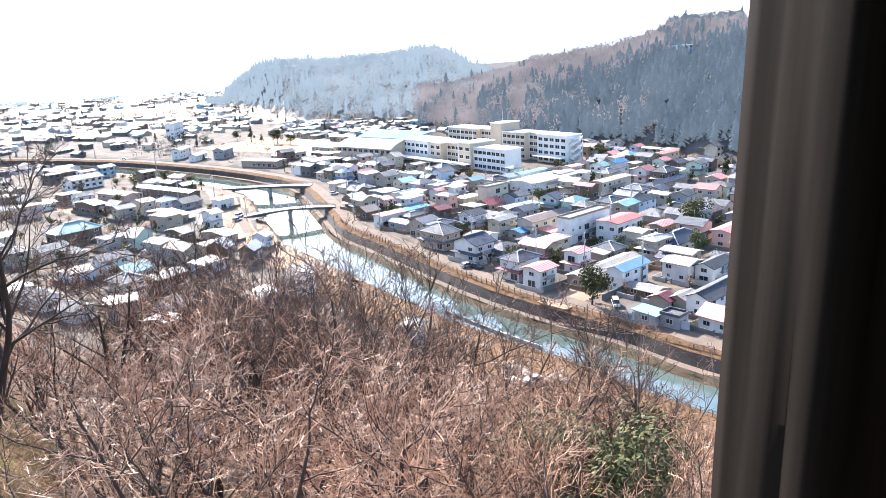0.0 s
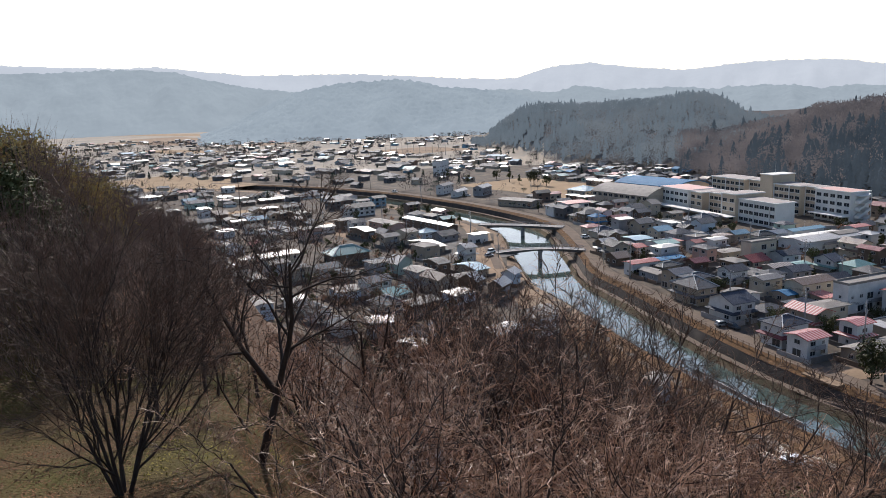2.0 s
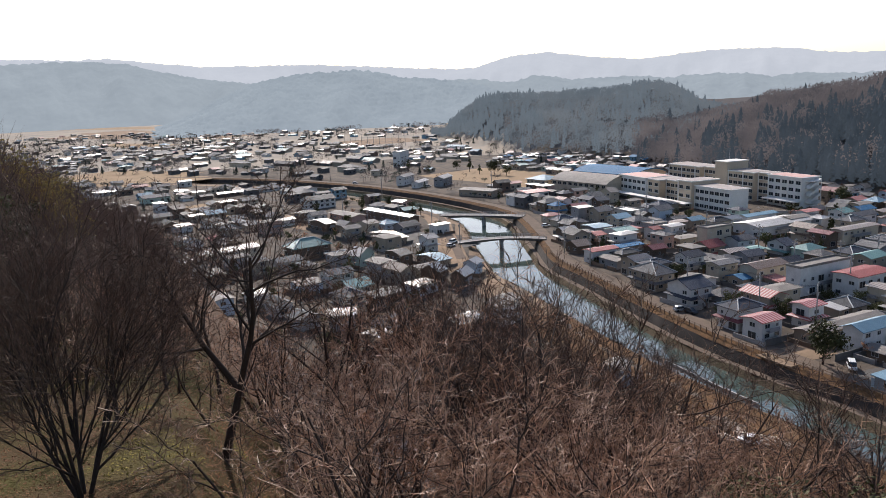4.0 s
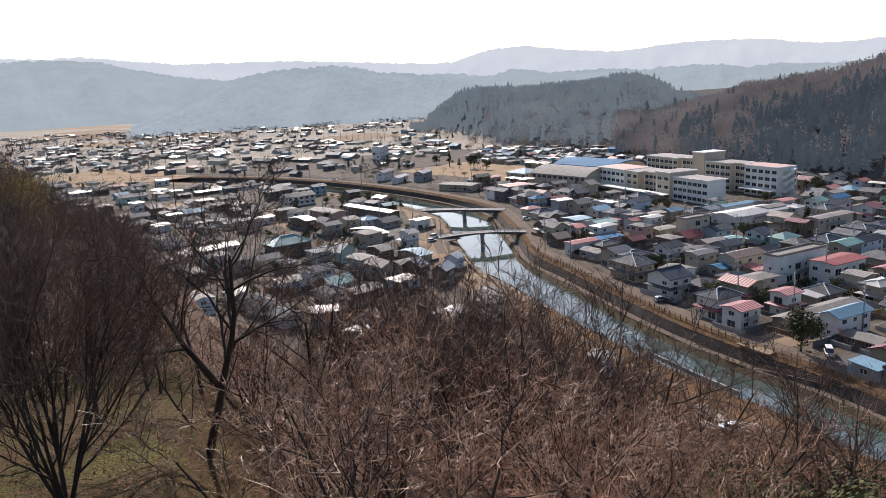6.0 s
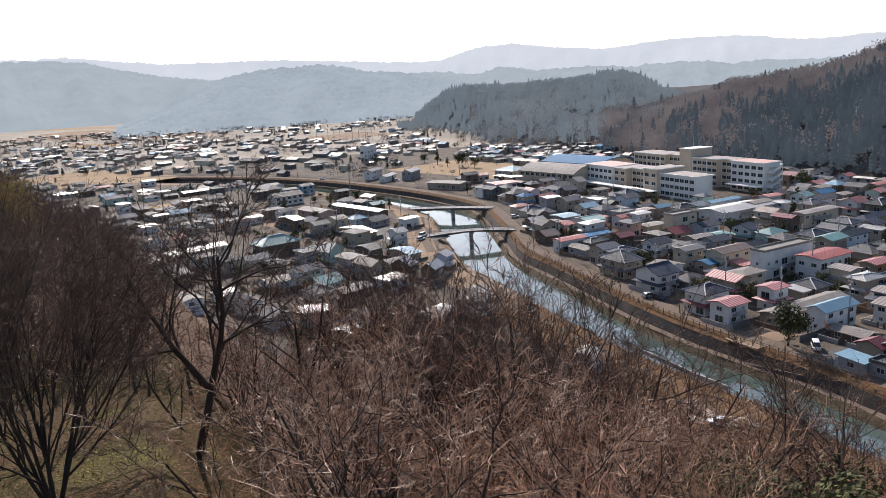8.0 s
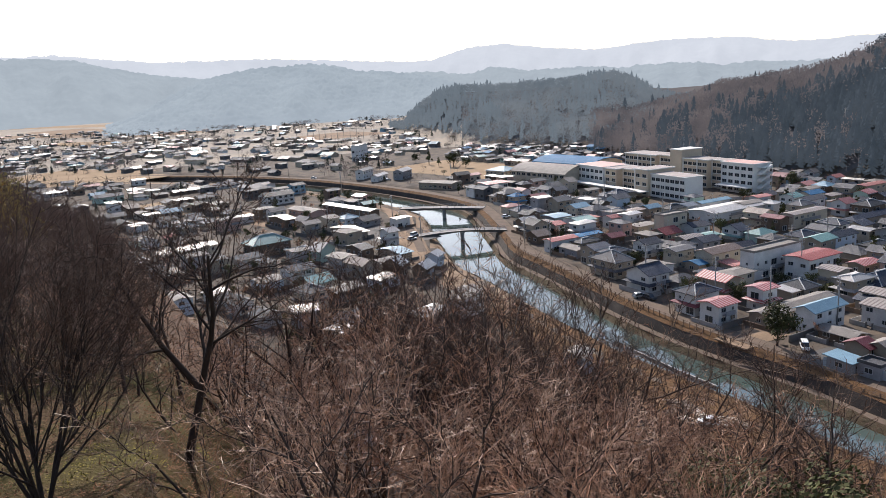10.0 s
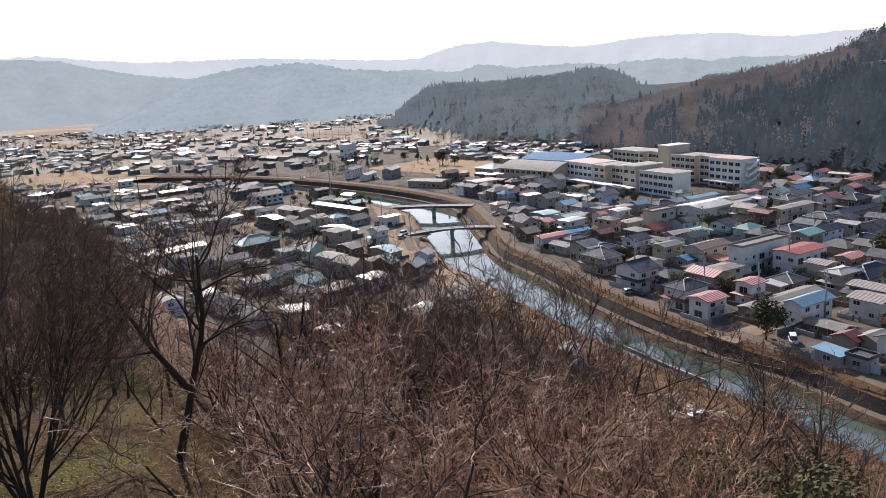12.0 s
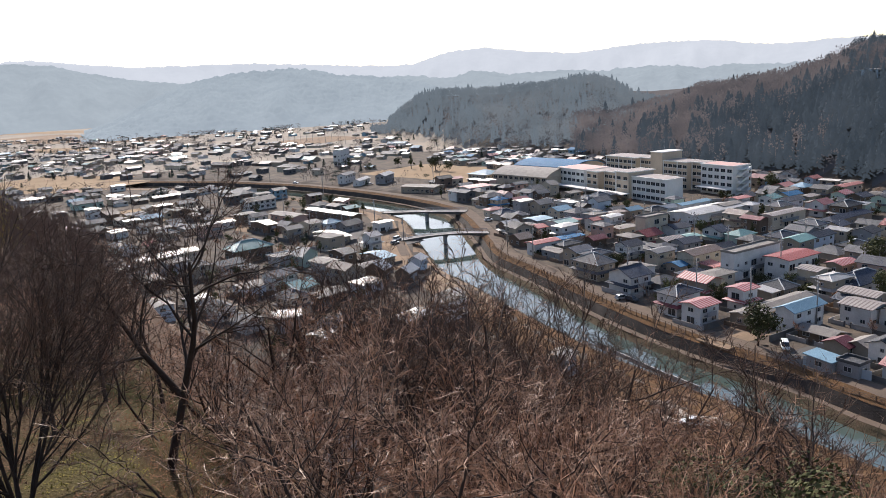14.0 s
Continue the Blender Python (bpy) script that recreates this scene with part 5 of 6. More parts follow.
# ---- bridges ----
def bridge(x0, y0, x1, y1, width, camber, pier_at, label, rail_h=1.0, thick=0.9):
    """A road bridge from bank to bank with a cambered deck, kerbs, rails and one wall pier."""
    root = new("bridge")
    L = math.hypot(x1 - x0, y1 - y0)
    root.matrix_basis = pose(x0, y0, 0.35, 0, 0, math.degrees(math.atan2(y1 - y0, x1 - x0)))
    n = 24
    top = lambda s: camber * (1 - (2 * s - 1) ** 2)
    deck = Shape()
    deck.loft([[(s * L, -width / 2, top(s)), (s * L, width / 2, top(s)), (s * L, width / 2 - 0.5, top(s) - thick * (0.6 + 0.8 * abs(2 * s - 1))), (s * L, -width / 2 + 0.5, top(s) - thick * (0.6 + 0.8 * abs(2 * s - 1)))] for s in (i / n for i in range(n + 1))])
    part("deck", deck.done("deck", M_DARKCONC), root)
    road = Shape().loft([[(s * L, -width / 2 + 0.4, top(s) + 0.03), (s * L, width / 2 - 0.4, top(s) + 0.03), (s * L, width / 2 - 0.4, top(s) - 0.02), (s * L, -width / 2 + 0.4, top(s) - 0.02)] for s in (i / n for i in range(n + 1))])
    part("roadway", road.done("roadway", M_CONC), root)
    post = Shape().box(-0.07, 0.07, -0.07, 0.07, 0, rail_h).done("rail_post", M_CONC)
    for side in (-1, 1):
        yy = side * (width / 2 - 0.15)
        for i in range(n // 2 + 1):
            s = i / (n // 2)
            part("rail_post", post, root, at=pose(s * L, yy, top(s)))
        for hz in (0.5, 0.95):
            part("rail", Shape().tube([Vector((s * L, yy, top(s) + hz)) for s in (i / n for i in range(n + 1))], [0.06] * (n + 1), 5).done("rail", M_CONC), root)
    px = pier_at * L
    pier = Shape().loft([[(px + 0.75 * math.cos(a) * (1 if k else 1.15), 1.9 * math.sin(a), z) for a in (6.283 * j / 14 for j in range(14))] for k, z in ((0, -7.0), (1, -4.2), (1, top(pier_at) - 0.8))])
    part("pier", pier.done("pier", M_CONC, smooth=True), root)
    part("pier_cap", Shape().box(px - 0.9, px + 0.9, -width / 2 + 0.3, width / 2 - 0.3, top(pier_at) - 1.1, top(pier_at) - 0.6).done("pier_cap", M_CONC), root)
    for ax in (-0.6, L - 1.2):
        part("abutment", Shape().box(ax, ax + 1.8, -width / 2 - 0.6, width / 2 + 0.6, -7, -0.5).done("abutment", M_CONC), root)
    return tagged(root, label, "bridge")


bridge(-13.5, 270.5, 19.5, 274.0, 5.0, 1.0, 0.50, "grey concrete road bridge with a gently arched deck")
bridge(-23.5, 336.0, 14.0, 326.0, 6.0, 0.3, 0.52, "flat concrete road bridge on a single pier", thick=1.1)


# ---- fences beside the river ----
def fence(o, z, lo, hi, rails, label, spacing=2.0, h=1.1, taper=None):
    """Posts and rails along the dike's edge at an offset; taper: the end's height above the start."""
    root = new("fence")
    P = RIV[lo:hi] + RN[lo:hi] * o
    d = np.concatenate([[0], np.cumsum(np.linalg.norm(np.diff(P, axis=0), axis=1))])
    zz = lambda s: z if taper is None else z + (taper - z) * s / d[-1]
    post = Shape().box(-0.075, 0.075, -0.075, 0.075, -0.3, h).done("post", M_FENCEWOOD)
    n = int(d[-1] / spacing)
    for i in range(n + 1):
        s = d[-1] * i / n
        part("post", post, root, at=pose(np.interp(s, d, P[:, 0]), np.interp(s, d, P[:, 1]), zz(s)))
    for k in rails:
        pts = [Vector((a, b, zz(s) + k)) for (a, b), s in zip(P, d)]
        part("rail", Shape().tube(pts, [0.055] * len(pts), 4).done("rail", M_FENCEWOOD), root)
    return tagged(root, label, "fence", "river fences")


fence(-0.3, 0.0, 31, 64, (0.5, 0.95), "brown wooden post-and-rail fence along the dike")
fence(-18.9, -2.25, 18, 44, (0.45, 0.95), "dark wooden fence along the near bank")


# ---- ramp from the berm up to the dike road ----
def ramp():
    P, N = RIV[28:37], RN[28:37]
    m = len(P)
    verts, faces, edge = [], [], []
    for i, (p, n) in enumerate(zip(P, N)):
        s = 1 - i / (m - 1)
        z, o = -2.93 + 2.7 * s, -3.7 + 3.2 * s
        edge.append((p + n * (o + 0.15), z))
        for oo, zz in ((o + 3.0, z + 0.02), (o, z), (o - 0.5, -3.1)):
            verts.append((p[0] + n[0] * oo, p[1] + n[1] * oo, zz))
    for i in range(m - 1):
        for a in range(2):
            faces.append((i * 3 + a, i * 3 + a + 1, (i + 1) * 3 + a + 1, (i + 1) * 3 + a))
    me = mesh_of("ramp", verts, faces, (M_PATH, M_REVET), [0, 1] * (m - 1))
    tagged(new("ramp", me), "pale sloping track with a stone side wall", "path", kind="structure")
    root = new("fence")
    post = Shape().box(-0.075, 0.075, -0.075, 0.075, -0.3, 1.1).done("post", M_FENCEWOOD)
    for (a, za), (b, zb) in zip(edge, edge[1:]):
        for t in (0, 0.5):
            part("post", post, root, at=pose(a[0] + (b[0] - a[0]) * t, a[1] + (b[1] - a[1]) * t, za + (zb - za) * t))
    for k in (0.35, 0.68, 1.0):
        part("rail", Shape().tube([Vector((a[0], a[1], z + k)) for a, z in edge], [0.06] * m, 4).done("rail", M_FENCEWOOD), root)
    tagged(root, "pale wooden three-rail fence beside the ramp", "fence", "river fences")


ramp()
fence(-0.3, 0.0, 6, 28, (0.35, 0.68, 1.0), "wooden three-rail fence along the river road")


# ---- vehicles ----
def car(x, y, turn, paint, label, van=False, z=None):
    root = new("car")
    root.matrix_basis = pose(x, y, gz(x, y) + 0.1 if z is None else z, 0, 0, turn) @ Matrix.Diagonal((0.85, 0.88, 0.92, 1))
    hb, ht = (0.95, 1.75) if van else (0.85, 1.42)
    body = Shape().loft([[(-2.05, -0.78, 0.3), (2.05, -0.78, 0.3), (2.05, 0.78, 0.3), (-2.05, 0.78, 0.3)], [(-2.1, -0.82, 0.55), (2.15, -0.82, 0.55), (2.15, 0.82, 0.55), (-2.1, 0.82, 0.55)], [(-2.05, -0.8, hb), (2.0 if not van else 2.1, -0.8, hb - 0.08), (2.0 if not van else 2.1, 0.8, hb - 0.08), (-2.05, 0.8, hb)]])
    part("body", body.done("body", paint), root)
    f0, f1 = (1.55, 1.0) if van else (1.05, 0.35)
    cab = Shape().loft([[(-1.98, -0.77, hb - 0.02), (f0, -0.77, hb - 0.02), (f0, 0.77, hb - 0.02), (-1.98, 0.77, hb - 0.02)], [(-1.8 if van else -1.35, -0.68, ht), (f1, -0.68, ht), (f1, 0.68, ht), (-1.8 if van else -1.35, 0.68, ht)]])
    part("glasshouse", cab.done("glasshouse", M_GLASS), root)
    part("roof", Shape().loft([[(-1.82 if van else -1.4, -0.7, ht - 0.03), (f1 + 0.05, -0.7, ht - 0.03), (f1 + 0.05, 0.7, ht - 0.03), (-1.82 if van else -1.4, 0.7, ht - 0.03)], [(-1.7 if van else -1.25, -0.62, ht + 0.06), (f1 - 0.1, -0.62, ht + 0.06), (f1 - 0.1, 0.62, ht + 0.06), (-1.7 if van else -1.25, 0.62, ht + 0.06)]]).done("roof", paint), root)
    for sx in (-1.35, 1.35):
        for sy in (-0.78, 0.78):
            part("wheel", Shape().loft([[(sx + 0.31 * math.cos(a), sy + o, 0.31 + 0.31 * math.sin(a)) for a in (6.283 * j / 12 for j in range(12))] for o in (-0.1, 0.1)]).done("wheel", M_TYRE), root)
    return tagged(root, label, "car", "parked cars")


car(67.8, 138.5, 252, M_CARWHITE, "small white van parked in a dark yard", van=True)
car(40, 112.5, 160, M_CARWHITE, "white car parked on the leafy near bank")
car(-26.5, 281, 15, M_CARWHITE, "white van on the asphalt yard", van=True)
car(-15.0, 271, 60, M_CARWHITE, "white van by the levee track", van=True)
car(-15.5, 264, 40, M_CARSILVER, "silver car by the levee track")
car(21.5, 299, 20, M_CARWHITE, "white car at the bridge road")
car(-88, 473, -25, M_CARWHITE, "white car on the far road")
car(-38, 443, 30, M_CARSILVER, "pale car on the far road")
car(45.5, 178.5, 20, M_CARSILVER, "silver car beside a house")
car(94.5, 300, 20, M_CARWHITE, "white car below the school")
car(47.5, 176.5, -60, M_CARDARK, "dark car beside a house")
car(68, 246, -50, M_CARWHITE, "white car beside an apartment block")


# ---- clutter on the leafy near bank ----
def board_pile(x, y, turn, label):
    """Sawn boards stacked in loose layers on two bearers."""
    rng = random.Random(int(x * 10))
    root = new("board_pile")
    root.matrix_basis = pose(x, y, gz(x, y) + 0.08, 0, 0, turn)
    for by in (-1.0, 1.0):
        part("bearer", Shape().box(-0.9, 0.9, by - 0.06, by + 0.06, -0.15, 0.1).done("bearer", M_FENCEWOOD), root)
    board = Shape().box(-0.11, 0.11, -1.5, 1.5, 0, 0.05).done("board", M_CUTWOOD)
    for layer in range(4):
        for k in range(6):
            if rng.random() < 0.88:
                part("board", board, root, at=pose(-0.7 + 0.27 * k + rng.uniform(-0.03, 0.03), rng.uniform(-0.25, 0.25), 0.105 + 0.06 * layer, 0, 0, rng.uniform(-2, 2)))
    return tagged(root, label, "boards", "stacked boards")


M_CUTWOOD = mat("pale_sawn_wood", (0.62, 0.54, 0.44), (0.48, 0.40, 0.31), rough=0.7, scale=1.2, fine=9, rand=0.15)
board_pile(37.2, 114.2, 35, "pale sawn boards stacked on the leafy bank")
board_pile(39.6, 116.6, 20, "loose pale boards stacked beside a parked car")
board_pile(43.4, 113.6, 70, "pale sawn boards stacked on the leafy bank")


# ---- power poles ----
def pole_meshes():
    shaft = Shape().tube([Vector((0, 0, -0.5)), Vector((0, 0, 11.5))], [0.19, 0.12], 8, caps=True).done("shaft", M_POLE, smooth=True)
    arm = Shape().box(-0.95, 0.95, -0.06, 0.06, -0.06, 0.06).done("crossarm", M_POLE)
    can = Shape().loft([[(0.26 * math.cos(a), 0.26 * math.sin(a), z) for a in (6.283 * j / 9 for j in range(9))] for z in (0, 0.75)]).done("transformer", M_CONC)
    knob = Shape().loft([[(q * math.cos(a), q * math.sin(a), z) for a in (6.283 * j / 6 for j in range(6))] for q, z in ((0.05, 0), (0.08, 0.08), (0.05, 0.2))]).done("insulator", WALLS["white"])
    return shaft, arm, can, knob


POLE = pole_meshes()


def power_pole(x, y, turn, size=1.0):
    root = new("power_pole")
    root.matrix_basis = Matrix.LocRotScale((x, y, gz(x, y)), Euler((0, 0, radians(turn))), (size, size, size))
    part("shaft", POLE[0], root)
    for z in (10.9, 10.2):
        arm = part("crossarm", POLE[1], root, at=pose(0, 0.15, z))
        for ix in (-0.8, 0.0, 0.8):
            part("insulator", POLE[3], arm, at=pose(ix, 0, 0.06))
    part("transformer", POLE[2], root, at=pose(0.35, 0, 8.6))
    return tagged(root, "grey concrete power pole with crossarms", "power pole", "power poles")


rng_p = random.Random(8)
for px, py in ((26, 290), (89, 186), (83, 233), (86, 213), (196, 372), (200, 376), (44, 331), (56, 282), (-52, 303), (-38, 296), (24, 248), (30, 228), (50, 190), (62, 172), (70, 160), (80, 150), (95, 205), (110, 215), (120, 260), (75, 262), (62, 300), (-12, 262), (-25, 300), (-70, 340), (-90, 310), (-60, 400), (0, 420), (-110, 500), (-150, 560), (-60, 520)):
    power_pole(px, py, rng_p.uniform(0, 180), rng_p.uniform(0.85, 1.05))


# ---- evergreen trees and shrubs of the gardens ----
def leafy_tree(seed, h, w, leaves=700, leaf=0.32, cone=0.0):
    rng = random.Random(seed)
    t = Shape()
    t.tube([Vector((0, 0, -0.3)), Vector((0.1, 0, h * 0.35)), Vector((0, 0.1, h * 0.8))], [h * 0.03, h * 0.022, h * 0.008], 6)
    for i in range(7):
        a, z = rng.uniform(0, 6.28), h * rng.uniform(0.25, 0.65)
        t.tube([Vector((0, 0, z)), Vector((w * 0.38 * math.cos(a), w * 0.38 * math.sin(a), z + h * 0.14))], [h * 0.011, h * 0.004], 4)
    c = Shape()
    lumps = [(Vector((rng.gauss(0, w * 0.22), rng.gauss(0, w * 0.22), h * rng.uniform(0.32, 0.9)))) for _ in range(16)]
    for i in range(leaves):
        q = rng.choice(lumps)
        rad = w * 0.24 * (1 - cone * (q.z / h))
        d = Vector((rng.gauss(0, 1), rng.gauss(0, 1), rng.gauss(0, 1))).normalized() * rad * rng.uniform(0.55, 1.1)
        p = Vector((q.x * (1 - cone * q.z / h), q.y * (1 - cone * q.z / h), q.z)) + d
        n = (d.normalized() + Vector((rng.gauss(0, 0.5), rng.gauss(0, 0.5), rng.gauss(0.3, 0.5)))).normalized()
        u = n.orthogonal().normalized() * leaf * rng.uniform(0.6, 1.3)
        v = n.cross(u).normalized() * leaf * rng.uniform(0.5, 1.0)
        c.add([p - u, p - v * 0.7, p + u, p + v], [(0, 1, 2, 3)])
    return t.done("trunk", M_BARK), c.done("crown", M_EVERGREEN)


LEAFY = [leafy_tree(51, 8.0, 6.5, 1400, 0.30), leafy_tree(52, 6.0, 5.0, 800, 0.28), leafy_tree(53, 9.0, 4.0, 900, 0.3, cone=0.7), leafy_tree(54, 2.6, 3.2, 500, 0.2)]


def garden_tree(kind, x, y, size, label="dark evergreen tree among the houses", name="evergreen_tree", group="garden evergreens"):
    root = new(name)
    root.matrix_basis = Matrix.LocRotScale((x, y, gz(x, y)), Euler((0, 0, x * 3.1 + y)), (size, size, size))
    part("trunk", LEAFY[kind][0], root)
    tagged(part("crown", LEAFY[kind][1], root), kind="stuff")
    taken.append((x, y, 2.5 * size))
    return tagged(root, label, "tree", group)


garden_tree(0, 63.5, 141.0, 1.05, "broad dark evergreen tree behind the dike fence")
for px, py in ((-15, 520), (-8, 505), (2, 500), (-45, 525), (80, 305), (165, 295), (175, 262), (150, 325), (104, 166), (-60, 535), (-25, 540), (10, 490), (118, 190), (57, 176)):
    garden_tree(rng_p.choice((0, 1, 2)), px, py, rng_p.uniform(0.7, 1.2))


for az, far, size in ((-36.2, 76, 0.5), (-34.8, 78, 0.4), (-37.4, 74, 0.55), (-36.6, 60, 0.6), (-35.0, 58, 0.5), (-37.6, 62, 0.65), (-33.6, 66, 0.4)):
    garden_tree(0, far * math.sin(radians(az)), far * math.cos(radians(az)), size, "dark evergreen tree on the hill's shoulder", group="evergreens on the shoulder")


def light_tree(seed):
    rng = random.Random(seed)
    t, c = Shape(), Shape()
    t.tube([Vector((0, 0, -0.3)), Vector((0.1, 0, 1.6)), Vector((0, 0.1, 3.4))], [0.12, 0.09, 0.03], 5)
    for i in range(8):
        a, z = rng.uniform(0, 6.28), rng.uniform(0.9, 2.6)
        q = Vector((1.1 * math.cos(a), 1.1 * math.sin(a), z + rng.uniform(0.9, 1.6)))
        t.tube([Vector((0, 0, z)), q], [0.05, 0.02], 4)
        for k in range(34):
            b = Vector((0, 0, z)).lerp(q, rng.uniform(0.3, 1))
            d = Vector((rng.gauss(0, 0.6), rng.gauss(0, 0.6), rng.gauss(0.5, 0.4))).normalized() * rng.uniform(0.4, 1.1)
            u = d.orthogonal().normalized() * 0.02
            w = d.cross(u).normalized() * 0.02
            c.add([b + u, b - u * 0.5 + w, b - u * 0.5 - w, b + d], [(0, 1, 3), (1, 2, 3), (2, 0, 3)])
    return t.done("trunk", M_BARK), c.done("crown", M_TWIG)


LEAFY += [light_tree(61), light_tree(62)]


def garden_greens():
    """Shrubs, hedges and small trees in the gaps between the houses."""
    rng = random.Random(31)
    made = 0
    while made < 330:
        x, y = rng.uniform(-90, 190), rng.uniform(130, 400)
        d = float(dike_offset(x, y)[0])
        if -36 < d < 8 or gz(x, y) > 1.5 or d < 0 and math.hypot(x, y) < 160 or any(math.hypot(x - q[0], y - q[1]) < q[2] * 0.95 + 0.8 for q in taken):
            continue
        made += 1
        k = rng.choice((1, 3, 3, 3, 4, 5, 5, 2))
        tag = ("small bare garden tree", "bare_garden_tree") if k > 3 else (("round clipped evergreen shrub", "garden_shrub") if k == 3 else ("dark evergreen tree among the houses", "evergreen_tree"))
        garden_tree(k, x, y, rng.uniform(0.5, 0.85) if k < 3 else rng.uniform(0.6, 1.1), tag[0], tag[1], "garden greenery")


# ---- the rest of the town: plain houses on the same streets ----
def fill_town():
    rng = random.Random(77)
    roofs_r = ["slate"] * 8 + ["grey"] * 8 + ["black"] * 3 + ["tin"] * 3 + ["dulltin"] * 5 + ["red", "pink", "pink", "maroon", "blue", "paleblue", "teal", "teal", "brown", "brown", "tinstripe", "redstripe"]
    roofs_l = ["tin"] * 4 + ["dulltin"] * 8 + ["slate"] * 6 + ["grey"] * 7 + ["black"] * 2 + ["brown"] * 3 + ["tinstripe"] * 3 + ["red", "paleblue", "teal"]
    walls = ["white"] * 6 + ["cream"] * 6 + ["beige"] * 6 + ["grey"] * 3 + ["brown"] * 4 + ["pinkish", "paleblue", "green"]
    roofs_f = ["tin"] * 4 + ["dulltin"] * 6 + ["grey"] * 8 + ["slate"] + ["paleblue", "pink", "brown", "teal"]
    walls_f = ["white"] * 2 + ["grey"] * 5 + ["cream"] * 3 + ["beige"] * 5 + ["brown"] + ["paleblue"]
    cand = []
    for turn, x0, x1, y0, y1, du, dv in ((GRID, 0, 330, 95, 640, 8.8, 9.6), (-48, -420, 10, 130, 620, 10.4, 11.0), (-35, -520, 60, 500, 960, 12.5, 14.0), (-30, -900, -100, 760, 1500, 24, 26)):
        u = Vector((math.cos(radians(turn)), math.sin(radians(turn))))
        v = Vector((-u.y, u.x))
        for i in range(-90, 90):
            for j in range(-90, 90):
                p = u * (i * du + (i // 3) * 3.0) + v * (j * dv + (j // 2) * 3.5) + Vector((60, 230))
                if x0 < p.x < x1 and y0 < p.y < y1:
                    cand.append((p.x + rng.uniform(-1.5, 1.5), p.y + rng.uniform(-1.5, 1.5), turn))
    cand.sort(key=lambda c: math.hypot(c[0], c[1]))
    whole, rest = 0, Shape()
    tints = list(ROOFS) + list(WALLS)
    D = dike_offset([c[0] for c in cand], [c[1] for c in cand])
    Z = ground_z([c[0] for c in cand], [c[1] for c in cand])
    for (x, y, turn), d, z in zip(cand, D, Z):
        r, a = math.hypot(x, y), math.degrees(math.atan2(x, y))
        right = d > 0 and y < 640 and turn == GRID
        if -34 < d < 10 or z > 2.5 or not -38 < a < 40:
            continue
        if turn == GRID and not right or turn == -48 and d > 0 or turn == -35 and d < 8 and y < 500:
            continue
        if turn == -35 and (x > -56 + (923 - y) * 0.2 or r < 520 or (d > 0 and y < 640 and x > -20)):
            continue
        if d < 0 and r < 165:
            continue
        keep = 0.95 if right else (0.78 if turn == -48 else (0.5 if turn == -35 else 0.34))
        keep *= (0.75 if right else 0.35) + 0.6 * (noise.noise(Vector((x / 60, y / 60, 5))) > -0.05)
        if rng.random() > keep:
            continue
        L, W = rng.uniform(5.6, 8.4), rng.uniform(4.4, 6.2)
        if turn == -48:
            L, W = L * 1.1, W * 1.1
        big = not right and r > 260 and rng.random() < 0.16
        if big:
            L, W = L * rng.uniform(1.5, 2.6), W * rng.uniform(1.2, 1.9)
        rad = max(L, W) / 2 * 0.75 + min(L, W) * 0.12
        if any(abs(x - q[0]) < rad + q[2] and abs(y - q[1]) < rad + q[2] and math.hypot(x - q[0], y - q[1]) < (rad + q[2]) * 0.97 for q in taken):
            continue
        two = rng.random() < (0.6 if right else 0.3)
        h = rng.uniform(4.3, 5.1) if two else rng.uniform(2.5, 3.1)
        if r > 420:
            h, two = h * 0.72, False
        if r > 650:
            L, W = L * 1.15, W * 1.15
        roof = rng.choice(roofs_r if right else (roofs_l if r < 520 else roofs_f))
        style = rng.choice(("gable", "gable", "hip"))
        wall, pitch, at = rng.choice(walls if r < 520 else walls_f), rng.uniform(0.15, 0.25) if "tin" in roof else rng.uniform(0.32, 0.5), turn + rng.choice((0, 90)) + rng.uniform(-5, 5)
        whole += 1
        if whole <= 205:
            house(x, y, at, L, W, h, roof, wall, style, pitch, skirt=(roof if two and rng.random() < 0.35 else ""), windows=2 if r < 300 else 1,
                  ridge_cap=("pale" if rng.random() < 0.4 else False) if style == "hip" else False)
            continue
        taken.append((x, y, rad))
        m = pose(x, y, z, 0, 0, at)
        body = Shape().box(-L / 2, L / 2, -W / 2, W / 2, -0.3, h)
        if style == "gable":
            body.add([(-L / 2, -W / 2, h), (-L / 2, W / 2, h), (-L / 2, 0, h + W / 2 * pitch), (L / 2, -W / 2, h), (L / 2, W / 2, h), (L / 2, 0, h + W / 2 * pitch)], [(0, 2, 1), (3, 4, 5)])
        top = roof_shape(L, W, h, style, pitch, 0.55)
        rest.add([m @ Vector(p) for p in body.v], body.f, tints.index(wall))
        rest.add([m @ Vector(p) for p in top.v], top.f, tints.index(roof))
        if r < 560:
            for side in range(4):
                span, off = (L, W / 2) if side % 2 == 0 else (W, L / 2)
                for zr in ([1.0] if h < 4 else [1.0, h / 2 + 0.8]):
                    for i in range(int(span / 3)):
                        if rng.random() < 0.75:
                            pane = m @ pose(0, 0, 0, 0, 0, 90 * side) @ pose((i + 0.5) * span / int(span / 3) - span / 2, -off, zr)
                            pb = Shape().box(-0.75, 0.75, -0.06, 0.02, 0, 1.1)
                            rest.add([pane @ Vector(p) for p in pb.v], pb.f, len(tints))
    ob = new("distant_houses", rest.done("distant_houses", *ROOFS.values(), *WALLS.values(), M_GLASS))
    tagged(ob, "hundreds of small distant houses with pale and dark roofs", "houses", kind="stuff")


fill_town()
garden_greens()


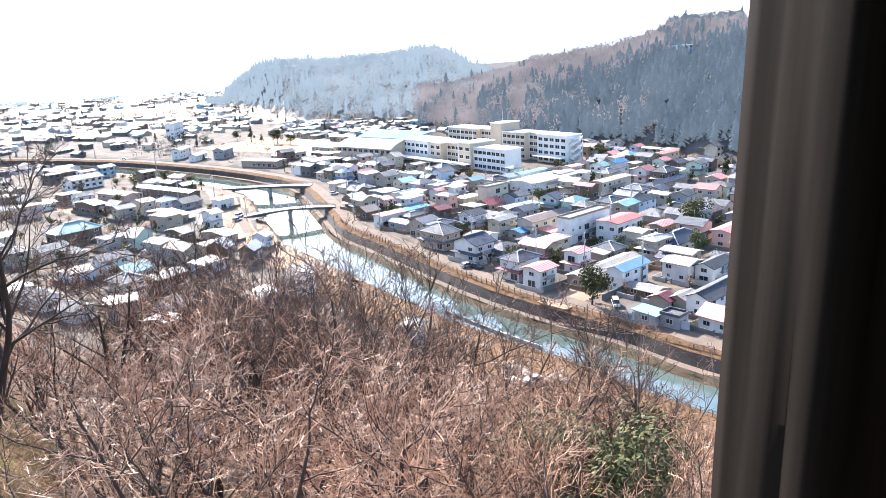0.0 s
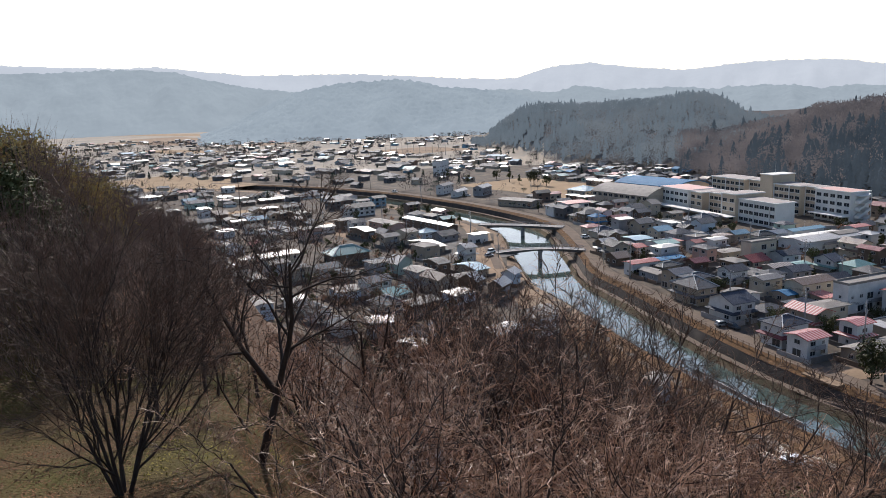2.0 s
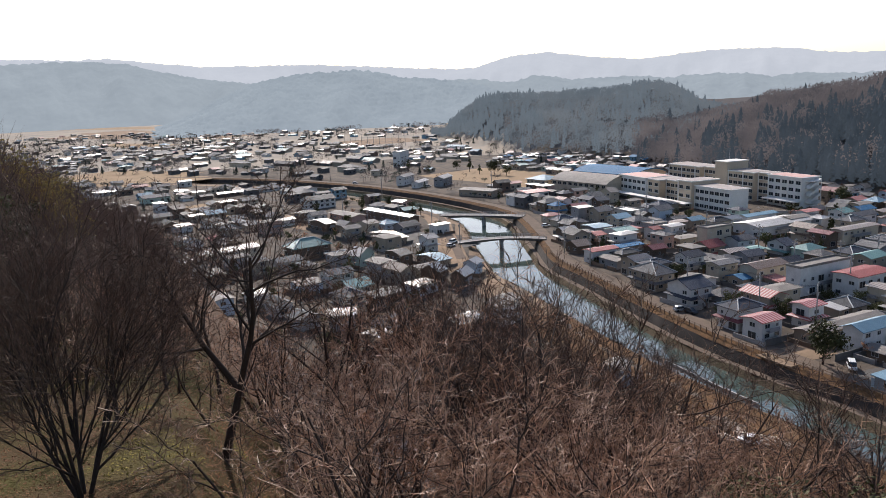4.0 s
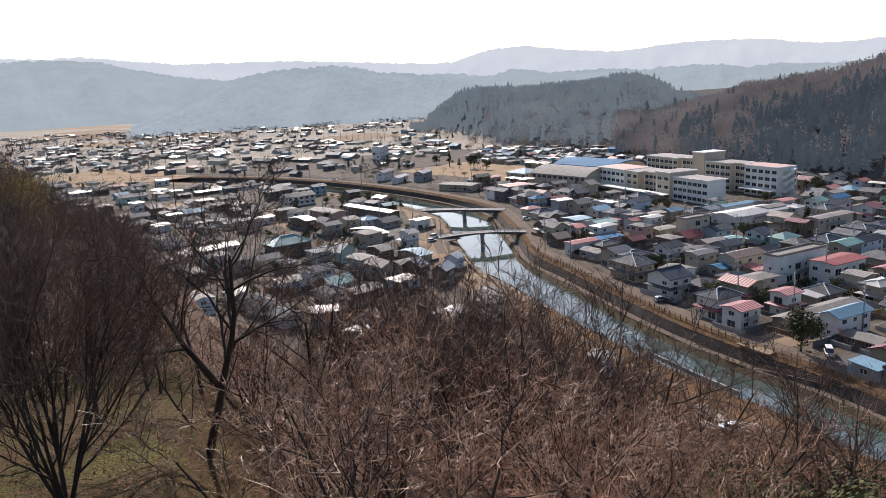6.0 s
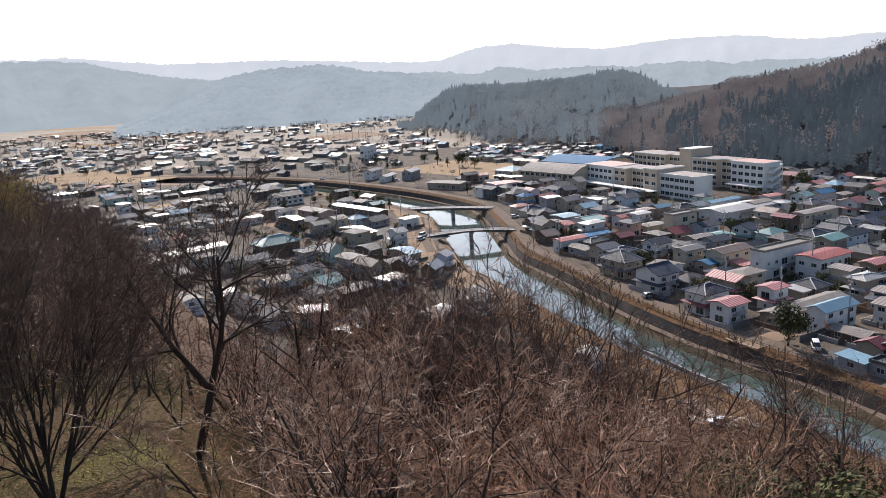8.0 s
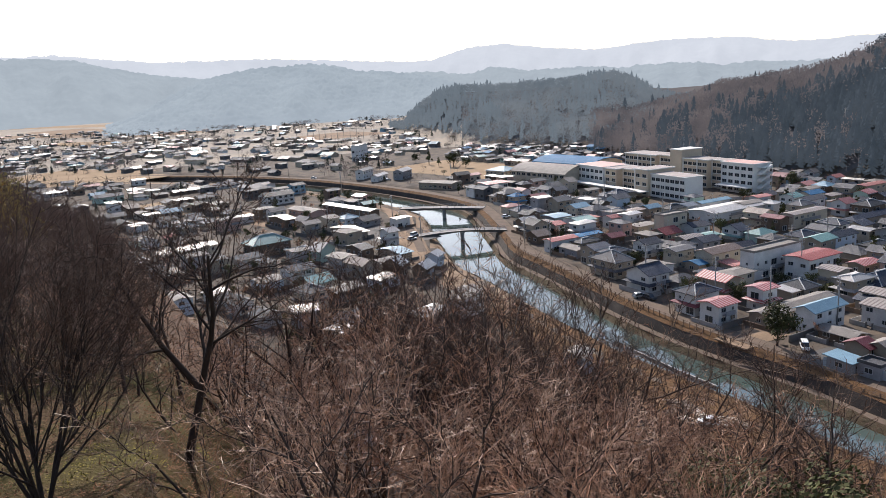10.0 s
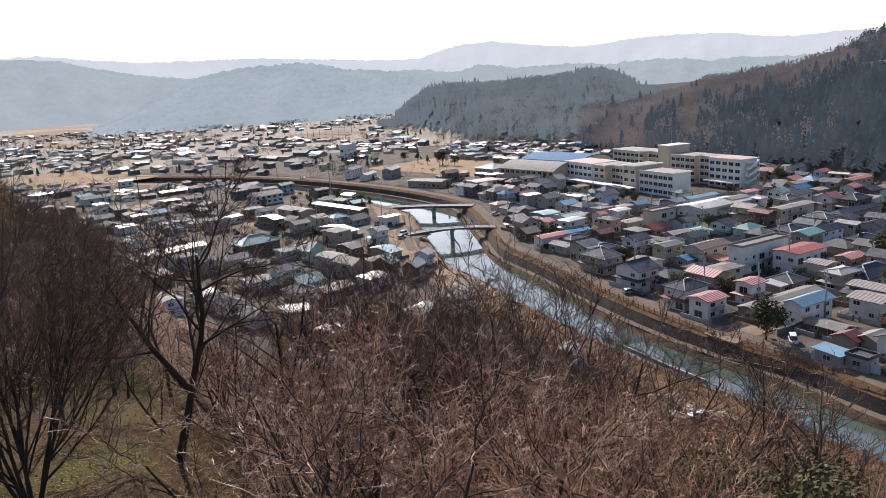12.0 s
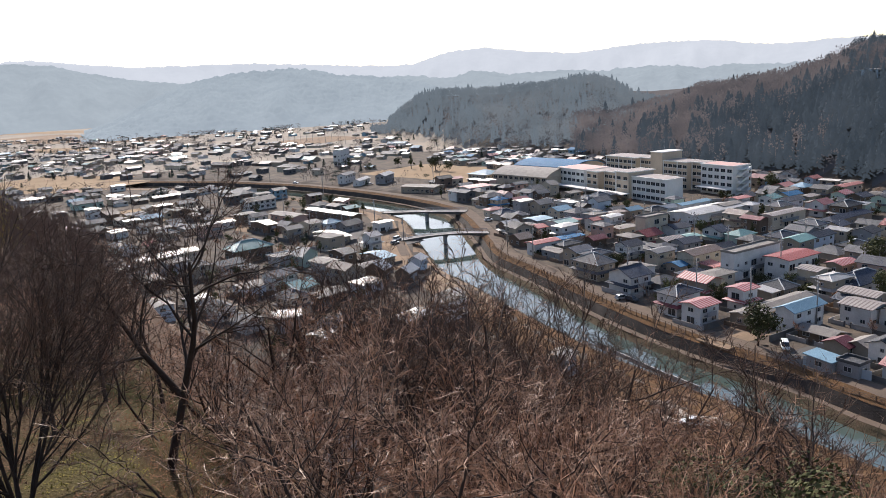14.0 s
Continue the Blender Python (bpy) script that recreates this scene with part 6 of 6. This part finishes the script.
# ---- the lookout's weathered post ----
def lookout_post():
    root = new("wooden_post")
    px, py = 0.21 + 1.02 * math.sin(radians(40.98)), 1.02 * math.cos(radians(40.98))
    root.matrix_basis = pose(px, py, EYE - 1.75, 0, 1.42, -3)
    s, n, rings = Shape(), 40, []
    for k in range(61):
        z = k * 0.06
        ring = []
        for j in range(n):
            a = 6.2832 * j / n
            c, d = math.cos(a), math.sin(a)
            q = 0.104 / max(abs(c), abs(d)) ** 0.96
            q *= 1.10 - 0.035 * z
            q += 0.006 * noise.noise(Vector((c * 3, d * 3, z * 0.8))) + 0.0035 * noise.noise(Vector((c * 14, d * 14, z * 0.5)))
            crack = noise.noise(Vector((c * 9 + 5, d * 9, z * 0.35)))
            if crack > 0.5:
                q -= 0.012 * min((crack - 0.5) * 8, 1)
            ring.append((q * c, q * d, z))
        rings.append(ring)
    s.loft(rings)
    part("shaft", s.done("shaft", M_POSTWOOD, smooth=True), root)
    return tagged(root, "weathered timber post of the lookout, cracked, shade in its near-black colour", "post")


lookout_post()


# ---- plain unseen shelter behind the camera, added to block sky light from the post ----
M_SHELTER = mat("shade_shelter_boards", (0.09, 0.07, 0.055), (0.05, 0.04, 0.03), scale=1.5, fine=12, rough=0.9, spec=0.1)
shelter = Shape().box(-2.0, 4.6, -4.2, 1.55, EYE + 1.35, EYE + 1.5)
tagged(new("shelter_roof", shelter.done("shelter_roof", M_SHELTER)), "plain dark board roof out of view, added to shade the post", "roof", kind="structure")
shelter = Shape().box(-2.0, 4.6, -4.2, -4.05, EYE - 3.0, EYE + 1.35)
tagged(new("shelter_back_wall", shelter.done("shelter_back_wall", M_SHELTER)), "plain dark board wall out of view, added to shade the post", "wall", kind="structure")
shelter = Shape().box(4.45, 4.6, -4.05, 1.4, EYE - 5.0, EYE + 1.35)
tagged(new("shelter_side_wall", shelter.done("shelter_side_wall", M_SHELTER)), "plain dark board side wall out of view, added to shade the post", "wall", kind="structure")
shelter = Shape().box(-1.9, 4.4, -4.0, 1.35, EYE - 1.72, EYE - 1.6)
tagged(new("shade_shelter_floor", shelter.done("shade_shelter_floor", M_SHELTER)), "plain board floor out of view, added with the shading roof", "floor", kind="structure")


# ---- beside the dike: corrugated fence, red fence, retaining walls ----
def board_wall(x0, y0, x1, y1, h, material, label, board=0.55, name="board_fence", ztop=None):
    """A run of upright sheets on a low footing; every sheet is a part."""
    root = new(name)
    L = math.hypot(x1 - x0, y1 - y0)
    z = gz((x0 + x1) / 2, (y0 + y1) / 2)
    root.matrix_basis = pose(x0, y0, z, 0, 0, math.degrees(math.atan2(y1 - y0, x1 - x0)))
    n = max(2, int(L / board))
    w = L / n
    s = Shape()
    k = 5
    prof = [(w * i / k, 0.035 * (i % 2)) for i in range(k + 1)]
    s.loft([[(a, b, 0.1) for a, b in prof] + [(a, b + 0.03, 0.1) for a, b in reversed(prof)], [(a, b, h) for a, b in prof] + [(a, b + 0.03, h) for a, b in reversed(prof)]])
    me = s.done("sheet", material)
    for i in range(n):
        part("sheet", me, root, at=pose(i * w, 0, 0.02 * (i % 3)))
    part("footing", Shape().box(0, L, -0.06, 0.12, -0.3, 0.12).done("footing", M_CONC), root)
    return tagged(root, label, "fence", "yard fences")


M_PALESHEET = mat("pale_blue_sheet", (0.42, 0.48, 0.52), (0.33, 0.38, 0.41), rough=0.6, scale=0.8, fine=5)
M_REDSHEET = mat("dark_red_sheet", (0.26, 0.03, 0.035), (0.2, 0.025, 0.03), rough=0.6, scale=0.8, fine=5)
board_wall(67.0, 129.6, 71.2, 125.2, 1.9, M_PALESHEET, "pale blue corrugated sheet fence along the road")
board_wall(71.3, 125.0, 73.2, 122.4, 1.9, M_REDSHEET, "dark red sheet fence beside the road")
board_wall(73.3, 122.2, 74.6, 120.6, 1.8, M_PALESHEET, "grey corrugated sheet fence")


def wall_run(name, pts, h, thick, material, label):
    """A low masonry wall along a bent line."""
    c = curve_points(pts, 2.0)
    t = np.gradient(c, axis=0)
    t /= np.linalg.norm(t, axis=1)[:, None]
    s = Shape()
    s.loft([[(p[0] - d[1] * o, p[1] + d[0] * o, gz(*p) + zz) for o, zz in ((-thick / 2, -0.3), (thick / 2, -0.3), (thick / 2, h), (-thick / 2, h))] for p, d in zip(c, t)])
    return tagged(new(name, s.done(name, material)), label, "wall")


wall_run("school_retaining_wall", [(112, 309), (122, 306), (132, 305), (142, 308)], 2.2, 0.5, M_CONC, "long pale retaining wall below the school")
wall_run("yard_wall", [(56.5, 152), (61, 154.5), (65, 157)], 1.4, 0.2, M_DARKCONC, "dark block wall of a garden")
wall_run("yard_wall", [(66.5, 142.5), (71, 145), (75, 147.5)], 1.5, 0.2, M_DARKCONC, "dark block wall beside a yard")
wall_run("river_edge_wall", [(33.5, 152.5), (37.5, 143.8), (42, 134.5), (46.3, 126.5)], 0.6, 0.35, M_CONC, "low concrete edge along the near bank")


# ---- near bank: timber pile, evergreen bushes, a white panel among the trees ----
def log_pile(x, y, seed):
    rng = random.Random(seed)
    root = new("timber_pile")
    root.matrix_basis = pose(x, y, gz(x, y) + 0.05, 0, 0, rng.uniform(-60, 10))
    for i in range(16):
        l, r = rng.uniform(1.2, 3.4), rng.uniform(0.07, 0.16)
        a = rng.uniform(-0.5, 0.5)
        c = Vector((rng.uniform(-1.4, 1.4), rng.uniform(-1.0, 1.0), r + 0.2 * (i // 6)))
        d = Vector((math.cos(a), math.sin(a), rng.uniform(-0.04, 0.04))) * l / 2
        part("log", Shape().tube([c - d, c + d], [r, r * 0.8], 7, caps=True).done("log", M_PALEWOOD), root)
    return tagged(root, "untidy pile of pale cut timber on the bank", "timber", "timber piles")


M_PALEWOOD = mat("pale_cut_wood", (0.50, 0.40, 0.31), (0.34, 0.27, 0.2), rough=0.8, scale=1.5, fine=10, rand=0.25)
for k, (px, py) in enumerate(((36.5, 117.5), (39.0, 118.5), (42.2, 113.0), (44.5, 112.0), (37.5, 120.5))):
    log_pile(px, py, 70 + k)

EVERBUSH = [leafy_tree(81, 4.6, 5.0, 2600, 0.16), leafy_tree(82, 4.0, 4.4, 2200, 0.15), leafy_tree(83, 10.0, 6.5, 9000, 0.11), leafy_tree(84, 9.0, 6.0, 8000, 0.11)]


def bush(k, x, y, size, label):
    root = new("evergreen_bush")
    root.matrix_basis = Matrix.LocRotScale((x, y, gz(x, y) - 0.3), Euler((0, 0, x + y)), (size, size, size))
    part("trunk", EVERBUSH[k][0], root)
    tagged(part("crown", EVERBUSH[k][1], root), kind="stuff")
    return tagged(root, label, "bush", "evergreen bushes")


for k, (a, r, size) in enumerate(((21.8, 29, 0.95), (24.6, 28, 1.1), (27.4, 29, 0.95))):
    bush(2 + k % 2, r * math.sin(radians(a)), r * math.cos(radians(a)), size, "dark glossy evergreen on the slope")
for k, (a, r, size) in enumerate(((-41.5, 55, 0.8), (-43, 60, 1.0))):
    bush(k % 2, r * math.sin(radians(a)), r * math.cos(radians(a)), size, "dark evergreen tree on the hill's shoulder")


def white_panel(x, y):
    root = new("white_panel")
    root.matrix_basis = pose(x, y, gz(x, y), 0, 0, 10) @ Matrix.Scale(1.7, 4)
    prof = [(-0.8 + 0.1 * i, 0.05 * (i % 2)) for i in range(17)]
    s = Shape().loft([[(a, b + 0.3, 0.4) for a, b in prof] + [(a, b + 0.34, 0.4) for a, b in reversed(prof)], [(a, b - 0.2, 2.0) for a, b in prof] + [(a, b - 0.16, 2.0) for a, b in reversed(prof)]])
    part("sheet", s.done("sheet", WALLS["white"]), root)
    for sx in (-0.7, 0.7):
        part("leg", Shape().box(sx - 0.04, sx + 0.04, 0.36, 0.44, -0.3, 2.0).done("leg", M_FENCEWOOD), root)
    return tagged(root, "white corrugated panel standing among the trees", "panel")


white_panel(-5.9, 47.6)


# ---- ball field: net posts and net ----
def ball_net():
    root = new("ball_net")
    for i in range(12):
        t = i / 11
        x, y = -186 + 92 * t, 912 - 90 * t
        part("net_post", Shape().tube([Vector((x, y, -0.3)), Vector((x, y, 12))], [0.25, 0.18], 6, caps=True).done("net_post", M_POLE), root)
    for z in (4, 8, 11.8):
        part("cable", Shape().tube([Vector((-186, 912, z)), Vector((-94, 822, z))], [0.08, 0.08], 4).done("cable", M_POLE), root)
    return tagged(root, "row of tall ball-net posts beside the field", "net")


ball_net()


# ---- wires between the poles along the river road ----
def wires():
    row = [(24, 248), (30, 228), (50, 190), (62, 172), (70, 160), (80, 150)]
    for a, b in zip(row, row[1:]):
        root = new("power_wire")
        for off in (-0.8, 0.0, 0.8):
            pts = []
            for i in range(9):
                t = i / 8
                pts.append(Vector((a[0] + (b[0] - a[0]) * t + off * 0.5, a[1] + (b[1] - a[1]) * t + off * 0.8, 10.6 - 3.2 * t * (1 - t))))
            part("strand", Shape().tube(pts, [0.025] * 9, 3).done("strand", M_TYRE), root)
        tagged(root, "thin black power wires between two poles", "wire", "power wires")


wires()


# ---- small things on the houses: aerials, air units, balconies ----
def house_details():
    rng = random.Random(99)
    aerial = Shape().tube([Vector((0, 0, 0)), Vector((0, 0, 2.2))], [0.03, 0.02], 4).box(-0.6, 0.6, -0.015, 0.015, 1.95, 1.98).box(-0.4, 0.4, -0.015, 0.015, 2.1, 2.13).done("aerial", M_ALU)
    unit = Shape().box(-0.4, 0.4, -0.32, 0, 0, 0.6).done("air_unit", M_ALU)
    tank = Shape().loft([[(0.45 * math.cos(a), 0.45 * math.sin(a), z) for a in (6.283 * j / 12 for j in range(12))] for z in (0, 1.1)]).done("tank", M_CONC)
    for ob in [o for o in scene.objects if o.parent is None and o.name.split(".")[0] == "house"]:
        wall = next((c for c in ob.children if c.name.startswith("wall")), None)
        if wall is None or ob.location.length > 330:
            continue
        xs, ys, zs = zip(*[v.co for v in wall.data.vertices])
        if rng.random() < 0.6:
            part("aerial", aerial, next(c for c in ob.children if c.name.startswith("roof")), at=pose(rng.uniform(-1, 1), 0, max(zs) + 0.1, 0, 0, rng.uniform(0, 180)))
        if rng.random() < 0.5:
            part("air_unit", unit, ob, at=pose(rng.uniform(min(xs) + 1, max(xs) - 1), min(ys) - 0.02, 0.0))
        if max(zs) > 4.5 and rng.random() < 0.45:
            w, zb = (max(xs) - min(xs)) * 0.5, sorted(zs)[len(zs) // 2] * 0.0 + 2.35
            x0 = rng.uniform(min(xs), max(xs) - w)
            b = Shape().box(x0, x0 + w, min(ys) - 1.0, min(ys) - 0.02, zb, zb + 0.12)
            b.box(x0, x0 + w, min(ys) - 1.0, min(ys) - 0.94, zb + 0.12, zb + 1.0)
            part("balcony", b.done("balcony", WALLS["grey"]), ob, "grey metal balcony")


house_details()


# ---- groves, hedgerows and brush ----
def town_groves():
    """Grey bare trees and dark evergreens standing in clumps between the houses and in rows along the far fields."""
    rng = random.Random(123)
    trees, spots = [], []
    for i in range(13500):
        a, r = rng.uniform(-36, 28), math.sqrt(rng.uniform(240 ** 2, 1500 ** 2))
        x, y = r * math.sin(radians(a)), r * math.cos(radians(a))
        clump = noise.noise(Vector((x / 45, y / 45, 9))) > 0.10 or abs(noise.noise(Vector((x / 160, y / 60, 2)))) < 0.035
        if (clump or r < 460 and rng.random() < 0.4) and not (-215 < x < -70 and 830 < y < 1010):
            spots.append((x, y, r))
    X, Y = [p[0] for p in spots], [p[1] for p in spots]
    full = {}
    for q in taken:
        full.setdefault((int(q[0] // 12), int(q[1] // 12)), []).append(q)
    for (x, y, r), d, z in zip(spots, dike_offset(X, Y), ground_z(X, Y)):
        i, j = int(x // 12), int(y // 12)
        near = [q for a in (-1, 0, 1) for b in (-1, 0, 1) for q in full.get((i + a, j + b), ())]
        if z > 2 or r < 620 and -36 < d < 8 or any(math.hypot(x - q[0], y - q[1]) < q[2] * 0.9 for q in near):
            continue
        h = rng.uniform(2.5, 5.5) if r < 460 else rng.uniform(4, 9)
        if rng.random() < 0.3:
            trees.append((rng.choice(CONIFER_FORMS if rng.random() < 0.4 else PINE_FORMS), x, y, -0.2, h * 0.8, h * 1.1, 0))
        else:
            trees.append((rng.choice(BARE_FORMS), x, y, -0.2, h, h * 1.2, 1))
    stand("town_groves", trees, (M_CONIFER, M_FARTWIG), "grey bare trees and dark evergreens between the houses", "trees")


town_groves()


def bank_brush():
    """Dry reeds and shrubs on both banks."""
    rng = random.Random(45)
    s = Shape()

    def clump(x, y, z, h, n, k, spread):
        for i in range(n):
            b = Vector((x + rng.gauss(0, spread), y + rng.gauss(0, spread), z - 0.1))
            d = Vector((rng.gauss(0, 0.4), rng.gauss(0, 0.4), 1)).normalized() * h * rng.uniform(0.5, 1.1)
            u = d.orthogonal().normalized() * 0.03
            w = d.cross(u).normalized() * 0.03
            s.add([b + u, b - u * 0.5 + w, b - u * 0.5 - w, b + d], [(0, 1, 3), (1, 2, 3), (2, 0, 3)], k)

    for i in range(2, 150):
        if i >= len(RIV):
            break
        p, n = RIV[i], RN[i]
        edge = float(near_edge(p[1]))
        for j in range(4):
            o = edge + rng.uniform(-4.5, 0.3)
            z = -2.3 if o < edge - 1.6 else -2.3 + (o - edge + 1.6) * -1.1
            if p[1] > 190 and o < edge - 2:
                z += 0.35 * (edge - 1.6 - o)
            along = rng.uniform(-2, 2)
            clump(p[0] + n[0] * o - n[1] * along, p[1] + n[1] * o + n[0] * along, z, rng.uniform(0.4, 1.2), 14, rng.choice((0, 0, 1)), 0.5)
        for j in range(3 if p[1] < 160 else 1):
            o = rng.uniform(-6.0, -4.8)
            along = rng.uniform(-2, 2)
            clump(p[0] + n[0] * o - n[1] * along, p[1] + n[1] * o + n[0] * along, -3.0 + (o + 4.5) * 0.95, rng.uniform(0.2, 0.55), 12, rng.choice((0, 1, 1)), 0.4)
        for j in range(4):
            o = rng.uniform(-1.5, 0.1)
            along = rng.uniform(-2, 2)
            clump(p[0] + n[0] * o - n[1] * along, p[1] + n[1] * o + n[0] * along, 0.06 - max(0.5 - o, 0) * 0.37, rng.uniform(0.2, 0.5) * (1.8 if 195 < p[1] < 240 and rng.random() < 0.5 else 1), 12, 0, 0.35)
    ob = new("bank_reeds", s.done("bank_reeds", mat("dry_reeds", (0.30, 0.165, 0.08), (0.16, 0.09, 0.05), scale=0.3, fine=3, spec=0.15), mat("dark_reeds", (0.10, 0.075, 0.045), (0.055, 0.045, 0.03), scale=0.3, fine=3, spec=0.15)))
    tagged(ob, "dry orange-brown reeds and shrubs on the banks", "reeds", kind="stuff")


bank_brush()


def flat_trees():
    """Bare trees on the near flat and between the houses below the hill."""
    rng = random.Random(64)
    made, tries = 0, 0
    while made < 48 and tries < 3000:
        tries += 1
        a, r = rng.uniform(-17, 6), rng.uniform(112, 235)
        x, y = r * math.sin(radians(a)), r * math.cos(radians(a))
        if float(dike_offset(x, y)[0]) > -38 or gz(x, y) > 6 or any(math.hypot(x - q[0], y - q[1]) < q[2] + 1.5 for q in taken):
            continue
        if r > 175 and rng.random() < 0.6:
            continue
        made += 1
        taken.append((x, y, 1.5))
        plant(rng.choice(SLIM_KINDS + OPEN_KINDS), x, y, rng.uniform(0, 6.28), rng.uniform(0.85, 1.35) if r < 175 else rng.uniform(0.4, 0.6), label="leafless brown tree beside the houses", group="bare trees among houses")


flat_trees()


def garden_walls():
    """Low block walls and hedges round the nearer gardens."""
    rng = random.Random(71)
    made = 0
    for ob in [o for o in scene.objects if o.parent is None and o.name.split(".")[0] == "house"]:
        wall = next((c for c in ob.children if c.name.startswith("wall")), None)
        if wall is None or ob.location.length > 340 or rng.random() < 0.25 or made >= 150:
            continue
        xs, ys, zs = zip(*[v.co for v in wall.data.vertices])
        x0, x1, y0, y1 = min(xs) - 1.5, max(xs) + 1.5, min(ys) - 1.8, max(ys) + 1.2
        made += 1
        root = new("garden_wall")
        root.matrix_basis = ob.matrix_basis.copy()
        h, t = rng.uniform(0.9, 1.5), 0.15
        m = rng.choice((M_CONC, M_DARKCONC, M_DARKCONC, M_FENCEWOOD))
        gap = rng.uniform(0.3, 0.6)
        xm = x0 + (x1 - x0) * gap
        part("wall_run", Shape().box(x0, xm, y0, y0 + t, -0.3, h).done("wall_run", m), root)
        part("wall_run", Shape().box(xm + 1.6, x1, y0, y0 + t, -0.3, h).done("wall_run", m), root)
        part("wall_run", Shape().box(x0, x0 + t, y0 + t, y1, -0.3, h).done("wall_run", m), root)
        for gx in (xm + 0.12, xm + 1.48):
            part("gate_post", Shape().box(gx - 0.14, gx + 0.14, y0 - 0.06, y0 + t + 0.06, -0.3, h + 0.25).done("gate_post", M_DARKCONC), root)
        tagged(root, {M_CONC: "low pale block wall round a garden", M_DARKCONC: "low stained block wall round a garden", M_FENCEWOOD: "low brown board fence round a garden"}[m], "wall", "garden walls")


garden_walls()
sheet("field_strip_far", -700, 1480, -47, 560, 130, M_SANDY, "pale dry rice fields before the hills", lift=0.09)
sheet("field_patch", -305, 575, -28, 110, 95, M_FIELD, "brown dry field beside the houses", lift=0.12)
sheet("field_plot", -142, 365, -40, 34, 30, M_FIELD, "orange-brown bare plot between houses", lift=0.12)
sheet("field_bare", -520, 1050, -35, 170, 60, M_FIELD, "pale bare plot between far houses", lift=0.1)
